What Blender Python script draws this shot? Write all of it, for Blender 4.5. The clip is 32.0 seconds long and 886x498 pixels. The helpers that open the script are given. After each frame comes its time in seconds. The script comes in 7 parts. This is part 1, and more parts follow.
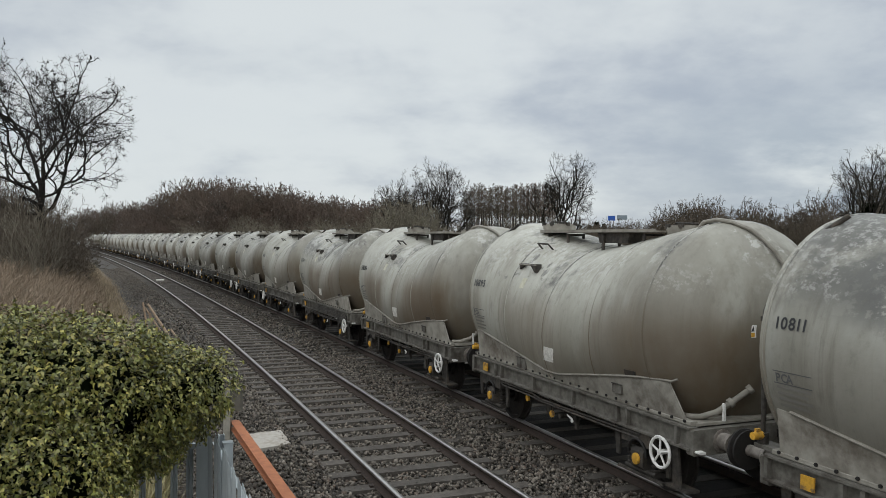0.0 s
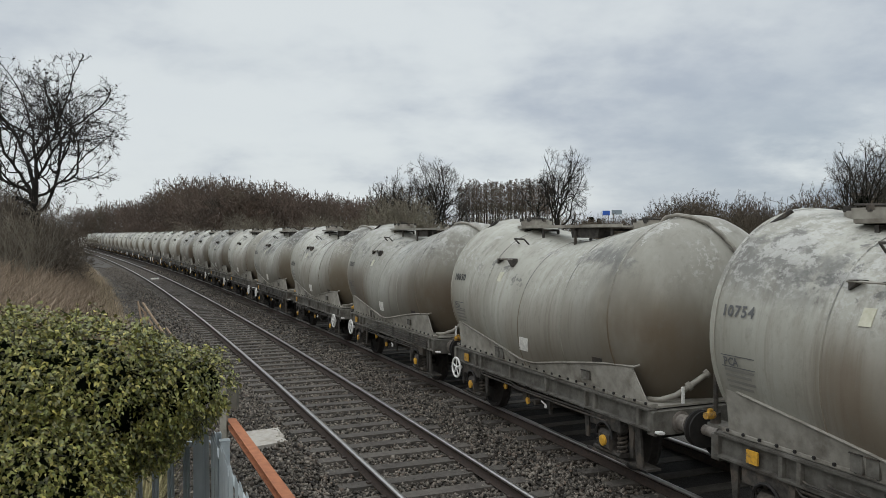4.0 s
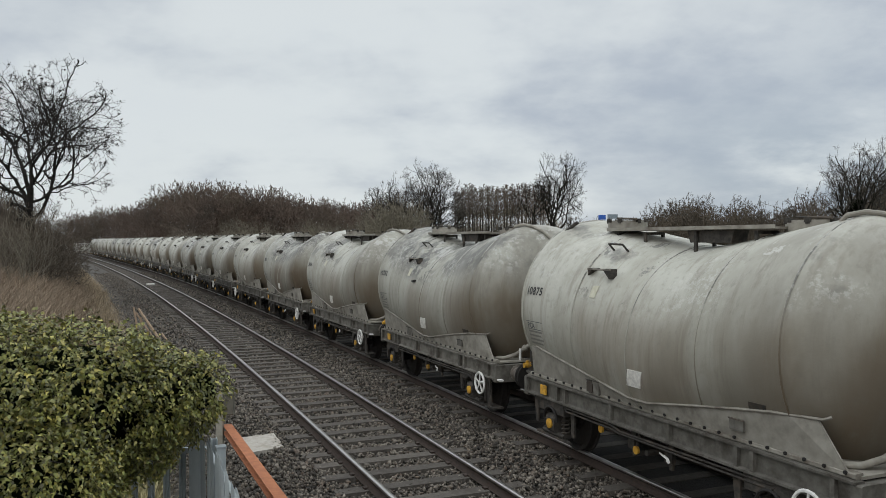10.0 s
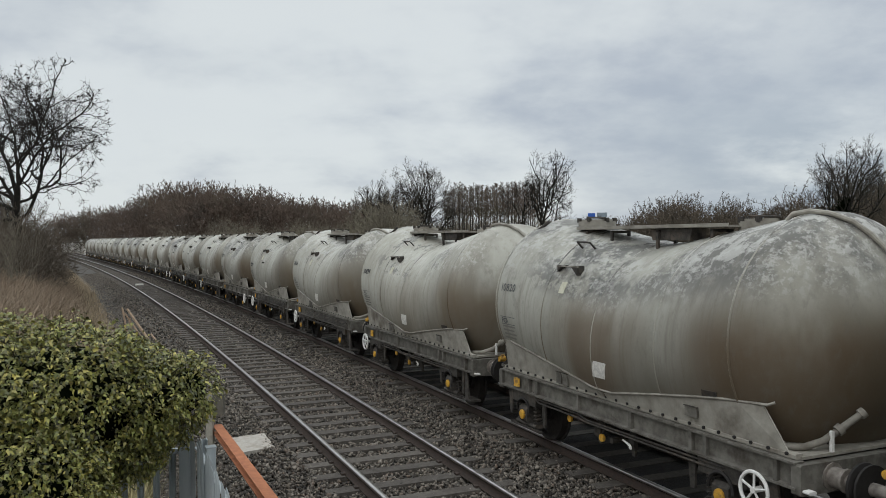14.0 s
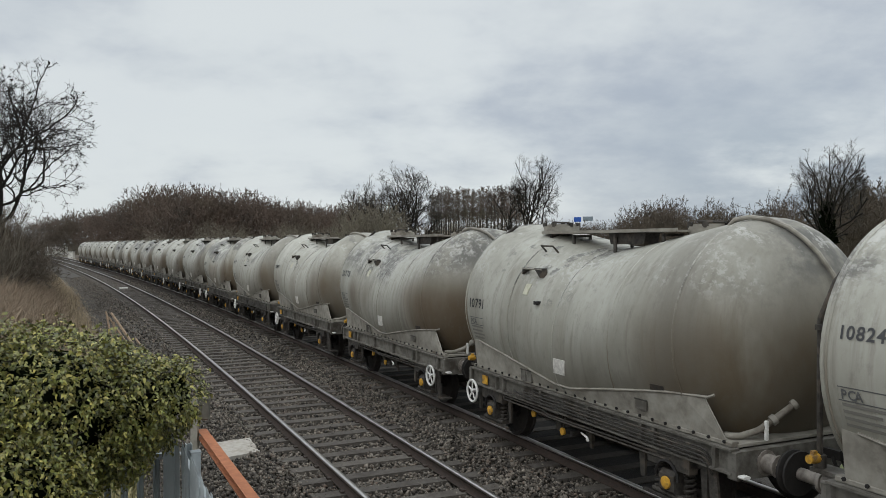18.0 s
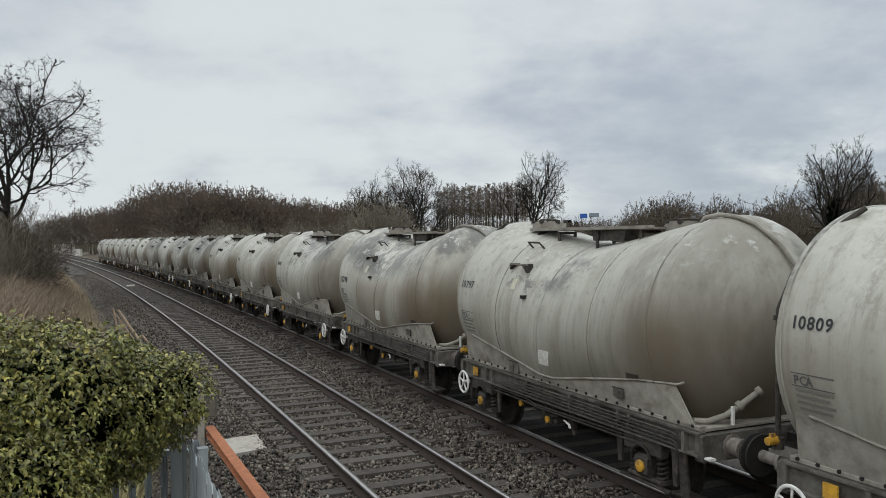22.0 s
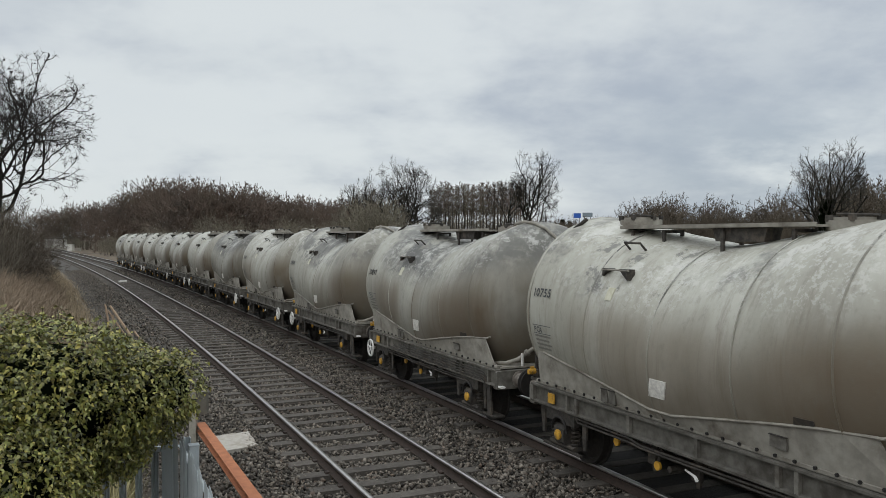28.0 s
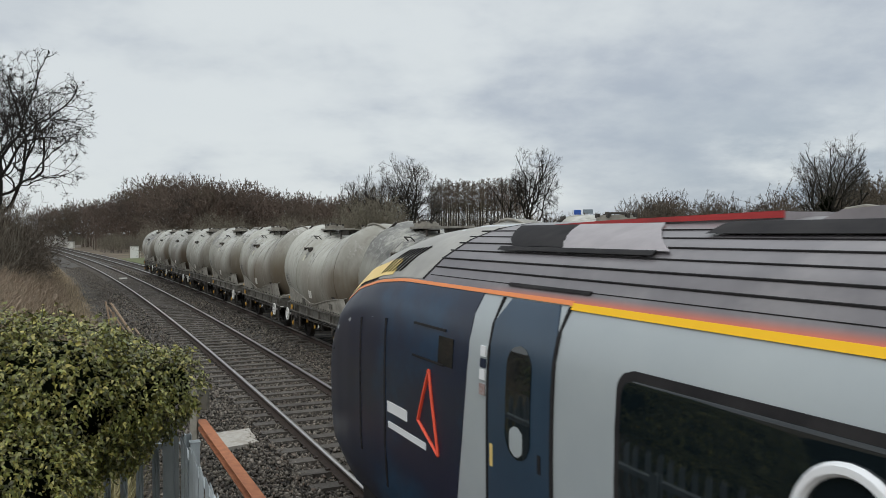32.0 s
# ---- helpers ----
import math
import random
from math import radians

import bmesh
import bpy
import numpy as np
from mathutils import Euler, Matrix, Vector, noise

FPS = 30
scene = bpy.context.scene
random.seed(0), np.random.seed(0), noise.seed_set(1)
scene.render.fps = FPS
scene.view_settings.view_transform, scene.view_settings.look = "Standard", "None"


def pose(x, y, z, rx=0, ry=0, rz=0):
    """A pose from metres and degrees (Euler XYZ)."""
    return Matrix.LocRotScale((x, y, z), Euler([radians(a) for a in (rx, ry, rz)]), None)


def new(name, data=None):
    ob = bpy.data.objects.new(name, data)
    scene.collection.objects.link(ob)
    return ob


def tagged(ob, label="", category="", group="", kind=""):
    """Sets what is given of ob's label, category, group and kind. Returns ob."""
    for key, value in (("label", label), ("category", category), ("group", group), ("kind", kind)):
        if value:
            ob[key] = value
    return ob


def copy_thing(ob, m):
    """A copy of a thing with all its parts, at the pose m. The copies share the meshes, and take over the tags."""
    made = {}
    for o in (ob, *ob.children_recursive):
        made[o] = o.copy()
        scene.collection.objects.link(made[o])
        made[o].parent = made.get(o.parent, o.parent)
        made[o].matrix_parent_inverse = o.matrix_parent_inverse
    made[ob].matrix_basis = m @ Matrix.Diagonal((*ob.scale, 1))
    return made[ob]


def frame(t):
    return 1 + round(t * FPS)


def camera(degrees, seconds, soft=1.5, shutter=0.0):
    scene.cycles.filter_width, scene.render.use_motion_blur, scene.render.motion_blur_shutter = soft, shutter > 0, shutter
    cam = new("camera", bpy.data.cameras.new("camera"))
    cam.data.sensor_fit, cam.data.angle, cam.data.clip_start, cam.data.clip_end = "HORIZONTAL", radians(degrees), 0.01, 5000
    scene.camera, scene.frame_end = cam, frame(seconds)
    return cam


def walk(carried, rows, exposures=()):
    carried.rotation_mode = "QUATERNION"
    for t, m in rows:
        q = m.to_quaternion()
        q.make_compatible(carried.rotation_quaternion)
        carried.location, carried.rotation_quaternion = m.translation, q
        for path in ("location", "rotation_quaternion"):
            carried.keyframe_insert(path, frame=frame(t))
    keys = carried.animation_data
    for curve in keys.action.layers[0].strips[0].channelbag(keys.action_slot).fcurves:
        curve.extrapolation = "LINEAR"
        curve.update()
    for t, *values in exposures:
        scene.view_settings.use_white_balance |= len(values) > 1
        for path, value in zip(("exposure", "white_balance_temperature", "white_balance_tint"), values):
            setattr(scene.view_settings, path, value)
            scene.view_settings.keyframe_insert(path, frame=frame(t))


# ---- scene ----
# ---------------------------------------------------------------- camera
EYE = (0.0, 0.0, 3.26)
cam = camera(58.5, 32.0, soft=0.6, shutter=0.02)
# seconds, yaw to the left, pitch up, roll, all in degrees
AIM = [
    (0.0, 2.384, -0.800, 0.434),    (0.5, 2.234, -0.654, 0.409),    (1.0, 2.073, -0.528, 0.465),
    (1.5, 2.005, -0.394, 0.377),    (2.0, 1.886, -0.423, 0.366),    (2.5, 1.950, -0.549, 0.373),
    (3.0, 2.043, -0.747, 0.241),    (3.5, 2.053, -0.908, 0.083),    (5.5, 1.987, -1.410, -0.167),
    (6.0, 1.944, -1.344, -0.167),    (6.5, 1.783, -1.196, -0.171),    (7.0, 1.692, -1.183, -0.068),
    (7.5, 1.629, -1.301, -0.066),    (8.0, 1.502, -1.324, -0.018),    (8.5, 1.551, -1.143, -0.010),
    (9.0, 1.677, -1.027, -0.003),    (9.5, 1.680, -0.978, -0.089),    (10.0, 1.751, -0.735, -0.198),
    (10.5, 1.708, -0.441, -0.284),    (11.0, 1.505, -0.344, -0.235),    (11.5, 1.448, -0.394, -0.255),
    (12.0, 1.302, -0.476, -0.218),    (12.5, 1.174, -0.529, -0.383),    (13.0, 1.064, -0.532, -0.379),
    (13.5, 1.075, -0.661, -0.406),    (14.0, 1.027, -0.823, -0.434),    (14.5, 0.871, -0.820, -0.315),
    (16.5, 0.333, -0.685, -0.366),    (17.0, 0.223, -0.634, -0.367),    (17.5, 0.054, -0.583, -0.355),
    (18.0, 0.041, -0.560, -0.367),    (18.5, 0.216, -0.595, -0.409),    (19.0, 0.245, -0.617, -0.478),
    (19.5, 0.178, -0.584, -0.485),    (20.0, 0.258, -0.596, -0.446),    (20.5, 0.323, -0.562, -0.392),
    (21.0, 0.331, -0.648, -0.419),    (21.5, 0.514, -0.735, -0.503),    (22.0, 0.479, -0.789, -0.495),
    (22.5, 0.539, -0.764, -0.423),    (23.0, 0.561, -0.672, -0.372),    (23.5, 0.661, -0.593, -0.477),
    (24.0, 0.706, -0.695, -0.443),    (24.5, 0.810, -0.737, -0.480),    (25.0, 0.700, -0.746, -0.448),
    (25.5, 0.431, -0.740, -0.378),    (27.5, 0.123, -1.002, -0.121),    (28.0, -0.000, -0.909, 0.002),
    (28.5, 0.043, -0.911, -0.012),    (29.0, 0.100, -0.950, -0.055),    (29.5, 0.112, -1.117, -0.081),
    (30.0, -0.079, -1.156, -0.016),    (30.5, -0.289, -1.078, 0.051),    (31.0, -0.288, -1.072, 0.076),
    (31.5, -0.192, -1.054, 0.112),    (32.0, 0.025, -1.137, -0.055),
]


def aim(yaw, pitch, roll):
    return pose(*EYE, 0, 0, yaw) @ pose(0, 0, 0, 90 + pitch, 0, 0) @ pose(0, 0, 0, 0, 0, roll)


walk(cam, [(t, aim(a, b, c)) for t, a, b, c in AIM])

# ---------------------------------------------------------------- light
scene.view_settings.exposure = 0.0
SUN_EL, SUN_AZ = 38, 205
world = bpy.data.worlds.new("sky")
scene.world = world
world.use_nodes = True


def build_sky():
    nt = world.node_tree
    nt.nodes.clear()
    N, L = nt.nodes.new, nt.links.new
    out, bg = N("ShaderNodeOutputWorld"), N("ShaderNodeBackground")
    sky = N("ShaderNodeTexSky")
    sky.sky_type, sky.sun_disc = "NISHITA", False
    sky.sun_elevation, sky.sun_rotation = radians(SUN_EL), radians(SUN_AZ)
    tc, sep = N("ShaderNodeTexCoord"), N("ShaderNodeSeparateXYZ")
    L(tc.outputs["Generated"], sep.inputs[0])
    # the cloud sheet lies flat overhead: the direction is divided by its height
    up = N("ShaderNodeMath"); up.operation = "MAXIMUM"; up.inputs[1].default_value = 0.0
    L(sep.outputs[2], up.inputs[0])
    add = N("ShaderNodeMath"); add.operation = "ADD"; add.inputs[1].default_value = 0.30
    L(up.outputs[0], add.inputs[0])
    dx = N("ShaderNodeMath"); dx.operation = "DIVIDE"
    dy = N("ShaderNodeMath"); dy.operation = "DIVIDE"
    L(sep.outputs[0], dx.inputs[0]); L(add.outputs[0], dx.inputs[1])
    L(sep.outputs[1], dy.inputs[0]); L(add.outputs[0], dy.inputs[1])
    flat = N("ShaderNodeCombineXYZ")
    L(dx.outputs[0], flat.inputs[0]); L(dy.outputs[0], flat.inputs[1])

    def clouds(scale, detail, rough, offset, lo, hi):
        m = N("ShaderNodeMapping")
        m.inputs["Location"].default_value = offset
        m.inputs["Scale"].default_value = (1.0, 1.0, 1.0)
        n = N("ShaderNodeTexNoise")
        n.inputs["Scale"].default_value, n.inputs["Detail"].default_value = scale, detail
        n.inputs["Roughness"].default_value = rough
        L(flat.outputs[0], m.inputs[0]); L(m.outputs[0], n.inputs["Vector"])
        r = N("ShaderNodeMapRange")
        r.inputs[1].default_value, r.inputs[2].default_value = lo, hi
        r.interpolation_type = "SMOOTHSTEP"
        L(n.outputs["Fac"], r.inputs[0])
        return r.outputs[0]

    big = clouds(0.95, 6.0, 0.55, (0.9, 4.6, 0.0), 0.38, 0.56)
    small = clouds(3.0, 7.0, 0.58, (0.4, 5.2, 0.0), 0.32, 0.68)
    mix1 = N("ShaderNodeMix"); mix1.data_type = "RGBA"
    mix1.inputs[6].default_value, mix1.inputs[7].default_value = (0.435, 0.485, 0.555, 1), (0.70, 0.745, 0.765, 1)
    L(big, mix1.inputs[0])
    mix2 = N("ShaderNodeMix"); mix2.data_type = "RGBA"
    mix2.inputs[7].default_value = (0.72, 0.765, 0.775, 1)
    half = N("ShaderNodeMath"); half.operation = "MULTIPLY"; half.inputs[1].default_value = 0.55
    L(small, half.inputs[0]); L(half.outputs[0], mix2.inputs[0]); L(mix1.outputs[2], mix2.inputs[6])
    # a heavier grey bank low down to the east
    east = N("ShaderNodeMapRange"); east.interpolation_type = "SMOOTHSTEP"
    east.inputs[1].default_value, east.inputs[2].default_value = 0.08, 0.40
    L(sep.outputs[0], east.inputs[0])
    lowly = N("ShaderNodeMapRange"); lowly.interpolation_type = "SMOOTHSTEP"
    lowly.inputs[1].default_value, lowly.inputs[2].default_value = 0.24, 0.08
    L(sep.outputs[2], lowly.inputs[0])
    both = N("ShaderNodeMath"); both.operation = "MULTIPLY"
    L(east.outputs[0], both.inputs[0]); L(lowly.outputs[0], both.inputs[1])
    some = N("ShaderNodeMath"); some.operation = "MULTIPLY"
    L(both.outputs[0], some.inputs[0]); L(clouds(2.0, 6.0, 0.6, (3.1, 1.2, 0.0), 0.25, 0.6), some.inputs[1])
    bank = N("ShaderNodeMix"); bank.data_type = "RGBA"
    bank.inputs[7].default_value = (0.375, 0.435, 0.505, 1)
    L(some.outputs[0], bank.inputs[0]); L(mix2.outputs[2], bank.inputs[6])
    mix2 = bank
    # a little of the clear sky above the clouds
    dim = N("ShaderNodeMix"); dim.data_type = "RGBA"; dim.blend_type = "MULTIPLY"
    dim.inputs[0].default_value = 1.0
    dim.inputs[7].default_value = (0.10, 0.10, 0.10, 1)
    L(sky.outputs[0], dim.inputs[6])
    mix3 = N("ShaderNodeMix"); mix3.data_type = "RGBA"
    mix3.inputs[0].default_value = 0.06
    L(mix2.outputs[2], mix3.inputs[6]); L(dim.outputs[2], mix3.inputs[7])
    # an overcast sky is brightest overhead
    rise = N("ShaderNodeMapRange"); rise.interpolation_type = "SMOOTHSTEP"
    for k, x in zip((1, 2, 3, 4), (0.30, 1.0, 1.0, 2.7)):
        rise.inputs[k].default_value = x
    L(sep.outputs[2], rise.inputs[0])
    mul = N("ShaderNodeVectorMath"); mul.operation = "SCALE"
    L(mix3.outputs[2], mul.inputs[0]); L(rise.outputs[0], mul.inputs["Scale"])
    L(mul.outputs[0], bg.inputs["Color"])
    bg.inputs["Strength"].default_value = 1.0
    L(bg.outputs[0], out.inputs[0])


build_sky()
sun = new("sun", bpy.data.lights.new("sun", "SUN"))
sun.data.energy, sun.data.angle, sun.data.color = 0.5, radians(50), (1.0, 0.96, 0.9)
sun.matrix_world = pose(0, 0, 60, 90 - SUN_EL, 0, 180 - SUN_AZ)


# ---------------------------------------------------------------- materials
def mat(name, base, rough=0.8, metal=0.0, second=None, grain=30.0, amount=0.5, bump=0.0, bump_scale=60.0,
        blot=None, blot_scale=1.5, blot_at=(0.5, 0.65), tint=0.0, island=False, spec=0.4, coord="Object", stretch=(1, 1, 1)):
    """A surface with fine grain, larger blotches and relief; tint varies it from piece to piece."""
    m = bpy.data.materials.new(name)
    m.use_nodes = True
    nt = m.node_tree
    N, L = nt.nodes.new, nt.links.new
    b = nt.nodes["Principled BSDF"]
    b.inputs["Roughness"].default_value, b.inputs["Metallic"].default_value = rough, metal
    b.inputs["Specular IOR Level"].default_value = spec
    tc, mp = N("ShaderNodeTexCoord"), N("ShaderNodeMapping")
    mp.inputs["Scale"].default_value = stretch
    L(tc.outputs[coord], mp.inputs[0])
    vec = mp.outputs[0]
    if tint:
        info = N("ShaderNodeNewGeometry") if island else N("ShaderNodeObjectInfo")
        rnd = info.outputs["Random Per Island" if island else "Random"]
        shift = N("ShaderNodeVectorMath"); shift.operation = "ADD"
        far = N("ShaderNodeMath"); far.operation = "MULTIPLY"; far.inputs[1].default_value = 37.0
        L(rnd, far.inputs[0]); L(vec, shift.inputs[0]); L(far.outputs[0], shift.inputs[1])
        vec = shift.outputs[0]

    def noise_at(scale, detail=4.0, rough_=0.6):
        n = N("ShaderNodeTexNoise")
        n.inputs["Scale"].default_value, n.inputs["Detail"].default_value, n.inputs["Roughness"].default_value = scale, detail, rough_
        L(vec, n.inputs["Vector"])
        return n.outputs["Fac"]

    col = None
    if second:
        mx = N("ShaderNodeMix"); mx.data_type = "RGBA"
        mx.inputs[6].default_value, mx.inputs[7].default_value = (*base, 1), (*second, 1)
        r = N("ShaderNodeMapRange")
        r.inputs[1].default_value, r.inputs[2].default_value, r.inputs[4].default_value = 0.35, 0.65, amount * 2
        L(noise_at(grain), r.inputs[0]); L(r.outputs[0], mx.inputs[0])
        col = mx.outputs[2]
    else:
        c = N("ShaderNodeRGB"); c.outputs[0].default_value = (*base, 1)
        col = c.outputs[0]
    if blot:
        mx = N("ShaderNodeMix"); mx.data_type = "RGBA"
        mx.inputs[7].default_value = (*blot, 1)
        r = N("ShaderNodeMapRange"); r.interpolation_type = "SMOOTHSTEP"
        r.inputs[1].default_value, r.inputs[2].default_value = blot_at
        L(noise_at(blot_scale, 6.0, 0.65), r.inputs[0]); L(r.outputs[0], mx.inputs[0]); L(col, mx.inputs[6])
        col = mx.outputs[2]
    if tint:
        hs = N("ShaderNodeHueSaturation")
        v = N("ShaderNodeMapRange")
        v.inputs[3].default_value, v.inputs[4].default_value = 1 - tint, 1 + tint
        L(rnd, v.inputs[0]); L(v.outputs[0], hs.inputs["Value"]); L(col, hs.inputs["Color"])
        col = hs.outputs[0]
    L(col, b.inputs["Base Color"])
    if bump:
        bp = N("ShaderNodeBump")
        bp.inputs["Strength"].default_value, bp.inputs["Distance"].default_value = min(1.0, bump * 10), 0.02
        L(noise_at(bump_scale, 5.0, 0.7), bp.inputs["Height"]); L(bp.outputs[0], b.inputs["Normal"])
    return m


M = {}
M["ballast"] = mat("ballast", (0.088, 0.078, 0.066), 0.95, second=(0.034, 0.030, 0.025), grain=13, amount=0.5, bump=0.1, bump_scale=22,
                   blot=(0.055, 0.042, 0.033), blot_scale=0.35, coord="Object")
M["stones"] = mat("ballast_stones", (0.155, 0.136, 0.112), 0.92, second=(0.06, 0.050, 0.041), grain=14, tint=0.85, island=True,
                  blot=(0.09, 0.066, 0.05), blot_scale=0.5, blot_at=(0.5, 0.66))
M["concrete"] = mat("sleeper_concrete", (0.090, 0.079, 0.066), 0.92, second=(0.062, 0.053, 0.045), grain=14, blot=(0.052, 0.043, 0.036), blot_scale=2.0,
                    tint=0.15, bump=0.03, bump_scale=50)
# ballast whose near-black colour paints in the shade under the far train
M["under_shade"] = mat("stained_ballast", (0.022, 0.019, 0.016), 0.9, second=(0.012, 0.010, 0.009), grain=11, bump=0.1, bump_scale=20)
M["slab"] = mat("slab_concrete", (0.38, 0.35, 0.305), 0.9, second=(0.31, 0.285, 0.25), grain=12, blot=(0.28, 0.25, 0.21), blot_scale=3, bump=0.02)
M["rail_rust"] = mat("rail_rust", (0.05, 0.033, 0.025), 0.9, second=(0.03, 0.022, 0.018), grain=20, bump=0.02)
M["rail_head"] = mat("rail_head", (0.50, 0.48, 0.46), 0.28, 0.9, second=(0.38, 0.36, 0.34), grain=6)
M["earth"] = mat("lineside_earth", (0.115, 0.085, 0.06), 0.97, second=(0.065, 0.05, 0.037), grain=4, blot=(0.14, 0.11, 0.07), blot_scale=0.12,
                 blot_at=(0.42, 0.6), bump=0.1, bump_scale=8)
M["cess"] = mat("cess_earth", (0.19, 0.15, 0.11), 0.97, second=(0.095, 0.077, 0.06), grain=9, blot=(0.10, 0.085, 0.068), blot_scale=0.6, bump=0.1, bump_scale=18)
M["field"] = mat("field_grass", (0.085, 0.11, 0.04), 0.95, second=(0.11, 0.105, 0.05), grain=0.3, bump=0.05, bump_scale=3)
M["frame"] = mat("wagon_frame", (0.152, 0.143, 0.124), 0.75, second=(0.076, 0.069, 0.057), grain=7, blot=(0.045, 0.036, 0.028), blot_scale=2.2, tint=0.2,
                 blot_at=(0.5, 0.7), bump=0.01)
M["skirt"] = mat("wagon_skirt", (0.31, 0.292, 0.25), 0.8, second=(0.20, 0.184, 0.155), grain=5, blot=(0.09, 0.072, 0.055), blot_scale=1.6, tint=0.12, blot_at=(0.5, 0.75))
M["gear"] = mat("running_gear", (0.060, 0.053, 0.045), 0.8, second=(0.024, 0.021, 0.018), grain=14, blot=(0.085, 0.069, 0.054), blot_scale=4, tint=0.2)
M["black"] = mat("black_grime", (0.012, 0.011, 0.010), 0.8, second=(0.02, 0.017, 0.015), grain=12)
M["wheel"] = mat("wheel_steel", (0.035, 0.03, 0.026), 0.7, second=(0.02, 0.017, 0.015), grain=20)
M["yellow"] = mat("yellow_paint", (0.62, 0.34, 0.035), 0.6, second=(0.45, 0.24, 0.03), grain=20, blot=(0.2, 0.12, 0.05), blot_scale=8, tint=0.15)
M["white"] = mat("white_paint", (0.78, 0.77, 0.74), 0.6, second=(0.62, 0.60, 0.56), grain=20)
M["plate"] = mat("paper_plate", (0.74, 0.72, 0.66), 0.7, second=(0.52, 0.5, 0.46), grain=18)
M["buffer"] = mat("buffer_steel", (0.30, 0.27, 0.24), 0.55, 0.3, second=(0.16, 0.14, 0.12), grain=12)
M["ink"] = mat("black_lettering", (0.03, 0.03, 0.032), 0.7)
M["ink_faded"] = mat("faded_lettering", (0.10, 0.10, 0.10), 0.75)
M["ink_mid"] = mat("worn_lettering", (0.06, 0.06, 0.062), 0.75)
M["ink_pale"] = mat("pale_lettering", (0.19, 0.18, 0.16), 0.8)
M["label_pale"] = mat("pale_label", (0.52, 0.50, 0.40), 0.7, second=(0.42, 0.40, 0.30), grain=14)
M["panel"] = mat("dark_panel", (0.035, 0.032, 0.03), 0.75, second=(0.075, 0.06, 0.045), grain=12)
M["rust_beam"] = mat("rusty_beam", (0.36, 0.135, 0.06), 0.85, second=(0.26, 0.095, 0.045), grain=9, blot=(0.17, 0.07, 0.04), blot_scale=3, blot_at=(0.55, 0.75))
M["galv"] = mat("galvanised_steel", (0.40, 0.435, 0.445), 0.55, 0.0, second=(0.27, 0.30, 0.31), grain=6, blot=(0.36, 0.385, 0.39), blot_scale=7, tint=0.15, stretch=(1, 1, 0.25))
M["post_pale"] = mat("pale_post", (0.36, 0.34, 0.29), 0.9, second=(0.25, 0.235, 0.2), grain=10)
M["box_grey"] = mat("grey_box", (0.14, 0.13, 0.105), 0.8, second=(0.10, 0.09, 0.075), grain=8)
M["wood_stick"] = mat("brown_stick", (0.30, 0.215, 0.145), 0.9, second=(0.20, 0.14, 0.095), grain=12)
M["bark"] = mat("bark", (0.05, 0.042, 0.034), 0.95, second=(0.03, 0.026, 0.022), grain=6)
M["bark_dark"] = mat("dark_bark", (0.030, 0.026, 0.022), 0.95, second=(0.018, 0.016, 0.014), grain=6, spec=0.2)
M["bark_pale"] = mat("pale_bark", (0.21, 0.185, 0.14), 0.95, second=(0.13, 0.11, 0.085), grain=8)
M["twig"] = mat("twigs", (0.13, 0.105, 0.08), 0.95, second=(0.075, 0.063, 0.051), grain=0.3, spec=0.1)
M["twig_red"] = mat("russet_twigs", (0.162, 0.119, 0.095), 0.95, second=(0.084, 0.070, 0.059), grain=0.16, blot=(0.125, 0.108, 0.080), blot_scale=0.05, spec=0.1)
M["twig_grey"] = mat("grey_twigs", (0.19, 0.165, 0.125), 0.95, second=(0.13, 0.112, 0.085), grain=0.3)
M["bramble"] = mat("bramble_stems", (0.31, 0.235, 0.165), 0.95, second=(0.185, 0.142, 0.102), grain=1.2, tint=0.35, island=True)
M["dry_grass"] = mat("dry_grass", (0.38, 0.305, 0.205), 0.9, second=(0.26, 0.205, 0.14), grain=0.8, tint=0.4, island=True)
M["straw"] = mat("straw_grass", (0.50, 0.43, 0.25), 0.9, second=(0.34, 0.31, 0.16), grain=0.8, tint=0.35, island=True)
M["ivy"] = mat("ivy_leaf", (0.165, 0.172, 0.042), 0.46, second=(0.080, 0.092, 0.022), grain=3, tint=0.7, island=True, spec=0.5,
               blot=(0.29, 0.245, 0.06), blot_scale=1.8, blot_at=(0.45, 0.65))
# near-black for the painted shade inside the ivy; also trunk ivy and conifers
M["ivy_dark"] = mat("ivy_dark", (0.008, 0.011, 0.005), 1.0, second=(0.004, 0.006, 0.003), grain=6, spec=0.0)


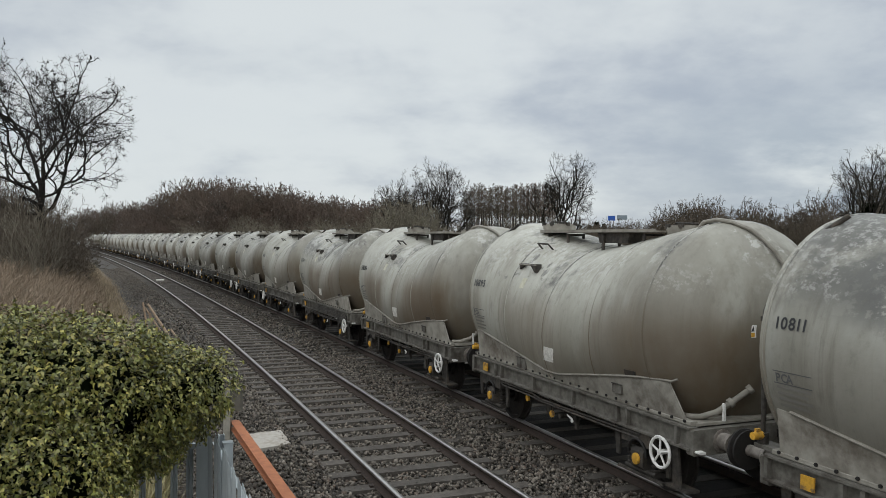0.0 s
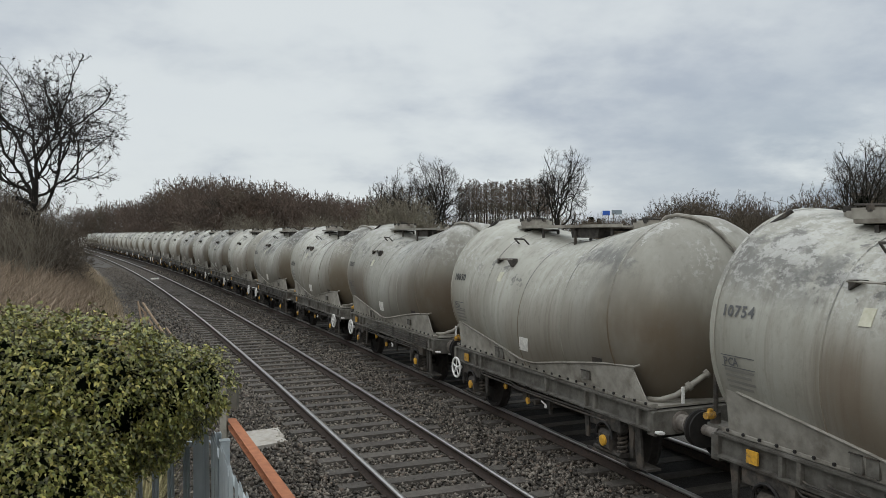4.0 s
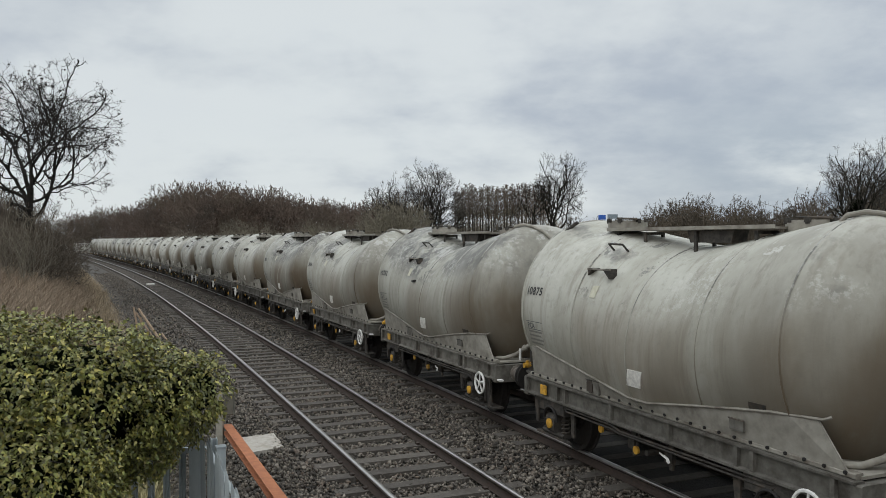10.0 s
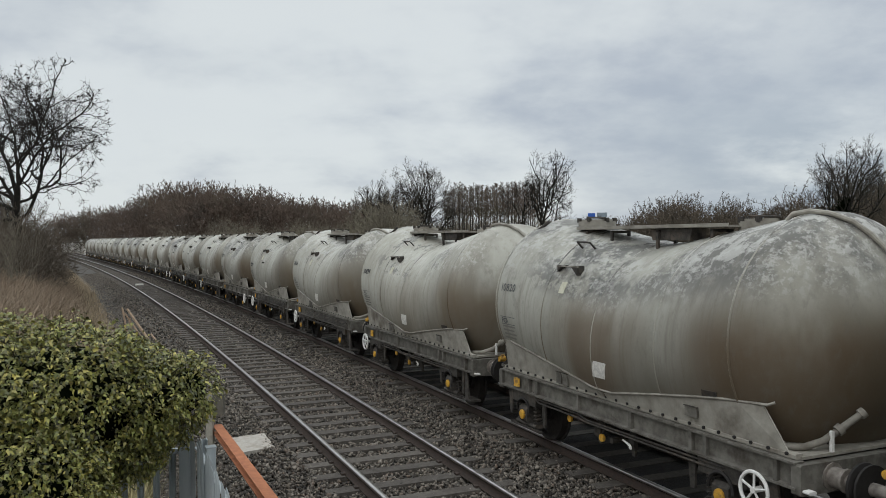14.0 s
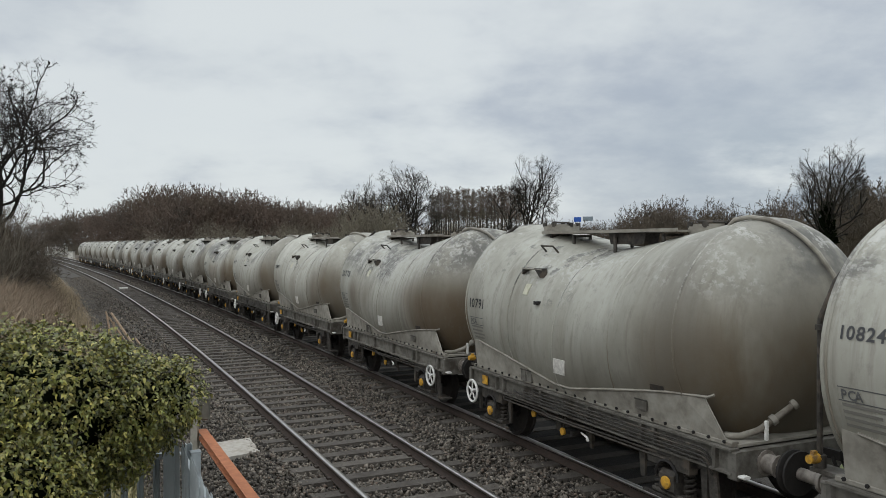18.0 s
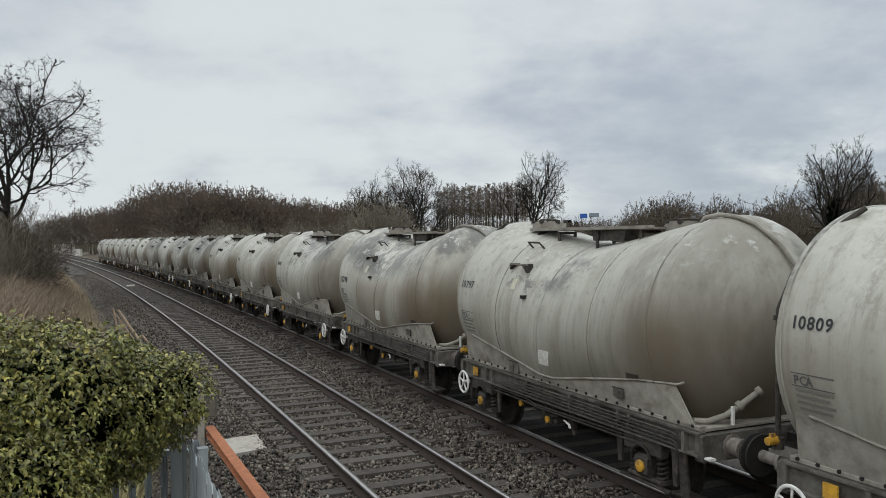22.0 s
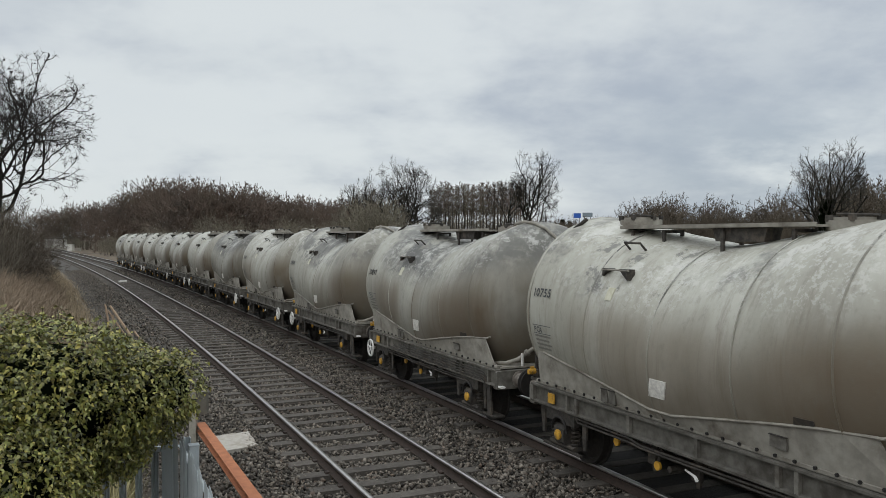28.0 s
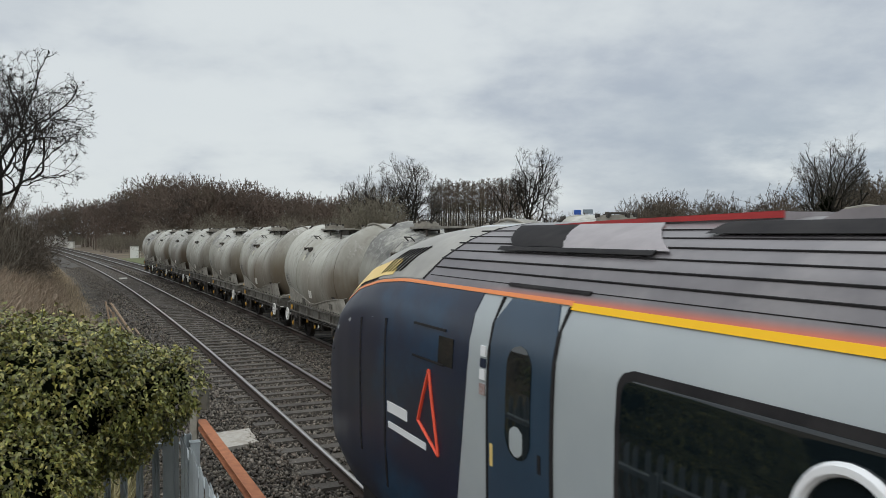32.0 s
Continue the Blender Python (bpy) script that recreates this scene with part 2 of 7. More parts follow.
def tank_material():
    """Cement-dusted cream paint: streaks, brown road dirt, pale crust and dark flaked patches, different on every tank."""
    m = bpy.data.materials.new("tank_paint")
    m.use_nodes = True
    nt = m.node_tree
    N, L = nt.nodes.new, nt.links.new
    b = nt.nodes["Principled BSDF"]
    b.inputs["Roughness"].default_value = 0.62
    b.inputs["Specular IOR Level"].default_value = 0.35
    tc, info, sep = N("ShaderNodeTexCoord"), N("ShaderNodeObjectInfo"), N("ShaderNodeSeparateXYZ")
    L(tc.outputs["Object"], sep.inputs[0])
    far = N("ShaderNodeMath"); far.operation = "MULTIPLY"; far.inputs[1].default_value = 61.0
    L(info.outputs["Random"], far.inputs[0])

    def noise_at(scale, stretch, detail=5.0, rough=0.6, shift=0.0):
        mp = N("ShaderNodeMapping"); mp.inputs["Scale"].default_value = stretch
        ad = N("ShaderNodeVectorMath"); ad.operation = "ADD"
        sh = N("ShaderNodeMath"); sh.operation = "ADD"; sh.inputs[1].default_value = shift
        L(far.outputs[0], sh.inputs[0])
        L(tc.outputs["Object"], ad.inputs[0]); L(sh.outputs[0], ad.inputs[1]); L(ad.outputs[0], mp.inputs[0])
        n = N("ShaderNodeTexNoise")
        n.inputs["Scale"].default_value, n.inputs["Detail"].default_value, n.inputs["Roughness"].default_value = scale, detail, rough
        L(mp.outputs[0], n.inputs["Vector"])
        return n.outputs["Fac"]

    def ramp(v, lo, hi, a=0.0, z=1.0):
        r = N("ShaderNodeMapRange"); r.interpolation_type = "SMOOTHSTEP"
        for k, x in zip((1, 2, 3, 4), (lo, hi, a, z)):
            r.inputs[k].default_value = x
        L(v, r.inputs[0])
        return r.outputs[0]

    def times(a, c):
        k = N("ShaderNodeMath"); k.operation = "MULTIPLY"
        L(a, k.inputs[0])
        if isinstance(c, float):
            k.inputs[1].default_value = c
        else:
            L(c, k.inputs[1])
        return k.outputs[0]

    def over(col, paint, fac):
        k = N("ShaderNodeMix"); k.data_type = "RGBA"
        k.inputs[7].default_value = (*paint, 1)
        L(fac, k.inputs[0]); L(col, k.inputs[6])
        return k.outputs[2]

    x, z = sep.outputs[0], sep.outputs[2]
    # how brown, how flaked and how crusted each tank is comes with the wagon
    kind = N("ShaderNodeSeparateColor")
    L(info.outputs["Color"], kind.inputs[0])
    brown, flaked, crusted = kind.outputs[0], kind.outputs[1], kind.outputs[2]

    def plus(v, w, k):
        s = N("ShaderNodeMath"); s.operation = "MULTIPLY_ADD"
        L(w, s.inputs[0]); s.inputs[1].default_value = k
        L(v, s.inputs[2])
        return s.outputs[0]

    base = N("ShaderNodeMix"); base.data_type = "RGBA"
    base.inputs[6].default_value, base.inputs[7].default_value = (0.315, 0.305, 0.258, 1), (0.412, 0.404, 0.354, 1)
    L(ramp(noise_at(1.4, (1, 1, 0.35)), 0.35, 0.65), base.inputs[0])
    col = base.outputs[2]
    # rain streaks down the sides
    col = over(col, (0.20, 0.18, 0.145), times(ramp(noise_at(2.6, (2.6, 1, 0.10), 6, 0.7, 3.0), 0.48, 0.70), 0.6))
    # darker brown towards the bottom of the tank, and brown dirt at the end that trails
    low = times(ramp(z, 2.5, 1.1), ramp(x, 1.8, -1.8, 0.35, 1.0))
    col = over(col, (0.10, 0.086, 0.062), times(times(low, ramp(noise_at(0.7, (1, 1, 0.6), 4, 0.6, 7.0), 0.18, 0.56)), 0.85))
    end = times(ramp(x, -1.3, -2.5), ramp(z, 3.0, 2.0))
    col = over(col, (0.130, 0.098, 0.060), times(times(end, ramp(plus(noise_at(0.9, (1, 1, 0.5), 4, 0.6, 11.0), brown, 0.18), 0.40, 0.66)), 0.9))
    # a patchy grey-brown tone over the whole end that trails
    col = over(col, (0.175, 0.16, 0.132), times(times(ramp(x, -0.9, -2.3), ramp(noise_at(1.1, (1, 1, 0.4), 5, 0.6, 51.0), 0.30, 0.62)), 0.6))
    # brown scald along the vee of some tanks
    mid = times(ramp(z, 2.6, 2.0), ramp(noise_at(0.45, (1, 1, 0.4), 3, 0.5, 41.0), 0.45, 0.62))
    col = over(col, (0.12, 0.083, 0.05), times(times(mid, brown), 0.75))
    # cement crust on the crown, in ragged plates
    span = N("ShaderNodeMath"); span.operation = "ABSOLUTE"
    L(x, span.inputs[0])
    u = plus(z, span.outputs[0], -0.13)
    high = ramp(u, 2.40, 2.85)
    plates = ramp(plus(noise_at(2.4, (1, 1, 1.2), 12, 0.75, 17.0), crusted, 0.08), 0.585, 0.62)
    # dark steel where the crust has come off
    bare = ramp(plus(noise_at(0.62, (1, 1, 1.2), 9, 0.68, 23.0), flaked, 0.15), 0.60, 0.70)
    col = over(col, (0.075, 0.073, 0.072), times(times(ramp(u, 2.15, 2.6), bare), 0.65))
    # crust broken away round the bracket
    near = times(ramp(x, -0.5, 0.5), ramp(x, 2.4, 1.5))
    chips = ramp(plus(noise_at(2.3, (1, 1, 1.3), 10, 0.7, 83.0), flaked, 0.13), 0.60, 0.645)
    col = over(col, (0.085, 0.083, 0.080), times(times(times(chips, near), ramp(u, 2.15, 2.45)), 0.7))
    col = over(col, (0.47, 0.46, 0.425), times(times(times(high, plates), ramp(plus(noise_at(0.9, (1, 1, 1), 3, 0.5, 71.0), crusted, 0.12), 0.46, 0.60)), 0.75))
    # sandy grains of cement round the bracket and over the shoulder
    grit = times(ramp(plus(noise_at(0.75, (1, 1, 1), 4, 0.6, 61.0), crusted, 0.10), 0.50, 0.62), ramp(noise_at(11.0, (1, 1, 1), 8, 0.75, 67.0), 0.50, 0.58))
    col = over(col, (0.50, 0.49, 0.455), times(times(grit, ramp(u, 2.1, 2.5)), 0.5))
    # fine soot
    col = over(col, (0.16, 0.148, 0.122), times(ramp(noise_at(9.0, (1, 1, 0.6), 6, 0.7, 29.0), 0.5, 0.75), 0.45))
    hs = N("ShaderNodeHueSaturation")
    L(info.outputs["Alpha"], hs.inputs["Value"])
    L(col, hs.inputs["Color"])
    L(hs.outputs[0], b.inputs["Base Color"])
    bp = N("ShaderNodeBump"); bp.inputs["Strength"].default_value, bp.inputs["Distance"].default_value = 0.35, 0.02
    L(noise_at(2.4, (1, 1, 1), 8, 0.7, 17.0), bp.inputs["Height"]); L(bp.outputs[0], b.inputs["Normal"])
    return m


M["tank"] = tank_material()


# ---------------------------------------------------------------- mesh building
class MB:
    """Collects vertices and faces of one mesh."""

    def __init__(self):
        self.v, self.f = [], []

    def add(self, verts, faces):
        n = len(self.v)
        self.v.extend(tuple(p) for p in verts)
        self.f.extend(tuple(i + n for i in q) for q in faces)
        return self

    def box(self, c, s, m=None, bevel=0.0):
        x, y, z = s[0] / 2, s[1] / 2, s[2] / 2
        b = min(bevel, 0.45 * min(s)) if bevel else 0.0
        if b:
            # chamfered along the long edges: two rings
            ring = [(-y + b, -z), (y - b, -z), (y, -z + b), (y, z - b), (y - b, z), (-y + b, z), (-y, z - b), (-y, -z + b)]
            vs = [(-x, p, q) for p, q in ring] + [(x, p, q) for p, q in ring]
            fs = [(i, (i + 1) % 8, 8 + (i + 1) % 8, 8 + i) for i in range(8)]
            fs += [tuple(range(7, -1, -1)), tuple(range(8, 16))]
        else:
            vs = [(i, j, k) for i in (-x, x) for j in (-y, y) for k in (-z, z)]
            fs = [(0, 1, 3, 2), (4, 6, 7, 5), (0, 4, 5, 1), (2, 3, 7, 6), (0, 2, 6, 4), (1, 5, 7, 3)]
        vs = [Vector(p) for p in vs]
        if m is not None:
            vs = [m @ p for p in vs]
        return self.add([p + Vector(c) for p in vs], fs)

    def tube(self, pts, r, n=8, caps=True):
        """A round bar along points; r is one radius or one for each point."""
        pts = [Vector(p) for p in pts]
        rs = r if isinstance(r, (list, tuple)) else [r] * len(pts)
        vs, fs = [], []
        side = None
        for i, p in enumerate(pts):
            d = (pts[min(i + 1, len(pts) - 1)] - pts[max(i - 1, 0)]).normalized()
            if side is None:
                side = d.cross(Vector((0, 0, 1)) if abs(d.z) < 0.9 else Vector((1, 0, 0))).normalized()
            side = (side - d * side.dot(d)).normalized()
            up = d.cross(side)
            for k in range(n):
                a = 2 * math.pi * k / n
                vs.append(p + (side * math.cos(a) + up * math.sin(a)) * rs[i])
        for i in range(len(pts) - 1):
            for k in range(n):
                a, c = i * n + k, i * n + (k + 1) % n
                fs.append((a, c, c + n, a + n))
        if caps:
            fs.append(tuple(range(n - 1, -1, -1)))
            fs.append(tuple(range((len(pts) - 1) * n, len(pts) * n)))
        return self.add(vs, fs)

    def prism(self, outline, y0, y1, axis="y"):
        """An outline in x, z (or x, y) pushed from y0 to y1 (or z0 to z1)."""
        put = (lambda a, c, k: (a, k, c)) if axis == "y" else (lambda a, c, k: (a, c, k)) if axis == "z" else (lambda a, c, k: (k, a, c))
        n = len(outline)
        vs = [put(a, c, y0) for a, c in outline] + [put(a, c, y1) for a, c in outline]
        fs = [(i, (i + 1) % n, n + (i + 1) % n, n + i) for i in range(n)] + [tuple(range(n - 1, -1, -1)), tuple(range(n, 2 * n))]
        return self.add(vs, fs)

    def ring(self, c, axis, radius, r, n=24, k=6):
        """A torus round an axis (unit vector)."""
        ax = Vector(axis).normalized()
        u = ax.cross(Vector((0, 0, 1)) if abs(ax.z) < 0.9 else Vector((1, 0, 0))).normalized()
        w = ax.cross(u)
        vs, fs = [], []
        for i in range(n):
            a = 2 * math.pi * i / n
            d = u * math.cos(a) + w * math.sin(a)
            for j in range(k):
                b = 2 * math.pi * j / k
                vs.append(Vector(c) + d * (radius + r * math.cos(b)) + ax * (r * math.sin(b)))
        for i in range(n):
            for j in range(k):
                fs.append((i * k + j, ((i + 1) % n) * k + j, ((i + 1) % n) * k + (j + 1) % k, i * k + (j + 1) % k))
        return self.add(vs, fs)

    def mesh(self, name, material, smooth=False):
        me = bpy.data.meshes.new(name)
        me.from_pydata(self.v, [], self.f)
        bm = bmesh.new()
        bm.from_mesh(me)
        bmesh.ops.recalc_face_normals(bm, faces=bm.faces)
        bm.to_mesh(me)
        bm.free()
        me.materials.append(material)
        if smooth:
            me.polygons.foreach_set("use_smooth", [True] * len(me.polygons))
            me.set_sharp_from_angle(angle=radians(38))
        return me


def raw_mesh(name, verts, faces, material, smooth=False):
    """A large mesh straight from arrays."""
    me = bpy.data.meshes.new(name)
    verts = np.asarray(verts, dtype=np.float32)
    faces = np.asarray(faces, dtype=np.int32)
    k = faces.shape[1]
    me.vertices.add(len(verts))
    me.vertices.foreach_set("co", verts.ravel())
    me.loops.add(faces.size)
    me.loops.foreach_set("vertex_index", faces.ravel())
    me.polygons.add(len(faces))
    me.polygons.foreach_set("loop_start", np.arange(0, faces.size, k, dtype=np.int32))
    me.polygons.foreach_set("loop_total", np.full(len(faces), k, dtype=np.int32))
    if smooth:
        me.polygons.foreach_set("use_smooth", np.ones(len(faces), dtype=bool))
    me.update(calc_edges=True)
    me.validate()
    me.materials.append(material)
    return me


def part(name, mb, material, parent, label="", smooth=True, m=None):
    me = mb.mesh(name, material, smooth) if isinstance(mb, MB) else mb
    ob = new(name, me)
    ob.parent = parent
    if m is not None:
        ob.matrix_basis = m
    if label:
        tagged(ob, label)
    return ob


def thing(name, m, label, category, group=""):
    ob = new(name)
    ob.matrix_basis = m
    ob.empty_display_size = 0.3
    return tagged(ob, label, category, group)


# ---------------------------------------------------------------- the line of the railway
X0, TH0, K0, K1 = 4.306, 0.41195, 0.0012232, -7.66e-6
SPACING, HALF = 3.40, 0.7525
S_TAB = np.arange(-1100.0, 420.01, 0.5)


def line_tables():
    k = np.where(S_TAB < -120, 0.0, K0 + K1 * np.clip(S_TAB, 0, 160))
    th = np.concatenate([[0], np.cumsum((k[1:] + k[:-1]) * 0.25)])
    i0 = int(np.argmin(abs(S_TAB)))
    th = th - th[i0] + TH0
    dx, dy = -np.sin(th), np.cos(th)
    x = np.concatenate([[0], np.cumsum((dx[1:] + dx[:-1]) * 0.25)])
    y = np.concatenate([[0], np.cumsum((dy[1:] + dy[:-1]) * 0.25)])
    return x - x[i0] + X0, y - y[i0], th


TX, TY, TH = line_tables()


def on_line(s, off, z=0.0):
    """The place at s metres along the near track and off metres to its right, and the line's turn there."""
    x, y, th = (np.interp(s, S_TAB, a) for a in (TX, TY, TH))
    return x + off * np.cos(th), y + off * np.sin(th), z, th


def line_pose(s, off, z=0.0):
    x, y, z, th = on_line(s, off, z)
    return pose(float(x), float(y), z, 0, 0, math.degrees(float(th)) + 90)


def sweep(profile, s0, s1, step, closed=True):
    """A profile of (off, z) carried along the line."""
    ss = np.arange(s0, s1 + 1e-6, step)
    n = len(profile)
    vs = np.zeros((len(ss), n, 3))
    for j, (o, z) in enumerate(profile):
        x, y, _, _ = on_line(ss, o)
        vs[:, j] = np.stack([x, y, np.full_like(x, z)], -1)
    fs = []
    cols = range(n) if closed else range(n - 1)
    for i in range(len(ss) - 1):
        for j in cols:
            k = (j + 1) % n
            fs.append((i * n + j, i * n + k, (i + 1) * n + k, (i + 1) * n + j))
    return vs.reshape(-1, 3), fs


# ---------------------------------------------------------------- ground
def ground_height(x, y):
    """Gently uneven field level; the cess and the ballast lie above it."""
    return -0.55 + 0.12 * noise.noise((x * 0.06, y * 0.06, 0.0))


def build_ground():
    # one sheet to the horizon, fine near the line and coarse far off
    ax = np.concatenate([[-2600, -1500, -900, -500, -300, -200], np.arange(-150, 151, 5.0), [200, 300, 500, 900, 1500, 2600]])
    ay = np.concatenate([[-2600, -1500, -900, -500, -300, -150, -80], np.arange(-40, 261, 5.0), [330, 500, 900, 1500, 2600]])
    vs = [(x, y, ground_height(x, y)) for y in ay for x in ax]
    n = len(ax)
    fs = [(j * n + i, j * n + i + 1, (j + 1) * n + i + 1, (j + 1) * n + i) for j in range(len(ay) - 1) for i in range(n - 1)]
    ob = new("ground", raw_mesh("ground", vs, fs, M["earth"], True))
    tagged(ob, "brown winter earth and dead grass beside the line", "ground", kind="structure")
    # the formation: ballast shoulder to shoulder under both tracks
    prof = [(-3.6, -0.56), (-3.2, -0.34), (-2.0, -0.27), (-1.5, -0.225), (1.9, -0.225), (SPACING + 1.45, -0.225), (SPACING + 2.3, -0.42), (SPACING + 3.2, -0.6)]
    v, f = sweep(prof, -1050, 415, 5.0, False)
    ob = new("ballast_bed", raw_mesh("ballast_bed", v, f, M["ballast"], False))
    tagged(ob, "grey-brown stone ballast bed under two tracks", "ballast", kind="structure")


    # strip between the far rails, coloured as the shade beneath the wagons
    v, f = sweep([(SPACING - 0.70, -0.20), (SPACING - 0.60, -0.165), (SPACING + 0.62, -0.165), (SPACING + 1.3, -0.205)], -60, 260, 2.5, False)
    tagged(new("stained_ballast", raw_mesh("stained_ballast", v, f, M["under_shade"], False)), "ballast between the far rails, painted near-black as the shade under the train", "ballast", kind="structure")


def rail(name, off):
    z = 0.0
    foot = [(-0.07, -0.155), (0.07, -0.155), (0.07, -0.145), (0.012, -0.128), (0.010, -0.045), (0.035, -0.034), (-0.035, -0.034), (-0.010, -0.045), (-0.012, -0.128), (-0.07, -0.145)]
    v, f = sweep([(off + a, b + z) for a, b in foot], -1040, 412, 2.0)
    ob = new(name, raw_mesh(name, v, f, M["rail_rust"]))
    tagged(ob, "rust-brown steel running rail with a bright worn head", "rail", "running rails")
    head = [(-0.036, -0.036), (0.036, -0.036), (0.036, -0.008), (0.028, 0.0), (-0.028, 0.0), (-0.036, -0.008)]
    v, f = sweep([(off + a, b + z) for a, b in head], -1040, 412, 2.0)
    part("rail_head", raw_mesh("rail_head", v, f, M["rail_head"]), None, ob, "bright steel rail head")


def build_track():
    for name, off in (("near_rail", -HALF), ("near_rail", HALF), ("far_rail", SPACING - HALF), ("far_rail", SPACING + HALF)):
        rail("running_rail", off)
    # concrete sleepers: the near ones singly, the rest joined
    sl = MB()
    prof = [(-0.14, -0.36), (0.14, -0.36), (0.115, -0.152), (-0.115, -0.152)]
    sl.prism(prof, -1.26, 1.26)
    me = sl.mesh("sleeper", M["concrete"])
    clip = MB()
    for y in (-HALF, HALF):
        for d in (-0.085, 0.085):
            clip.box((0, y + d, -0.14), (0.09, 0.06, 0.03))
    track_near = tagged(new("track_sleepers"), "grey concrete sleepers half buried in ballast under the near track", "sleepers", kind="structure")
    track_far = tagged(new("track_sleepers"), "grey concrete sleepers half buried in ballast under the far track", "sleepers", kind="structure")
    clip_me = clip.mesh("rail_clips", M["rail_rust"])
    base = np.array(sl.v)
    for parent, off in ((track_near, 0.0), (track_far, SPACING)):
        far_v, far_f, n = [], [], 0
        for i, s in enumerate(np.arange(-60, 300, 0.65)):
            m = line_pose(float(s), off, random.uniform(-0.012, 0.004)) @ pose(0, 0, 0, 0, 0, random.uniform(-0.6, 0.6))
            if 4 < s < 64:
                ob = part("sleeper", me, None, parent, m=m)
                if s < 40 and off == 0:
                    part("rail_clips", clip_me, None, ob)
            else:
                k = len(far_v) * 8
                far_v.append([m @ Vector(p) for p in base])
                far_f.extend([tuple(a + k for a in q) for q in sl.f[:4]])
        ob = part("far_sleepers", raw_mesh("far_sleepers", np.array([tuple(p) for q in far_v for p in q]), far_f, M["concrete"]), None, parent)
        tagged(ob, kind="stuff")


build_ground()
build_track()


# ---------------------------------------------------------------- the cement wagon
PITCH = 7.27
E0, E1 = -3.20, 2.93     # ends of the underframe
FRAME, MIDDLE = E1 - E0, (E0 + E1) / 2
R_TANK, BODY0, BODY1 = 1.40, -2.42, 2.84     # the barrel between the weld seams of the two ends
Z_MID, Z_END = 1.76, 2.15
DOME0, DOME1 = 0.92, 0.33     # depth of the trailing and the leading end


def tank_axis(x):
    """Height of the barrel's axis: the tank sags to a vee in the middle."""
    a = min(abs(x), 2.65)
    return Z_MID + (Z_END - Z_MID) * (math.sqrt(a * a + 0.09) - 0.3) / (math.sqrt(2.65 ** 2 + 0.09) - 0.3)


def tank_radius(x):
    if x < BODY0:
        return R_TANK * math.sqrt(max(0.0, 1 - ((BODY0 - x) / DOME0) ** 2))
    if x > BODY1:
        return R_TANK * math.sqrt(max(0.0, 1 - ((x - BODY1) / DOME1) ** 2))
    return R_TANK


def on_tank(x, z, out=0.0):
    """A point of the near side at that height, lifted a little off the skin."""
    r = tank_radius(x) + out
    dz = z - tank_axis(x)
    return Vector((x, math.sqrt(max(0.0, r * r - dz * dz)), z))


def tank_mesh(dents=0):
    mb = MB()
    n = 56
    xs = [BODY0 - DOME0 * math.sin(a) for a in np.linspace(math.pi / 2 - 0.02, 0.08, 12)] + list(np.linspace(BODY0, BODY1, 33)) + \
         [BODY1 + DOME1 * math.sin(a) for a in np.linspace(0.08, math.pi / 2 - 0.02, 10)]
    vs, fs = [], []
    for x in xs:
        r, zc = tank_radius(x), tank_axis(x)
        for k in range(n):
            a = 2 * math.pi * k / n
            w = 0.012 * noise.noise((x * 0.9 + dents * 11, 1.6 * math.cos(a), 1.6 * math.sin(a))) if dents else 0.0
            if dents and BODY0 < x < BODY1:
                for j in range(3):
                    dx, da = x - (-1.6 + 1.5 * j + 0.3 * dents), a - (0.5 + 0.35 * j)
                    w -= 0.035 * math.exp(-(dx / 0.28) ** 2 - (da / 0.22) ** 2)
            vs.append((x, (r + w) * math.cos(a), zc + (r + w) * math.sin(a)))
    for i in range(len(xs) - 1):
        for k in range(n):
            fs.append((i * n + k, i * n + (k + 1) % n, (i + 1) * n + (k + 1) % n, (i + 1) * n + k))
    fs.append(tuple(range(n)))
    fs.append(tuple(range((len(xs) - 1) * n, len(xs) * n)))
    mb.add(vs, fs)
    return mb.mesh("tank", M["tank"], True)


def tank_ring(x, r=0.012):
    mb = MB()
    rad, zc = tank_radius(x), tank_axis(x)
    mb.ring((x, 0, zc), (1, 0, 0), rad, r, 64, 5)
    return mb


def weld_line(x):
    """Height at which the skirt meets the barrel."""
    return float(np.interp(x, [-2.74, -2.45, -2.1, -1.0, 0.0, 1.2, 2.6, 2.8], [1.53, 1.515, 1.49, 1.33, 1.17, 1.36, 1.56, 1.57]))


def skirt(xs, sgn):
    """A thin plate ruled from the sill up to the barrel; at the end that trails it is cut back on the slant."""
    vs, fs = [], []
    for x in xs:
        zt = weld_line(x)
        yt = max(on_tank(x, zt, 0.004).y, 1.235)
        foot = E0 + 0.10 if x == -2.74 else x
        for d in (0.0, 0.016):
            vs += [(foot, sgn * (1.228 - d), 1.075), (x, sgn * (yt - d), zt)]
    for i in range(len(xs) - 1):
        a, b = 4 * i, 4 * i + 4
        fs += [(a, b, b + 1, a + 1), (a + 2, a + 3, b + 3, b + 2), (a + 1, b + 1, b + 3, a + 3), (a, a + 2, b + 2, b)]
    n = 4 * (len(xs) - 1)
    fs += [(0, 1, 3, 2), (n, n + 2, n + 3, n + 1)]
    return MB().add(vs, fs)


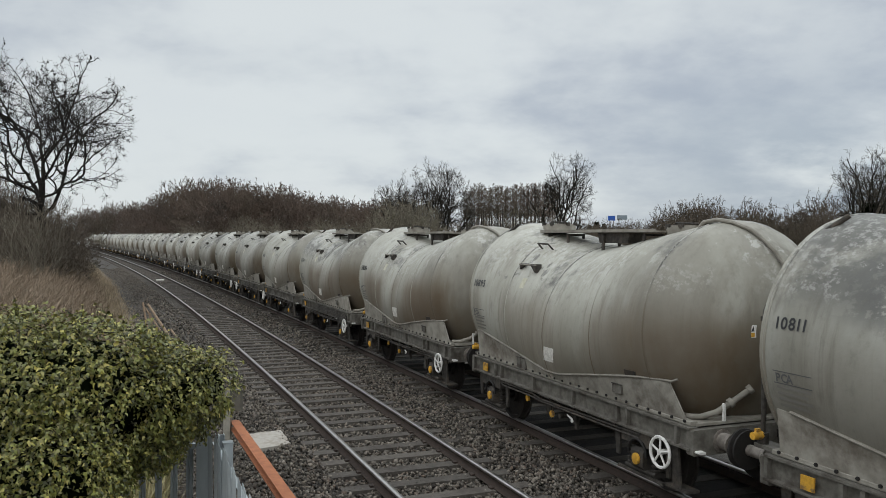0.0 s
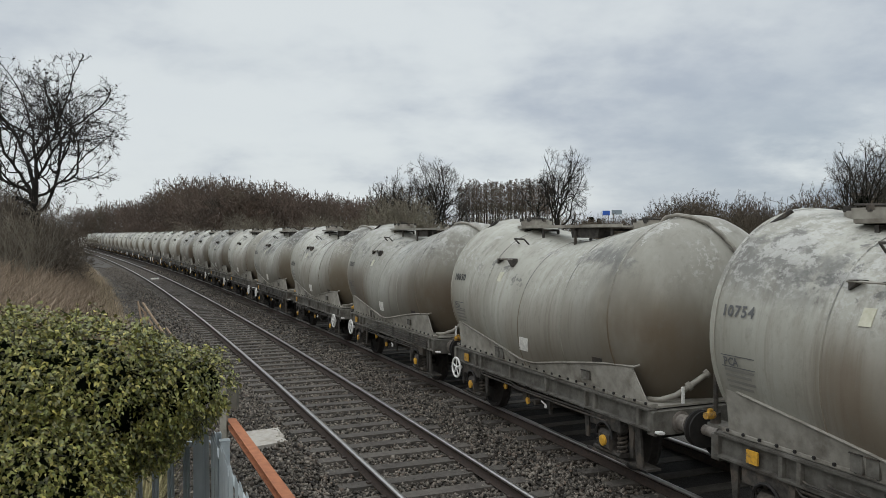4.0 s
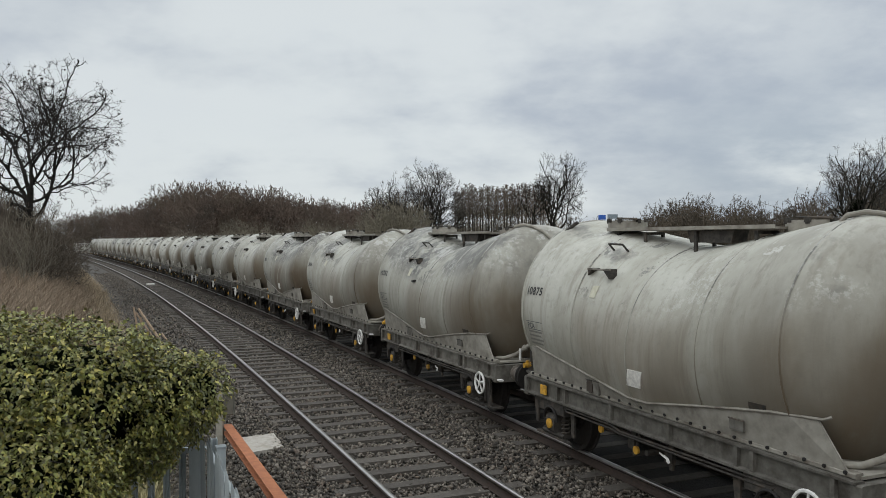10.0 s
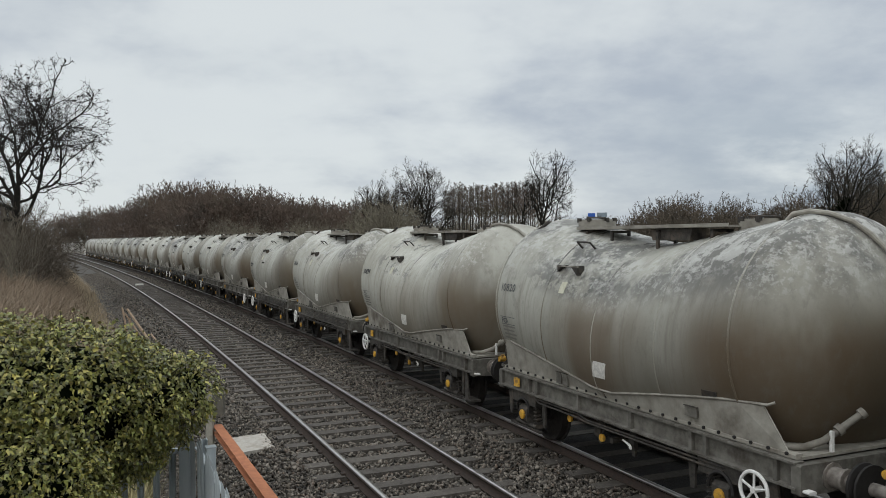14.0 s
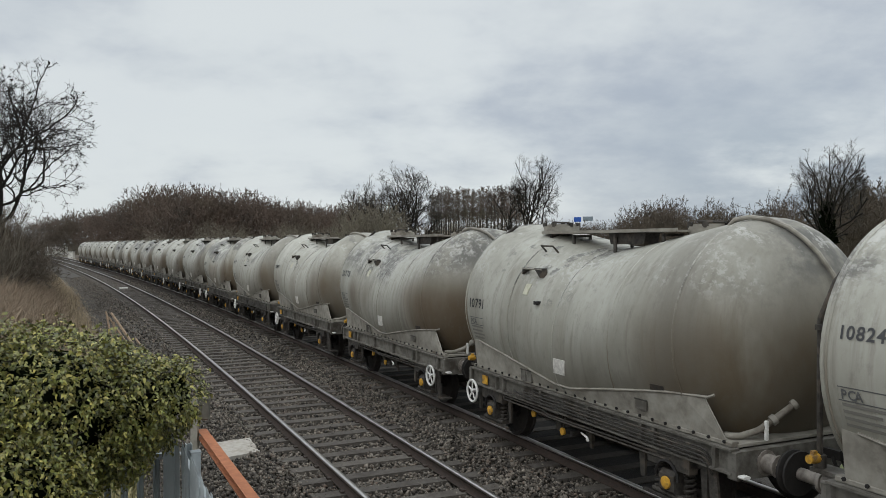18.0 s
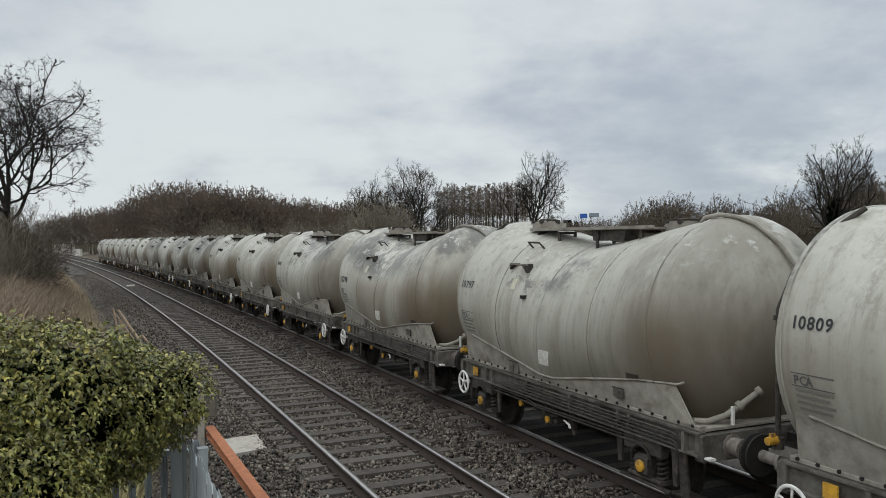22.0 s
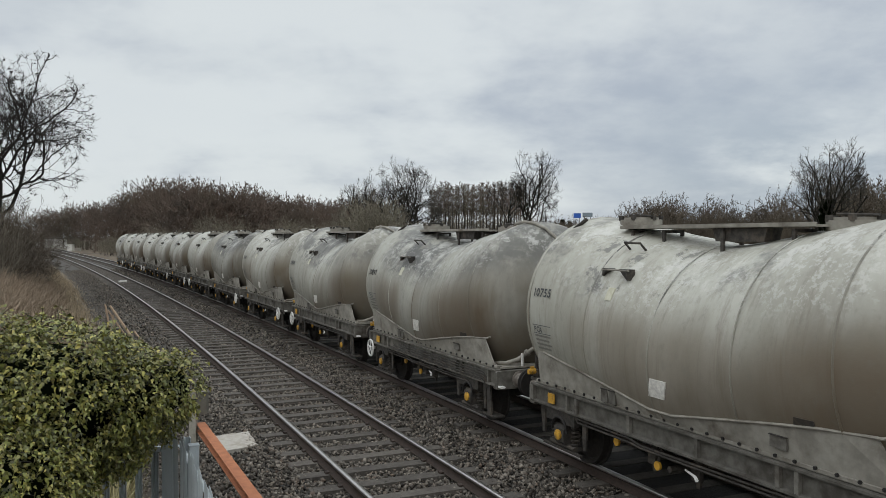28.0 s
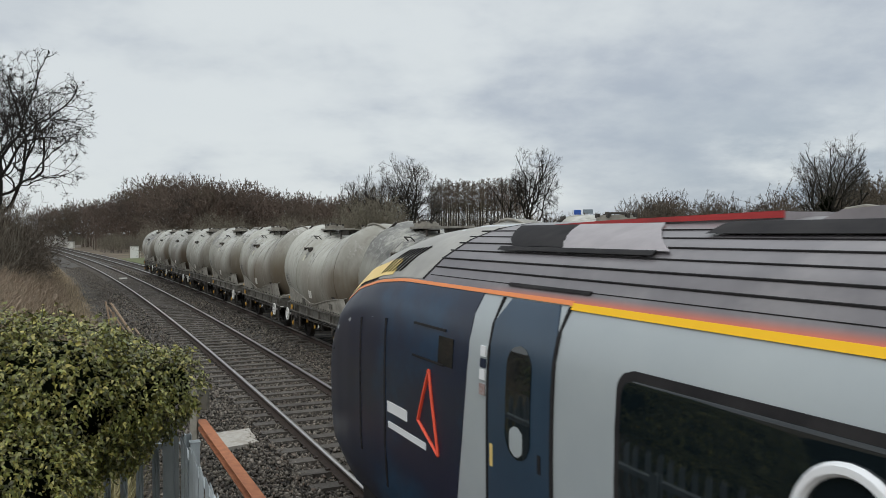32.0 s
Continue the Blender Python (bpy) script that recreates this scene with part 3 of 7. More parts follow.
def wagon_prototype():
    w = thing("cement_wagon", Matrix(), "dusty cream cement tank wagon rolling on two axles", "wagon", "cement wagons of the train")
    tank = part("tank", tank_mesh(0), None, w, "cream tank streaked with cement dust and brown dirt")
    for x in (BODY0, -1.2, 0.12, 1.42, BODY1):
        part("weld_seam", tank_ring(x, 0.014 if x in (BODY0, BODY1) else 0.010), M["tank"], tank)
    part("end_rim", tank_ring(BODY1 + 0.06, 0.022), M["tank"], tank)
    # underframe
    for sgn in (1, -1):
        y = sgn * 1.27
        mb = MB()
        mb.prism([(y - sgn * 0.09, 0.80), (y + sgn * 0.035, 0.80), (y + sgn * 0.035, 0.825), (y - sgn * 0.02, 0.835), (y - sgn * 0.02, 1.035), (y + sgn * 0.035, 1.045), (y + sgn * 0.035, 1.07), (y - sgn * 0.09, 1.07)], E0, E1, axis="x")
        sole = part("solebar", mb, M["frame"], w, smooth=False)
        if sgn > 0:
            bolt = MB().tube([(0, 0, 0), (0, 0.02, 0)], 0.019, 6)
            bme = bolt.mesh("bolt", M["black"])
            for i in range(26):
                part("bolt", bme, None, sole, m=pose(E0 + 0.15 + i * (FRAME - 0.3) / 25, y - 0.030, 1.118))
            stiff = MB().box((0, 0, 0), (0.05, 0.05, 0.21)).mesh("web_stiffener", M["frame"])
            for x in (-2.95, -1.95, -1.72, -0.6, 0.6, 1.75, 1.98, 2.9):
                part("web_stiffener", stiff, None, sole, m=pose(x, y + 0.006, 0.935))
        # skirt plates lean out from the frame to the barrel, following its vee
        for plate in (list(np.linspace(-2.74, -0.02, 9)), list(np.linspace(0.02, 2.78, 9))):
            part("skirt_plate", skirt(plate, sgn), M["skirt"], w, "dusty grey-cream skirt plate", smooth=False)
        mb = MB().box((MIDDLE, sgn * 1.19, 1.10), (FRAME - 0.1, 0.10, 0.055), bevel=0.01)
        part("sill_angle", mb, M["skirt"], w, smooth=False)
    bead = [(-2.86, 1.20, 1.575), (-2.80, 1.245, 1.545)] + [(x, max(on_tank(x, weld_line(x), 0.012).y, 1.245), weld_line(x) + 0.006) for x in np.linspace(-2.6, 2.6, 14)]
    part("skirt_weld", MB().tube(bead, 0.016, 6), M["skirt"], w)
    for x, z, a, b in ((-1.72, 1.27, 0.20, 0.12), (0.95, 1.20, 0.13, 0.17), (1.12, 1.20, 0.13, 0.17)):
        ym = 1.232 + 0.05 * (z - 1.075) / 0.3
        hp = part("skirt_hatch", MB().box((x, ym + 0.012, z), (a, 0.03, b)), M["frame"], w, smooth=False)
        part("hatch_rim", MB().box((x, ym + 0.028, z + b / 2), (a + 0.02, 0.02, 0.012)), M["gear"], hp, smooth=False)
    for sgn, x in ((-1, E0), (1, E1)):
        part("headstock", MB().box((x, 0, 0.90), (0.12, 2.58, 0.30), bevel=0.015), M["frame"], w, smooth=False)
        part("end_deck", MB().box((x - sgn * 0.52, 0, 1.085), (0.98, 2.34, 0.03)), M["skirt"], w, smooth=False)
        part("end_stool", MB().prism([(x - sgn * 0.25, 1.10), (x - sgn * 1.0, 1.10), (x - sgn * 1.0, 1.5), (x - sgn * 0.7, 1.5)], -0.55, 0.55), M["gear"], w, smooth=False)
        face = sgn * PITCH / 2
        for yb in (0.87, -0.87):
            buf = part("buffer", MB().tube([(x, yb, 0.90), (x + sgn * 0.07, yb, 0.90)], 0.14, 12).tube([(x + sgn * 0.07, yb, 0.90), (x + (face - x) * 0.55, yb, 0.90)], 0.10, 14).tube([(x + (face - x) * 0.55, yb, 0.90), (face - sgn * 0.03, yb, 0.90)], 0.065, 12), M["buffer"], w, "worn grey steel buffer")
            part("buffer_head", MB().tube([(face - sgn * 0.045, yb, 0.90), (face - sgn * 0.02, yb, 0.90), (face - sgn * 0.002, yb, 0.90)], [0.225, 0.225, 0.19], 20), M["black"], buf, "black buffer head")
            part("buffer_collar", MB().tube([(x + (face - x) * 0.5, yb, 0.90), (x + (face - x) * 0.56, yb, 0.90)], 0.12, 12), M["buffer"], buf)
        part("drawhook", MB().box((x + sgn * 0.12, 0, 0.92), (0.3, 0.06, 0.10)), M["black"], w)
        part("coupling_link", MB().tube([(x + sgn * 0.2, 0.05, 0.90), (x + sgn * 0.3, 0.05, 0.68), (x + sgn * 0.34, -0.05, 0.68), (x + sgn * 0.22, -0.05, 0.9)], 0.02, 6), M["black"], w)
        part("air_hose", MB().tube([(x + sgn * 0.05, 0.35, 0.8), (x + sgn * 0.18, 0.35, 0.62), (x + sgn * 0.30, 0.30, 0.56), (x + sgn * 0.36, 0.25, 0.6)], 0.022, 6), M["black"], w)
    # running gear
    wheel = MB()
    n = 32
    pr = [(0.70, 0.0), (0.70, 0.49), (0.73, 0.49), (0.735, 0.46), (0.84, 0.455), (0.84, 0.40), (0.79, 0.38), (0.79, 0.15), (0.84, 0.13), (0.84, 0.0)]
    vs = [(r * math.cos(2 * math.pi * k / n), y, r * math.sin(2 * math.pi * k / n)) for y, r in pr for k in range(n)]
    fs = [(i * n + k, i * n + (k + 1) % n, (i + 1) * n + (k + 1) % n, (i + 1) * n + k) for i in range(len(pr) - 1) for k in range(n)]
    wheel.add(vs, fs)
    wme = wheel.mesh("wheel", M["wheel"], True)
    for ax in (-2.18, 2.18):
        ws = part("wheelset", MB().tube([(0, -1.12, 0), (0, 1.12, 0)], 0.075, 10), M["wheel"], w, "dark steel wheels on an axle", m=pose(ax, 0, 0.455))
        part("wheel", wme, None, ws)
        part("wheel", wme, None, ws, m=pose(0, 0, 0, 0, 0, 180))
        for sgn in (1, -1):
            y = sgn * 1.13
            mb = MB().prism([(ax - 0.42, 0.80), (ax + 0.42, 0.80), (ax + 0.42, 0.72), (ax + 0.20, 0.56), (ax + 0.20, 0.26), (ax + 0.13, 0.24), (ax + 0.13, 0.62), (ax - 0.13, 0.62), (ax - 0.13, 0.24), (ax - 0.20, 0.26), (ax - 0.20, 0.56), (ax - 0.42, 0.72)], y - 0.02, y + 0.02)
            part("axle_guard", mb, M["gear"], w, smooth=False)
            box = part("axlebox", MB().box((ax, y + sgn * 0.03, 0.45), (0.25, 0.26, 0.28), bevel=0.05).box((ax, y + sgn * 0.02, 0.30), (0.62, 0.20, 0.06), bevel=0.02), M["gear"], w, smooth=False)
            for dx in (-0.25, 0.25):
                coil = MB()
                pts = [(ax + dx + 0.062 * math.cos(a), y + sgn * 0.03 + 0.062 * math.sin(a), 0.33 + 0.30 * a / (2 * math.pi * 5)) for a in np.linspace(0, 2 * math.pi * 5, 41)]
                coil.tube(pts, 0.016, 4)
                part("coil_spring", coil, M["gear"], w)
            part("spring_hood", MB().prism([(ax - 0.36, 0.79), (ax + 0.36, 0.79), (ax + 0.36, 0.62), (ax + 0.16, 0.62), (ax + 0.12, 0.68), (ax - 0.12, 0.68), (ax - 0.16, 0.62), (ax - 0.36, 0.62)], y + sgn * 0.02, y + sgn * 0.14), M["gear"], w, smooth=False)
            if sgn > 0:
                part("axle_cap", MB().tube([(ax, y + 0.16, 0.45), (ax, y + 0.185, 0.45), (ax, y + 0.195, 0.45)], [0.074, 0.074, 0.05], 16), M["yellow"], box, "yellow axlebox cap")
                part("step_plate", MB().prism([(ax - 0.62, 0.80), (ax - 0.50, 0.80), (ax - 0.53, 0.35), (ax - 0.59, 0.35)], y + 0.08, y + 0.11), M["gear"], w, smooth=False)
                part("guard_strap", MB().prism([(ax + 0.46, 0.80), (ax + 0.60, 0.80), (ax + 0.55, 0.38), (ax + 0.48, 0.38)], y + 0.06, y + 0.09), M["gear"], w, smooth=False)
                arch = [(ax + 0.19 * math.cos(a), y + 0.155, 0.50 + 0.20 * math.sin(a)) for a in np.linspace(0.0, math.pi, 9)]
                part("spring_arch", MB().tube(arch, 0.020, 5), M["black"], box)
                part("tie_bar", MB().box((ax, y + 0.10, 0.245), (0.95, 0.04, 0.035)), M["gear"], w, smooth=False)
                part("brake_block", MB().box((ax + 0.52, y - 0.33, 0.45), (0.08, 0.10, 0.34)), M["black"], w, smooth=False)
    part("air_tank", MB().tube([(-0.75, -0.2, 0.55), (-0.7, -0.2, 0.55), (0.7, -0.2, 0.55), (0.75, -0.2, 0.55)], [0.12, 0.2, 0.2, 0.12], 14), M["black"], w)
    part("brake_cylinder", MB().tube([(0.95, 0.3, 0.6), (1.35, 0.3, 0.6)], 0.14, 12).tube([(1.35, 0.3, 0.6), (1.7, 0.3, 0.6)], 0.03, 6), M["black"], w)
    # added black plate under the frame, blocks light beneath the wagon
    part("cross_beam", MB().box((MIDDLE, 0, 0.86), (FRAME - 0.4, 1.9, 0.10)), M["black"], w, smooth=False)
    part("brake_shaft", MB().tube([(0.0, -1.1, 0.52), (0.0, 1.15, 0.52)], 0.04, 8), M["gear"], w)
    for x in (0.30, -0.45):
        part("hanger", MB().prism([(x - 0.06, 0.80), (x + 0.06, 0.80), (x + 0.03, 0.42), (x - 0.03, 0.42)], 1.10, 1.13), M["gear"], w, smooth=False)
        part("hanger_weight", MB().box((x, 1.14, 0.58), (0.14, 0.06, 0.16), bevel=0.02), M["gear"], w, smooth=False)
    for x, z in ((0.98, 0.62), (0.18, 0.52)):
        tag = part("release_cock", MB().tube([(x, 1.12, z + 0.2), (x, 1.17, z + 0.02)], 0.018, 6), M["gear"], w)
        part("yellow_disc", MB().tube([(x, 1.16, z), (x, 1.19, z)], 0.055, 12), M["yellow"], tag, "yellow release disc")
    part("white_lever", MB().tube([(-0.35, 1.22, 0.62), (-0.55, 1.26, 0.60), (-0.62, 1.30, 0.585)], [0.012, 0.016, 0.022], 6), M["white"], w, "white-painted brake lever")
    for k, (za, zb) in enumerate(((0.76, 0.72), (0.71, 0.69))):
        part("brake_pipe", MB().tube([(E0 + 0.9, 1.24, 0.80), (E0 + 1.0, 1.27, za), (0.4, 1.27, zb), (0.6, 1.27, za), (E1 - 1.2, 1.27, za), (E1 - 1.0, 1.24, 0.84)], 0.014, 6), M["gear"], w)
    for k, z in enumerate((0.865, 0.91, 0.955, 1.0)):
        part("train_pipe", MB().tube([(E0 + 0.30, 1.27, z - 0.14), (E0 + 0.34, 1.318, z - 0.02), (E0 + 0.42, 1.318, z), (E1 - 1.3 - 0.3 * k, 1.318, z), (E1 - 1.2 - 0.3 * k, 1.27, z)], 0.012, 6), M["gear"], w, "long brake pipe along the solebar")
    # handwheel near the end that trails
    for end, hub in (("trailing", (E0 + 0.49, 1.335, 0.67)), ("leading", (E1 - 0.16, 1.335, 0.68))):
        hw = part("handwheel", MB().ring(hub, (0, 1, 0), 0.185, 0.020, 24, 6), M["white"], w, "white-painted brake handwheel")
        hw["end"] = end
        sp = MB().tube([(hub[0], hub[1] - 0.22, hub[2]), (hub[0], hub[1] + 0.02, hub[2])], 0.034, 8)
        for a in range(5):
            t = 0.35 + a * 1.2566
            sp.tube([hub, (hub[0] + 0.18 * math.cos(t), hub[1], hub[2] + 0.18 * math.sin(t))], 0.014, 5)
        part("spokes", sp, M["white"], hw)
    part("end_step", MB().prism([(E0 + 0.28, 0.80), (E0 + 0.40, 0.80), (E0 + 0.36, 0.27), (E0 + 0.22, 0.27)], 1.21, 1.24).box((E0 + 0.30, 1.15, 0.27), (0.4, 0.2, 0.03)), M["gear"], w, smooth=False)
    part("shunter_handle", MB().box((E0 - 0.06, 1.22, 0.80), (0.16, 0.10, 0.03), bevel=0.01), M["white"], w, "white shunter's handle", smooth=False)
    part("lamp_bracket", MB().box((E0 + 0.05, 0.75, 1.20), (0.035, 0.03, 0.22), bevel=0.008), M["white"], w, "white lamp bracket", smooth=False)
    # discharge pipe at the trailing end
    dp = part("discharge_pipe", MB().tube([(E0 + 0.30, 1.10, 1.13), (E0 + 0.20, 0.97, 1.135), (E0 + 0.11, 0.80, 1.20), (E0 + 0.04, 0.64, 1.32), (E0 - 0.04, 0.47, 1.46)], 0.036, 10), M["skirt"], w, "bent grey discharge pipe")
    part("pipe_flange", MB().tube([(E0 + 0.055, 0.675, 1.295), (E0 + 0.035, 0.63, 1.33)], 0.058, 10), M["skirt"], dp)
    part("pipe_flange", MB().tube([(E0 - 0.04, 0.47, 1.46), (E0 - 0.06, 0.43, 1.495)], 0.054, 10), M["skirt"], dp)
    # fittings on the leading end: loading pipe, yellow tap
    px = 3.23
    part("end_bracket", MB().box((E1 + 0.18, 0.98, 1.06), (0.36, 0.22, 0.04)), M["frame"], w, smooth=False)
    lp = part("loading_pipe", MB().tube([(px, 1.02, 1.06), (px, 1.02, 1.9), (px, 1.01, 2.50), (px - 0.10, 0.92, 2.86), (px - 0.30, 0.74, 3.24), (px - 0.62, 0.52, 3.52)], 0.028, 8), M["gear"], w, "dark air pipe up the tank end")
    part("yellow_tap", MB().tube([(px, 1.05, 1.17), (px, 1.17, 1.17)], [0.05, 0.042], 10).box((px, 1.10, 1.22), (0.04, 0.05, 0.05)), M["yellow"], lp, "yellow tap")
    part("pipe_clip", MB().box((px - 0.06, 1.0, 2.42), (0.16, 0.12, 0.05)), M["gear"], lp)
    part("tap_valve", MB().tube([(px, 1.02, 1.08), (px, 1.02, 1.20)], 0.06, 10), M["gear"], lp)
    part("crown_pipe", MB().tube([(-2.28, 0.42, 3.42), (-2.34, 0.40, 3.49), (-2.52, 0.34, 3.52), (-2.70, 0.25, 3.49), (-2.88, 0.13, 3.40), (-3.02, 0.03, 3.26), (-3.14, -0.05, 3.10), (-3.26, -0.14, 2.86), (-3.34, -0.2, 2.6)], 0.028, 8), M["skirt"], w, "dusty pipe bent over the tank end")
    # top fittings
    for x in (-1.55, 2.0):
        zt = tank_axis(x) + R_TANK
        lid = part("manlid", MB().tube([(x, 0, zt - 0.05), (x, 0, zt + 0.06)], 0.30, 18).tube([(x, 0, zt + 0.06), (x, 0, zt + 0.09)], 0.25, 18), M["skirt"], w, "dusty grey manlid on the tank crown")
        for a in range(6):
            part("lid_clamp", MB().box((x + 0.28 * math.cos(a * 1.047), 0.28 * math.sin(a * 1.047), zt + 0.08), (0.06, 0.05, 0.07)), M["gear"], lid)
        part("lid_arm", MB().tube([(x - 0.3, 0.05, zt + 0.11), (x + 0.2, 0.05, zt + 0.13)], 0.018, 6), M["gear"], lid)
    wk = part("walkway", MB().box((0.2, 0.30, 3.375), (3.3, 0.34, 0.025)), M["skirt"], w, "dusty steel walkway along the crown", smooth=False)
    part("walkway_box", MB().prism([(-0.75, 3.36), (0.10, 3.36), (0.05, 3.20), (-0.70, 3.20)], 0.18, 0.42), M["gear"], wk, smooth=False)
    part("toe_board", MB().box((0.2, 0.48, 3.39), (3.3, 0.015, 0.045)), M["skirt"], wk, smooth=False)
    for x in (-1.15, -0.1, 0.95, 1.6):
        zt = tank_axis(x) + R_TANK
        part("walkway_bracket", MB().box((x, 0.45, (3.34 + zt - 0.12) / 2), (0.05, 0.03, max(0.05, 3.34 - zt + 0.12))).box((x, 0.15, (3.34 + zt - 0.05) / 2), (0.05, 0.03, max(0.05, 3.34 - zt + 0.05))).box((x, 0.30, 3.325), (0.05, 0.33, 0.04)), M["gear"], wk, smooth=False)
    # bracket shelf and grab loop high on the near side
    bx = 1.05
    p = on_tank(bx, 2.80)
    br = part("tank_bracket", MB().prism([(bx - 0.26, 2.70), (bx - 0.26, 2.84), (bx - 0.09, 2.84)], p.y - 0.02, p.y + 0.11), M["gear"], w, smooth=False)
    part("tank_bracket", MB().prism([(bx + 0.26, 2.74), (bx + 0.26, 2.84), (bx + 0.14, 2.84)], p.y - 0.02, p.y + 0.11), M["gear"], w, smooth=False)
    part("bracket_rod", MB().tube([(bx - 0.28, p.y + 0.10, 2.825), (bx + 0.28, p.y + 0.10, 2.825)], 0.014, 6), M["skirt"], br)
    a0, a1 = on_tank(0.98, 3.07, -0.01), on_tank(1.24, 3.08, -0.01)
    lift = Vector((0, 0.10, 0.10))
    part("grab_loop", MB().tube([a0, a0 + lift, a1 + lift, a1], 0.016, 6), M["gear"], w)
    # paper plate, data panel, load panel
    part("label_plate", curved_patch(-0.14, 0.14, 1.38, 1.60, 0.006, lean=0.07), M["plate"], w, "off-white label plate")
    part("maker_plate", curved_patch(-2.10, -1.88, 1.38, 1.56, 0.006, lean=0.05), M["panel"], w, "dark maker's plate")
    # class code in a ruled box over rows of small lettering
    code = number_mesh("PCA", 2.70, 1.865, 0.085)
    part("class_code", code, M["ink_faded"], w, "faded black class code", smooth=False)
    for k in range(4):
        z = 1.80 - k * 0.062
        part("data_bar", MB().add(*curved_quad(2.26 + 0.05 * (k % 2), 2.70, z, z + 0.028, 0.005)), M["ink_pale"], w)
    for z in (1.845, 1.965):
        part("ruled_line", MB().add(*curved_quad(2.24, 2.73, z, z + 0.010, 0.005)), M["ink_faded"], w)
    for k in range(3):
        part("load_bar", MB().box((-2.72 + 0.03 * k, 1.236, 1.30 - 0.055 * k), (0.26 - 0.05 * (k % 2), 0.004, 0.022)), M["ink_pale"], w, smooth=False)
    # warning label and stud below the bracket
    part("warning_label", curved_patch(0.98, 1.10, 2.44, 2.60, 0.005), M["label_pale"], w, "small pale warning label")
    part("stud", MB().box(on_tank(0.62, 2.34, 0.02), (0.09, 0.08, 0.05)), M["black"], w, smooth=False)
    part("yellow_panel", MB().box((2.36, 1.30, 0.93), (0.16, 0.02, 0.14)), M["yellow"], w, "yellow panel on the solebar", smooth=False)
    return w


def curved_quad(x0, x1, z0, z1, out, lean=0.0, nz=4):
    vs, fs = [], []
    for i in range(nz + 1):
        z = z0 + (z1 - z0) * i / nz
        for x in (x0, x1):
            vs.append(on_tank(x - lean * i / nz, z, out))
    for i in range(nz):
        fs.append((2 * i, 2 * i + 1, 2 * i + 3, 2 * i + 2))
    return vs, fs


def curved_patch(x0, x1, z0, z1, out, lean=0.0):
    mb = MB()
    a, f = curved_quad(x0, x1, z0, z1, out, lean)
    b, _ = curved_quad(x0, x1, z0, z1, -0.01, lean)
    n = len(a)
    mb.add(a + b, f + [(0, 1, n + 1, n), (n - 2, n - 1, 2 * n - 1, 2 * n - 2)] + [(i, i + 2, n + i + 2, n + i) for i in list(range(0, n - 2, 2)) + list(range(1, n - 2, 2))])
    return mb


# digits of the built-in font, as flat triangles
GLYPHS = {}


def glyph(ch):
    if ch not in GLYPHS:
        cu = bpy.data.curves.new("glyph", "FONT")
        cu.body, cu.size, cu.resolution_u, cu.offset = ch, 1.0, 3, 0.022
        ob = bpy.data.objects.new("glyph", cu)
        me = bpy.data.meshes.new_from_object(ob)
        GLYPHS[ch] = ([tuple(v.co) for v in me.vertices], [tuple(p.vertices) for p in me.polygons])
        bpy.data.objects.remove(ob)
        bpy.data.meshes.remove(me)
    return GLYPHS[ch]


def number_mesh(text, x_left, z, height):
    """Digits wrapped on the near side; they read from the leading end backwards."""
    mb = MB()
    k = height / 0.70
    x = x_left
    for ch in text:
        vs, fs = glyph(ch)
        pull = 0.10 if ch == "1" else 0.0
        mb.add([on_tank(x - (v[0] - pull) * k, z + v[1] * k, 0.006) for v in vs], fs)
        x -= (0.42 if ch == "1" else 0.575) * k
    return mb


NUMBERS = "10811 10895 10836 10754 10830 10831 10834 10835 10875 10782 10816 10820 10899 10824 10791 10778 10809 10797 10790 10780 10775 10755 10897 10808 10829".split()
WAGONS, WHEELSETS, SPARE = [], [], []
# how brown, flaked, crusted and pale each tank is
PALE = (0.78, 1.02, 0.98, 0.93, 0.96, 0.80, 0.96, 0.88, 1.07, 0.95, 1.0, 0.86, 1.05, 1.0, 0.90, 0.92, 1.08, 1.05, 1.15, 1.05, 1.08, 1.05, 0.90, 0.94, 0.97)
BROWN = (0.3, 0.5, 1.0, 1.0, 0.4, 0.9, 0.9, 0.9, 0.5, 0.6, 0.5, 1.0, 0.4, 0.6, 0.7, 0.8, 0.5, 0.3, 0.7, 0.4, 0.5, 0.6, 0.8, 0.9, 0.7)
FLAKED = (1.0, 0.4, 0.3, 0.6, 0.2, 0.3, 0.5, 0.9, 0.15, 0.8, 0.6, 0.9, 0.4, 0.5, 0.3, 0.7, 0.3, 0.2, 1.0, 0.6, 0.3, 0.4, 1.0, 0.9, 0.3)
CRUSTED = (0.5, 0.3, 0.5, 0.9, 0.3, 0.8, 0.9, 0.7, 0.2, 0.6, 0.6, 0.9, 0.4, 1.0, 0.2, 0.8, 0.4, 0.3, 0.4, 0.8, 0.4, 0.6, 0.6, 0.5, 0.7)
INKS = [M["ink"], M["ink_faded"], M["ink"], M["ink_mid"]]


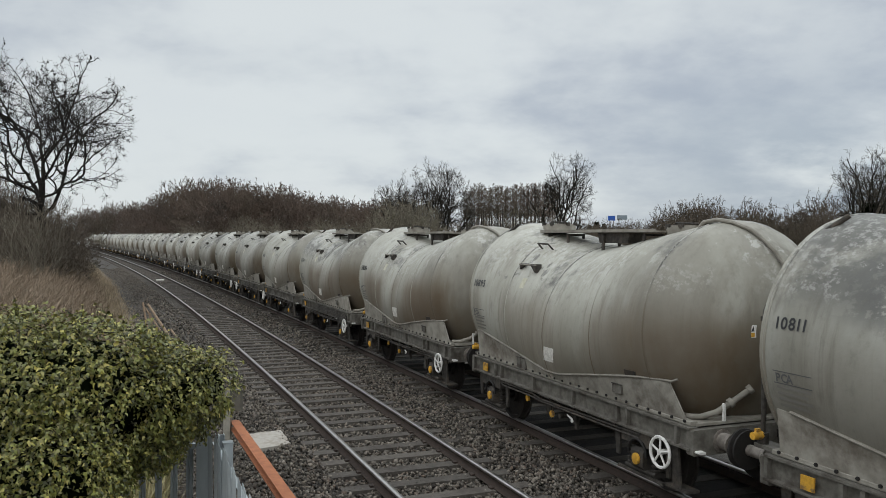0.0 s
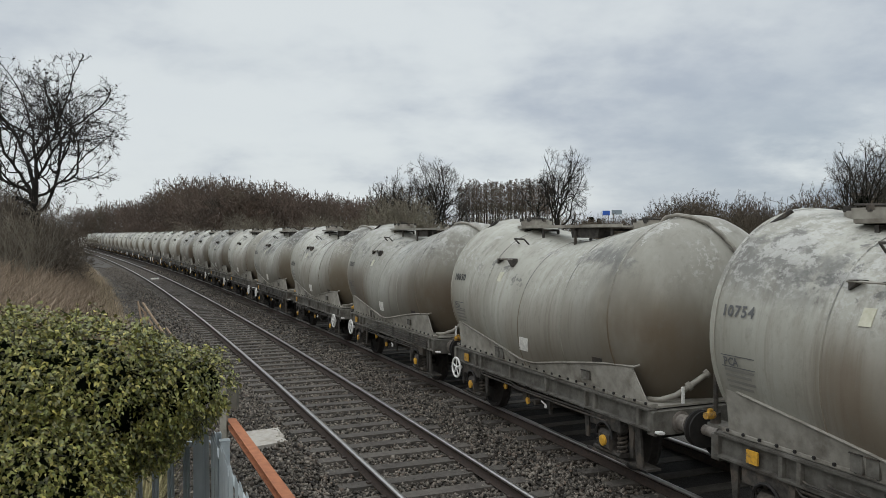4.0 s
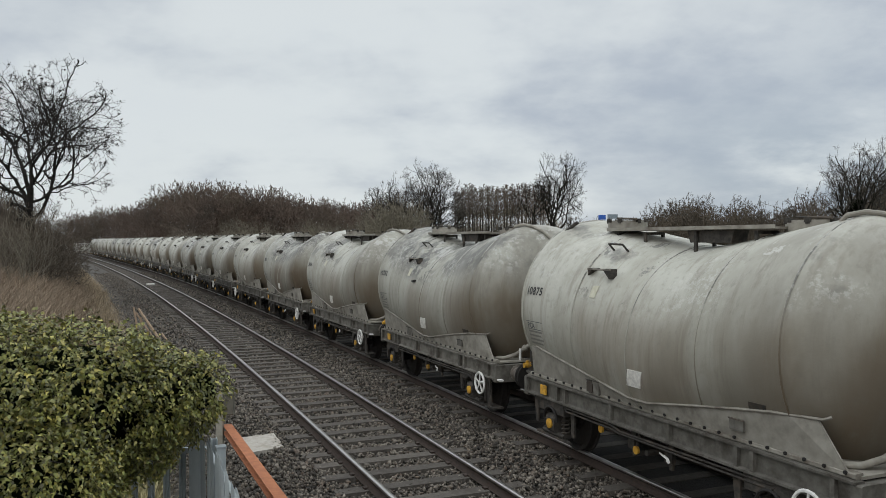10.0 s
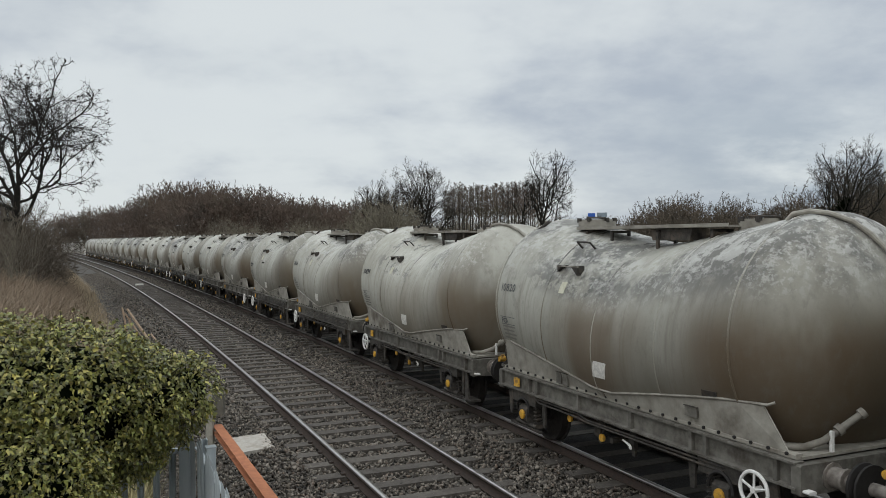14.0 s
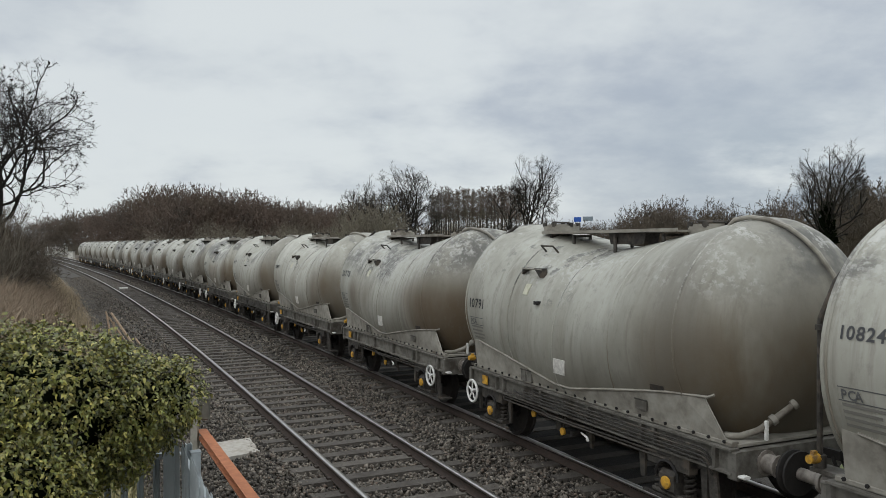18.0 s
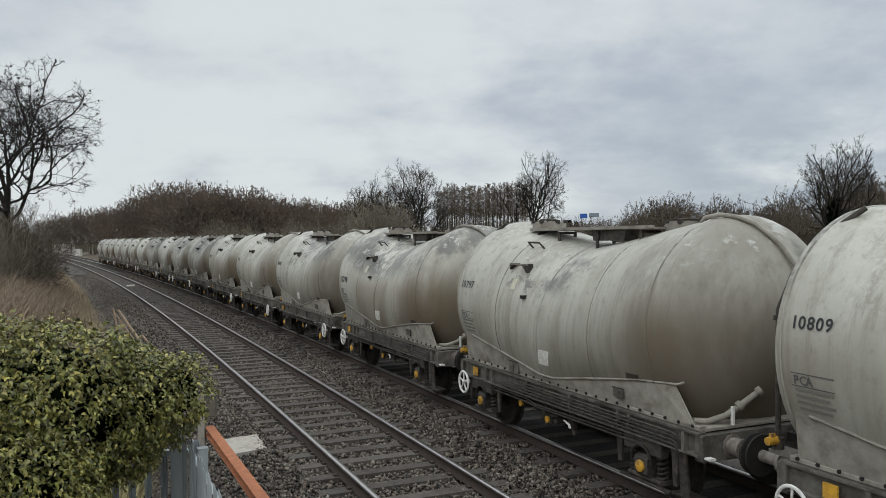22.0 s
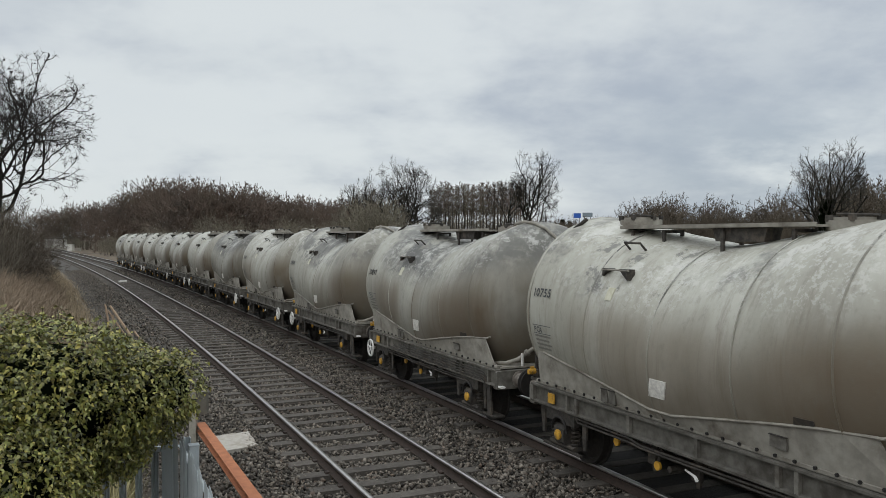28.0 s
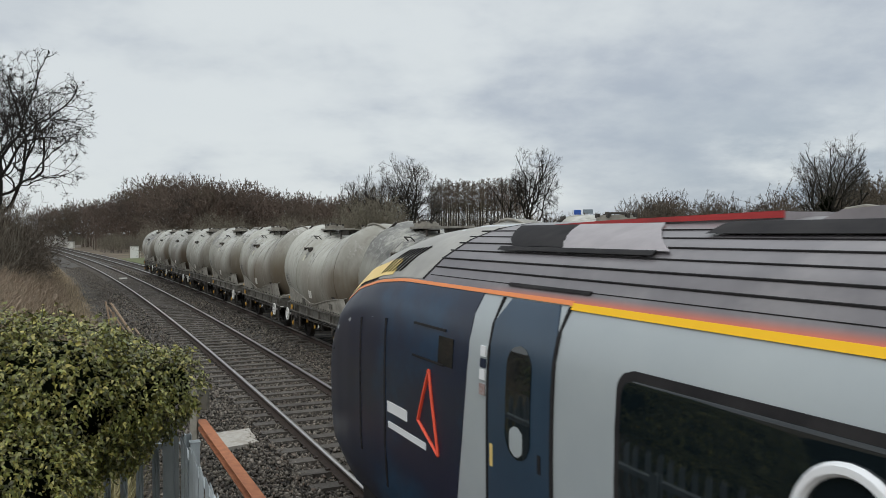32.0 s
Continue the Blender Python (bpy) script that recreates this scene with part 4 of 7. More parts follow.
def build_train():
    proto = wagon_prototype()
    dented = [tank_mesh(k) for k in (1, 2, 3)]
    for i in range(33):
        w = proto if i == 0 else copy_thing(proto, Matrix())
        tank = next(o for o in w.children if o.name.startswith("tank") and "bracket" not in o.name)
        if i in (3, 6, 8, 14, 21, 27):
            tank.data = dented[i % 3]
        drop = "trailing" if i in (4, 5, 7, 12, 13, 14, 16, 17, 18, 22, 23, 26, 29) else "leading"
        for o in [o for o in w.children_recursive if i > 0 and o.name.startswith(("handwheel", "spokes"))]:
            if (o if o.name.startswith("handwheel") else o.parent).get("end") == drop and o.name.startswith("spokes"):
                bpy.data.objects.remove(o)
        for o in [o for o in w.children if i > 0 and o.name.startswith("handwheel")]:
            if o["end"] == drop:
                bpy.data.objects.remove(o)
        tank.color = (BROWN[i % 25], FLAKED[i % 25], CRUSTED[i % 25], PALE[i % 25])
        for o in [o for o in w.children if (o.name.startswith("train_pipe") and i not in (3, 5, 7, 13, 14, 17, 18, 22)) or (o.name.startswith("stud") and i not in (9, 14, 17, 18))]:
            SPARE.append(o)
        if i in (1, 10, 24):
            sign = part("warning_sign", curved_patch(-3.298, -3.286, 2.10, 2.25, 0.006), M["white"], w, "white and yellow warning sign on the tank end")
            part("sign_field", MB().add(*curved_quad(-3.297, -3.287, 2.106, 2.16, 0.010)), M["yellow"], sign)
            part("sign_symbol", MB().add([on_tank(-3.2965, 2.175, 0.012), on_tank(-3.2875, 2.175, 0.012), on_tank(-3.292, 2.24, 0.012)], [(0, 1, 2)]), M["ink"], sign)
        WAGONS.append(w)
    for i, w in enumerate(WAGONS):
        if i < len(NUMBERS):
            big = i in (6, 7, 14, 15, 18)
            mb = number_mesh(NUMBERS[i], 2.72, 2.14 if i in (6, 14, 18) else 2.39, 0.148 if big else 0.116)
            part("wagon_number", mb, INKS[(i * 7) % 4], w, "black wagon number", smooth=False)
        WHEELSETS.extend(o for o in w.children if o.name.startswith("wheelset"))
    for o in SPARE:
        bpy.data.objects.remove(o)
    lead = next(o for o in proto.children if o.name.startswith("handwheel") and o["end"] == "leading")
    for o in (*lead.children, lead):
        bpy.data.objects.remove(o)


build_train()


# ---------------------------------------------------------------- winter trees
def segments_mesh(name, segs, sides, material, smooth=True):
    """Tapered bars from arrays of (p0, p1, r0, r1)."""
    a = np.array([s[0] for s in segs], dtype=float)
    b = np.array([s[1] for s in segs], dtype=float)
    r0 = np.array([s[2] for s in segs], dtype=float)
    r1 = np.array([s[3] for s in segs], dtype=float)
    d = b - a
    d /= np.linalg.norm(d, axis=1, keepdims=True) + 1e-9
    ref = np.where(np.abs(d[:, 2:3]) < 0.9, [[0, 0, 1.0]], [[1.0, 0, 0]])
    u = np.cross(d, ref)
    u /= np.linalg.norm(u, axis=1, keepdims=True) + 1e-9
    w = np.cross(d, u)
    n = len(a)
    if sides == 1:
        # twigs too thin to show their roundness: one strip each, turned at random
        turn = np.random.RandomState(n).uniform(0, math.pi, n)[:, None]
        v = u * np.cos(turn) + w * np.sin(turn)
        vs = np.stack([a - v * r0[:, None], a + v * r0[:, None], b + v * r1[:, None], b - v * r1[:, None]], 1)
        return raw_mesh(name, vs.reshape(-1, 3), np.arange(4 * n).reshape(-1, 4), material, False)
    vs = np.zeros((n, 2, sides, 3))
    for k in range(sides):
        ang = 2 * math.pi * k / sides
        v = u * math.cos(ang) + w * math.sin(ang)
        vs[:, 0, k] = a + v * r0[:, None]
        vs[:, 1, k] = b + v * r1[:, None]
    base = (np.arange(n) * 2 * sides)[:, None]
    fs = np.concatenate([base + np.array([[k, (k + 1) % sides, sides + (k + 1) % sides, sides + k]]) for k in range(sides)], 0)
    return raw_mesh(name, vs.reshape(-1, 3), fs, material, smooth)


def colonise(rng, height, rx, base=0.30, n=500, step=0.35, trunk_r=0.22, tip_r=0.012, flat=1.0, skew=0.0, sprays=3, spray_len=0.5, reach=None, lean=0.0, droop=0.0, up=0.28, wander=0.12):
    """A bare tree whose limbs grow towards points strewn through its crown. Returns the stem's nodes, limbs, twigs and tips."""
    rs = np.random.RandomState(rng.randrange(1 << 30))
    z0, z1 = height * base, height
    c = np.array([skew, 0.0, (z0 + z1) / 2])
    half = np.array([rx, rx * flat, (z1 - z0) / 2])
    pts = []
    while len(pts) < n:
        p = rs.uniform(-1, 1, (n, 3))
        rad = (p ** 2).sum(1)
        keep = (rad < 1) & (rs.uniform(0, 1, n) < 0.25 + 0.75 * rad)
        # narrower towards the foot of the crown
        keep &= np.hypot(p[:, 0], p[:, 1]) < np.interp(p[:, 2], [-1, -0.3, 0.6, 1], [0.45, 0.95, 1.0, 0.7])
        pts += list(p[keep] * half + c)
    pts = np.array(pts[:n])
    nodes, parent = [np.zeros(3)], [-1]
    k = max(2, int((z0 + 0.25 * (z1 - z0)) / step))
    d = np.array([lean, 0, 1.0])
    for i in range(k):
        d = d + np.array([rs.normal(0, 0.05), rs.normal(0, 0.05), 0.02])
        d /= np.linalg.norm(d)
        nodes.append(nodes[-1] + d * step)
        parent.append(len(nodes) - 2)
    stem = len(nodes)
    kill, far = step * 1.25, (reach or height)
    arr = np.array(nodes)
    dist = np.full(n, 1e9)
    near = np.zeros(n, dtype=int)
    alive = np.ones(n, dtype=bool)
    fresh = np.arange(len(nodes))
    for _ in range(120):
        dd = np.linalg.norm(pts[:, None] - arr[fresh][None], axis=2)
        m = dd.argmin(1)
        dm = dd[np.arange(n), m]
        better = dm < dist
        dist[better], near[better] = dm[better], fresh[m[better]]
        alive &= dist > kill
        if not alive.any():
            break
        grow_at = {}
        for i in np.where(alive & (dist < far))[0]:
            v = pts[i] - arr[near[i]]
            grow_at.setdefault(near[i], []).append(v / np.linalg.norm(v))
        new_nodes = []
        for q, vs in grow_at.items():
            v = np.sum(vs, 0) + rs.normal(0, wander, 3) + np.array([0, 0, up - droop])
            v /= np.linalg.norm(v) + 1e-9
            new_nodes.append(arr[q] + v * step)
            parent.append(int(q))
        if not new_nodes:
            break
        fresh = np.arange(len(arr), len(arr) + len(new_nodes))
        arr = np.concatenate([arr, new_nodes])
        if len(arr) > 6 * n:
            break
    total = len(arr)
    load = np.zeros(total)
    kids = np.zeros(total, dtype=int)
    for i in range(total - 1, 0, -1):
        if kids[i] == 0:
            load[i] += 1.0
        load[parent[i]] += load[i]
        kids[parent[i]] += 1
    r = tip_r + (trunk_r - tip_r) * (load / load[0]) ** 0.6
    limbs, twigs, tips = [], [], []
    for i in range(stem, total):
        seg = (tuple(arr[parent[i]]), tuple(arr[i]), float(min(r[parent[i]], r[i] * 1.35)), float(r[i]))
        (limbs if r[i] > tip_r * 4 else twigs).append(seg)
        if kids[i] == 0 or rs.uniform() < 0.35:
            d = arr[i] - arr[parent[i]]
            d /= np.linalg.norm(d)
            for _ in range(sprays):
                p, v = arr[i], d + rs.normal(0, 0.42, 3) + np.array([0, 0, 0.15])
                v /= np.linalg.norm(v)
                for hop in range(2):
                    q = p + v * spray_len * rs.uniform(0.35, 0.65)
                    twigs.append((tuple(p), tuple(q), tip_r * (0.85 - 0.3 * hop), tip_r * (0.6 - 0.3 * hop)))
                    p, v = q, v + rs.normal(0, 0.16, 3) + np.array([0, 0, 0.12])
                    v /= np.linalg.norm(v)
                tips.append(tuple(p))
    return [(tuple(arr[i]), float(r[i])) for i in range(stem)], limbs, twigs, tips


def forked(rng, height, spread, fork=0.4, limbs=7, trunk_r=0.25, tip_r=0.008, gap=0.3, up=0.06, wander=0.13, skew=0.0, tilt=(8, 68), least=0.5, fan=(28, 58), seg=0.3, low=0.7, lean=0.0, first=None, sprays=0, spray_len=0.35, taper=0.0):
    """A bare tree of main limbs that fork again and again inside a rounded crown."""
    rs = np.random.RandomState(rng.randrange(1 << 30))
    z0 = height * fork * low
    zc, hz = (z0 + height) / 2, (height - z0) / 2
    arr, d = [np.zeros(3)], np.array([lean, 0, 1.0])
    k = max(3, int(height * fork / seg / 1.5))
    for _ in range(k):
        d = d + np.array([rs.normal(0, 0.06), rs.normal(0, 0.06), 0.0])
        d /= np.linalg.norm(d)
        arr.append(arr[-1] + d * height * fork / k)
    stem = [(tuple(p), trunk_r * (1.25 - 0.45 * i / k)) for i, p in enumerate(arr)]
    work, turn = [], rs.uniform(0, 6.28) if first is None else first
    for i in range(limbs):
        t = math.radians(tilt[0] + (tilt[1] - tilt[0]) * ((i + 0.5) / limbs) ** 0.8)
        a = turn + i * 2.4 + rs.uniform(-0.3, 0.3)
        at = np.array(arr[max(1, k - int(k * 0.35 * i / limbs))])
        dd = np.array([math.sin(t) * math.cos(a), math.sin(t) * math.sin(a), math.cos(t)])
        work.append((at, dd, trunk_r * rs.uniform(0.34, 0.52), max(spread, hz) * rs.uniform(1.15, 1.5)))
    limbs_, twigs, tips = [], [], []
    while work and len(limbs_) + len(twigs) < 30000:
        p, d, r, length = work.pop()
        n = max(2, int(length / seg))
        s, since = length / n, rs.uniform(0, gap)
        for i in range(n):
            d = d + rs.normal(0, wander, 3) + np.array([0, 0, up * (1 - d[2])])
            d = d / np.linalg.norm(d)
            q = p + d * s
            ra, rb = max(tip_r, r * (1 - 0.7 * i / n)), max(tip_r * 0.7, r * (1 - 0.7 * (i + 1) / n))
            (limbs_ if rb > tip_r * 2.6 else twigs).append((tuple(p), tuple(q), ra, rb))
            p = q
            wide = spread * (1 - taper * max(0.0, (p[2] - zc) / hz))
            if ((p[0] - skew) / wide) ** 2 + (p[1] / wide) ** 2 + ((p[2] - zc) / hz) ** 2 > 1:
                break
            since += s
            if length > least and since > gap and i >= n * 0.12:
                since = 0
                v = rs.normal(0, 1, 3)
                v -= d * (v @ d)
                v /= np.linalg.norm(v)
                ang = math.radians(rs.uniform(*fan))
                work.append((p, d * math.cos(ang) + v * math.sin(ang), max(tip_r, rb * rs.uniform(0.5, 0.8)), (length * (1 - i / n) * 0.6 + length * 0.12) * rs.uniform(0.7, 1.15)))
        tips.append(tuple(p))
        # fine twigs fanning from the end and along a short shoot
        for _ in range(sprays):
            v = d * 0.8 + rs.normal(0, 0.62, 3)
            v /= np.linalg.norm(v)
            o = p - d * rs.uniform(0, min(0.6 * length, spray_len * 1.2))
            w = v + rs.normal(0, 0.4, 3)
            w /= np.linalg.norm(w)
            m = o + v * spray_len * rs.uniform(0.3, 0.6)
            e = m + w * spray_len * rs.uniform(0.3, 0.6)
            twigs.append((tuple(o), tuple(m), tip_r * 0.8, tip_r * 0.65))
            twigs.append((tuple(m), tuple(e), tip_r * 0.65, tip_r * 0.45))
    # stretch the growth to the stated height and spread
    ends = np.array([q[1] for q in limbs_ + twigs])
    kz = height / np.percentile(ends[:, 2], 99.8)
    kr = spread / np.percentile(np.hypot(ends[:, 0] - skew, ends[:, 1]), 98.5)

    def fit(p):
        return (p[0] * kr, p[1] * kr, p[2] * kz)

    return [(fit(p), r) for p, r in stem], [(fit(p), fit(q), u, v) for p, q, u, v in limbs_], [(fit(p), fit(q), u, v) for p, q, u, v in twigs], [fit(p) for p in tips]


def pole(rng, height, rx):
    """A straight plantation stem with short rising twigs near its top."""
    rs = np.random.RandomState(rng.randrange(1 << 30))
    n = 9
    way = np.cumsum(np.concatenate([[[0, 0]], rs.normal(0, 0.0022, (n, 2))]), 0) * height
    stem = [((way[i, 0], way[i, 1], height * i / n), height * (0.0062 - 0.0048 * i / n)) for i in range(n + 1)]
    twigs, tips = [], []
    for _ in range(70):
        z = height * (1 - 0.42 * rs.uniform(0, 1) ** 1.3)
        o = np.array([np.interp(z, [p[0][2] for p in stem], way[:, 0]), np.interp(z, [p[0][2] for p in stem], way[:, 1]), z])
        a, reach = rs.uniform(0, 6.283), rx * height * rs.uniform(0.4, 1.0) * min(1.0, 0.35 + 3 * (1 - z / height))
        e = o + np.array([math.cos(a) * reach, math.sin(a) * reach, reach * rs.uniform(0.3, 1.1)])
        twigs.append((tuple(o), tuple(e), height * 0.0016, height * 0.0011))
        for _ in range(4):
            q = o + (e - o) * rs.uniform(0.4, 1.0)
            tip = q + rs.normal(0, 0.5, 3) * reach * 0.6 + np.array([0, 0, reach * 0.2])
            twigs.append((tuple(q), tuple(tip), height * 0.0013, height * 0.0009))
            tips.append(tuple(tip))
    return stem, [], twigs, tips


def tufts(name, tips, rng, size, material, share=1.0):
    """Small ragged clumps at the twig ends."""
    vs, fs = [], []
    for t in tips:
        if rng.random() > share:
            continue
        for _ in range(3):
            c = np.array(t) + np.array([rng.gauss(0, 1), rng.gauss(0, 1), rng.gauss(0, 1)]) * size * 0.7
            a, b = np.random.randn(3) * size * 0.5, np.random.randn(3) * size * 0.5
            n = len(vs)
            vs += [c - a, c + b, c + a, c - b * 0.6]
            fs.append((n, n + 1, n + 2, n + 3))
    return raw_mesh(name, vs, fs, material)


def polar(az, dist):
    return dist * math.sin(radians(az)), dist * math.cos(radians(az))


def tree(name, x, y, label, seed, height, rx, bark=None, twig=None, tuft=0.0, tuft_share=0.6, z=-0.55, growth=None, **kw):
    stem, limbs, twigs, tips = (growth or forked)(random.Random(seed), height, rx, **kw)
    ob = thing(name, pose(x, y, z), label, "tree")
    part("trunk", MB().tube([p for p, _ in stem], [r for _, r in stem], 9), bark or M["bark"], ob)
    if limbs:
        tagged(part("branchwork", segments_mesh("branchwork", limbs, 6, bark or M["bark"]), None, ob), kind="stuff")
    tagged(part("crown", segments_mesh("crown", twigs, 3, twig or M["twig"]), None, ob), kind="stuff")
    if tuft:
        tagged(part("seed_fringe", tufts("seed_fringe", tips, random.Random(seed), tuft, bark or M["twig"], tuft_share), None, ob), kind="stuff")
    return ob


def wood(name, label, seed, spots, heights, twig, bark, kinds=5, growth=None, **kw):
    """A far wood in one mesh pair: many bare trees of a few growths, each turned and sized."""
    rng = random.Random(seed)
    growths = []
    for _ in range(kinds):
        stem, limbs, twigs, _ = (growth or colonise)(rng, 1.0, kw.get("rx", 0.3), **{k: v for k, v in kw.items() if k != "rx"})
        limbs = limbs + [(stem[i][0], stem[i + 1][0], stem[i][1], stem[i + 1][1]) for i in range(len(stem) - 1)]
        growths.append((limbs, twigs))
    meshes = []
    for which, sides in ((0, 3), (1, 1)):
        segs = [tuple(np.array([q[k] for q in g[which]]) for k in range(4)) for g in growths]
        out = []
        rng2 = random.Random(seed + 1)
        for (x, y), h in zip(spots, heights):
            a, b, r0, r1 = segs[rng2.randrange(kinds)]
            ang, wide = rng2.uniform(0, 6.28), rng2.uniform(0.8, 1.25)
            co, si = math.cos(ang), math.sin(ang)
            m = np.array([[co, -si, 0], [si, co, 0], [0, 0, 1.0]]) * h
            m[:2] *= wide
            o = np.array([x, y, -0.6])
            out.append((a @ m.T + o, b @ m.T + o, r0 * h, r1 * h))
        a, b, r0, r1 = (np.concatenate([q[k] for q in out]) for k in range(4))
        meshes.append(segments_mesh(name, list(zip(a, b, r0, r1)), sides, bark if which == 0 else twig, False))
    ob = new(name, meshes[1])
    tagged(ob, label, "woodland", kind="stuff")
    tagged(part("stems", meshes[0], None, ob), kind="stuff")
    return ob


def build_trees():
    rng = random.Random(5)
    # the tall ash beside the line
    x, y = polar(-29.3, 45)
    tree("ash_tree", x, y, "tall bare ash tree with dark spreading limbs and hanging seed clusters", 17, 12.9, 4.6, bark=M["bark_dark"], twig=M["bark_dark"], fork=0.46, limbs=11, trunk_r=0.19, tip_r=0.0090,
         gap=0.29, seg=0.24, up=0.05, wander=0.20, least=0.5, low=0.72, tilt=(4, 80), sprays=4, spray_len=0.35, taper=0.3, tuft=0.062, tuft_share=1.0)
    # pale-stemmed saplings in front of it
    for k, (az, d, h) in enumerate(((-29.4, 36, 5.0), (-29.9, 35, 5.6), (-30.6, 36, 4.9), (-31.2, 37, 5.4), (-29.1, 39, 5.2))):
        x, y = polar(az, d)
        tree("sapling", x, y, "pale-stemmed bare sapling in brown scrub", 40 + k, h, h * 0.22, bark=M["bark_pale"], twig=M["twig_grey"], fork=0.22, limbs=5, trunk_r=0.05, tip_r=0.006, gap=0.26, seg=0.22, up=0.14, wander=0.08, tilt=(4, 40), least=0.6, low=0.2)
    # dark scrub behind them
    spots, hs = [], []
    for _ in range(110):
        az, d = rng.uniform(-36, -28.0), rng.uniform(39, 62)
        el = float(np.interp(az, [-33, -31, -29.8, -28.8, -28.0], [4.8, 4.4, 3.5, 2.6, 1.0]))
        spots.append(polar(az, d)); hs.append((3.8 + d * math.tan(radians(el))) * rng.uniform(0.6, 1.0))
    wood("lineside_thicket", "dense bare brown thicket beside the line", 77, spots, hs, M["twig"], M["bark"], kinds=6, growth=forked, rx=0.46, fork=0.12, limbs=9, trunk_r=0.016, tip_r=0.0021,
         gap=0.054, seg=0.05, least=0.09, up=0.05, wander=0.15, low=0.1, tilt=(5, 78), sprays=2, spray_len=0.06)
    # the russet wood beyond the curve
    spots, hs = [], []
    top = [(-27.3, 1.65), (-26.75, 1.9), (-25.5, 2.07), (-23.5, 2.45), (-22.1, 2.68), (-21.5, 3.27), (-20.5, 3.88), (-19, 3.96), (-17.6, 4.2), (-16.6, 3.65), (-15.4, 3.94), (-14.1, 3.85), (-12.7, 3.52), (-11.8, 3.09),
           (-10.7, 2.95), (-9.1, 2.85), (-7.9, 2.8), (-6.6, 3.0), (-5, 3.1)]
    for k in range(270):
        az = -27.0 + 22.0 * ((k * 0.618034) % 1.0)
        d = rng.uniform(155, 200) if az > -20 else rng.uniform(195, 255) if az > -24.0 else rng.uniform(246, 275)
        el = float(np.interp(az, [q for q, _ in top], [e for _, e in top]))
        full = 3.8 + d * math.tan(radians(el))
        lump = 0.99 + 0.06 * noise.noise((az * 0.9, d * 0.03, 4.0))
        spots.append(polar(az, d)); hs.append(full * lump * (rng.uniform(0.93, 1.03) if k % 3 else rng.uniform(0.45, 0.75)))
    wood("russet_wood", "dense russet-brown winter woodland beyond the railway", 91, spots, hs, M["twig_red"], M["twig_red"], kinds=6, growth=forked, rx=0.40, fork=0.28, limbs=10, trunk_r=0.011, tip_r=0.0030,
         gap=0.058, seg=0.045, least=0.13, up=0.0, wander=0.16, low=0.40, tilt=(5, 90), sprays=7, spray_len=0.030)
    # greyer scrub along its foot, the far copse and the rounded bush before the wood
    spots, hs = [], []
    for az0, az1, d0, d1, el, n in ((-20.6, -8, 120, 150, 0.75, 46), (-18.4, -13.6, 128, 140, 1.85, 18), (-20.8, -19.0, 140, 150, 1.35, 8), (-7.6, -3.0, 98, 108, 3.3, 38), (-12, -6, 120, 140, 1.6, 18), (-3.0, 0.4, 104, 112, 1.4, 10), (-27.8, -26.2, 278, 290, 1.7, 10), (-23.6, -20.8, 165, 188, 0.35, 30), (-1.4, 6.4, 150, 160, 2.2, 30), (-26.8, -23.4, 240, 246, 0.15, 24)):
        for _ in range(n):
            az, d = rng.uniform(az0, az1), rng.uniform(d0, d1)
            edge = 1 - 0.45 * abs(2 * (az - az0) / (az1 - az0) - 1) ** 2.5 if az1 - az0 < 6 else 1.0
            spots.append(polar(az, d)); hs.append((3.8 + d * math.tan(radians(el))) * rng.uniform(0.72, 1.0) * edge)
    wood("grey_scrub", "grey-brown bare scrub along the foot of the wood", 92, spots, hs, M["twig_grey"], M["bark"], kinds=5, growth=forked, rx=0.50, fork=0.10, limbs=9, trunk_r=0.012, tip_r=0.0030,
         gap=0.064, seg=0.052, least=0.12, up=0.03, wander=0.13, low=0.1, tilt=(5, 86), sprays=5, spray_len=0.04)
    # the spreading oak and its neighbours
    for k, (az, d, h) in enumerate(((-3.1, 112, 14.5), (-4.9, 118, 13.2), (-1.8, 120, 12.6), (-6.1, 125, 12.0))):
        x, y = polar(az, d)
        tree("oak_tree", x, y, "bare spreading oak tree at the field edge", 60 + k, h, h * (0.38 if k == 0 else 0.30), fork=0.26, limbs=12, trunk_r=0.30, tip_r=0.011, bark=M["bark_dark"], twig=M["bark"], gap=0.46, seg=0.34, up=0.02, wander=0.13, least=0.8, low=0.55, tilt=(4, 84), sprays=8, spray_len=0.45)
    # the plantation of straight thin stems
    spots, hs = [], []
    for k in range(120):
        az, d = -0.9 + 6.8 * (k % 40 + rng.uniform(0.2, 0.8)) / 40, 124 + 7 * (k // 40) + rng.uniform(-1, 1)
        spots.append(polar(az, d)); hs.append((3.8 + d * math.tan(radians(3.75))) * rng.uniform(0.90, 1.04))
    wood("birch_plantation", "rows of straight thin bare birch stems", 93, spots, hs, M["twig_red"], M["bark"], kinds=6, growth=pole, rx=0.07)
    # the lone tree leaning over the plantation edge
    x, y = polar(6.35, 95)
    tree("field_tree", x, y, "lone bare field tree with a rounded crown", 33, 13.9, 3.3, bark=M["bark_dark"], twig=M["bark_dark"], fork=0.36, limbs=9, trunk_r=0.26, tip_r=0.011, gap=0.33, seg=0.30, up=0.02, wander=0.20, least=0.55, low=0.62, tilt=(4, 84), sprays=4, spray_len=0.45, skew=0.8)
    x, y = polar(6.0, 97)
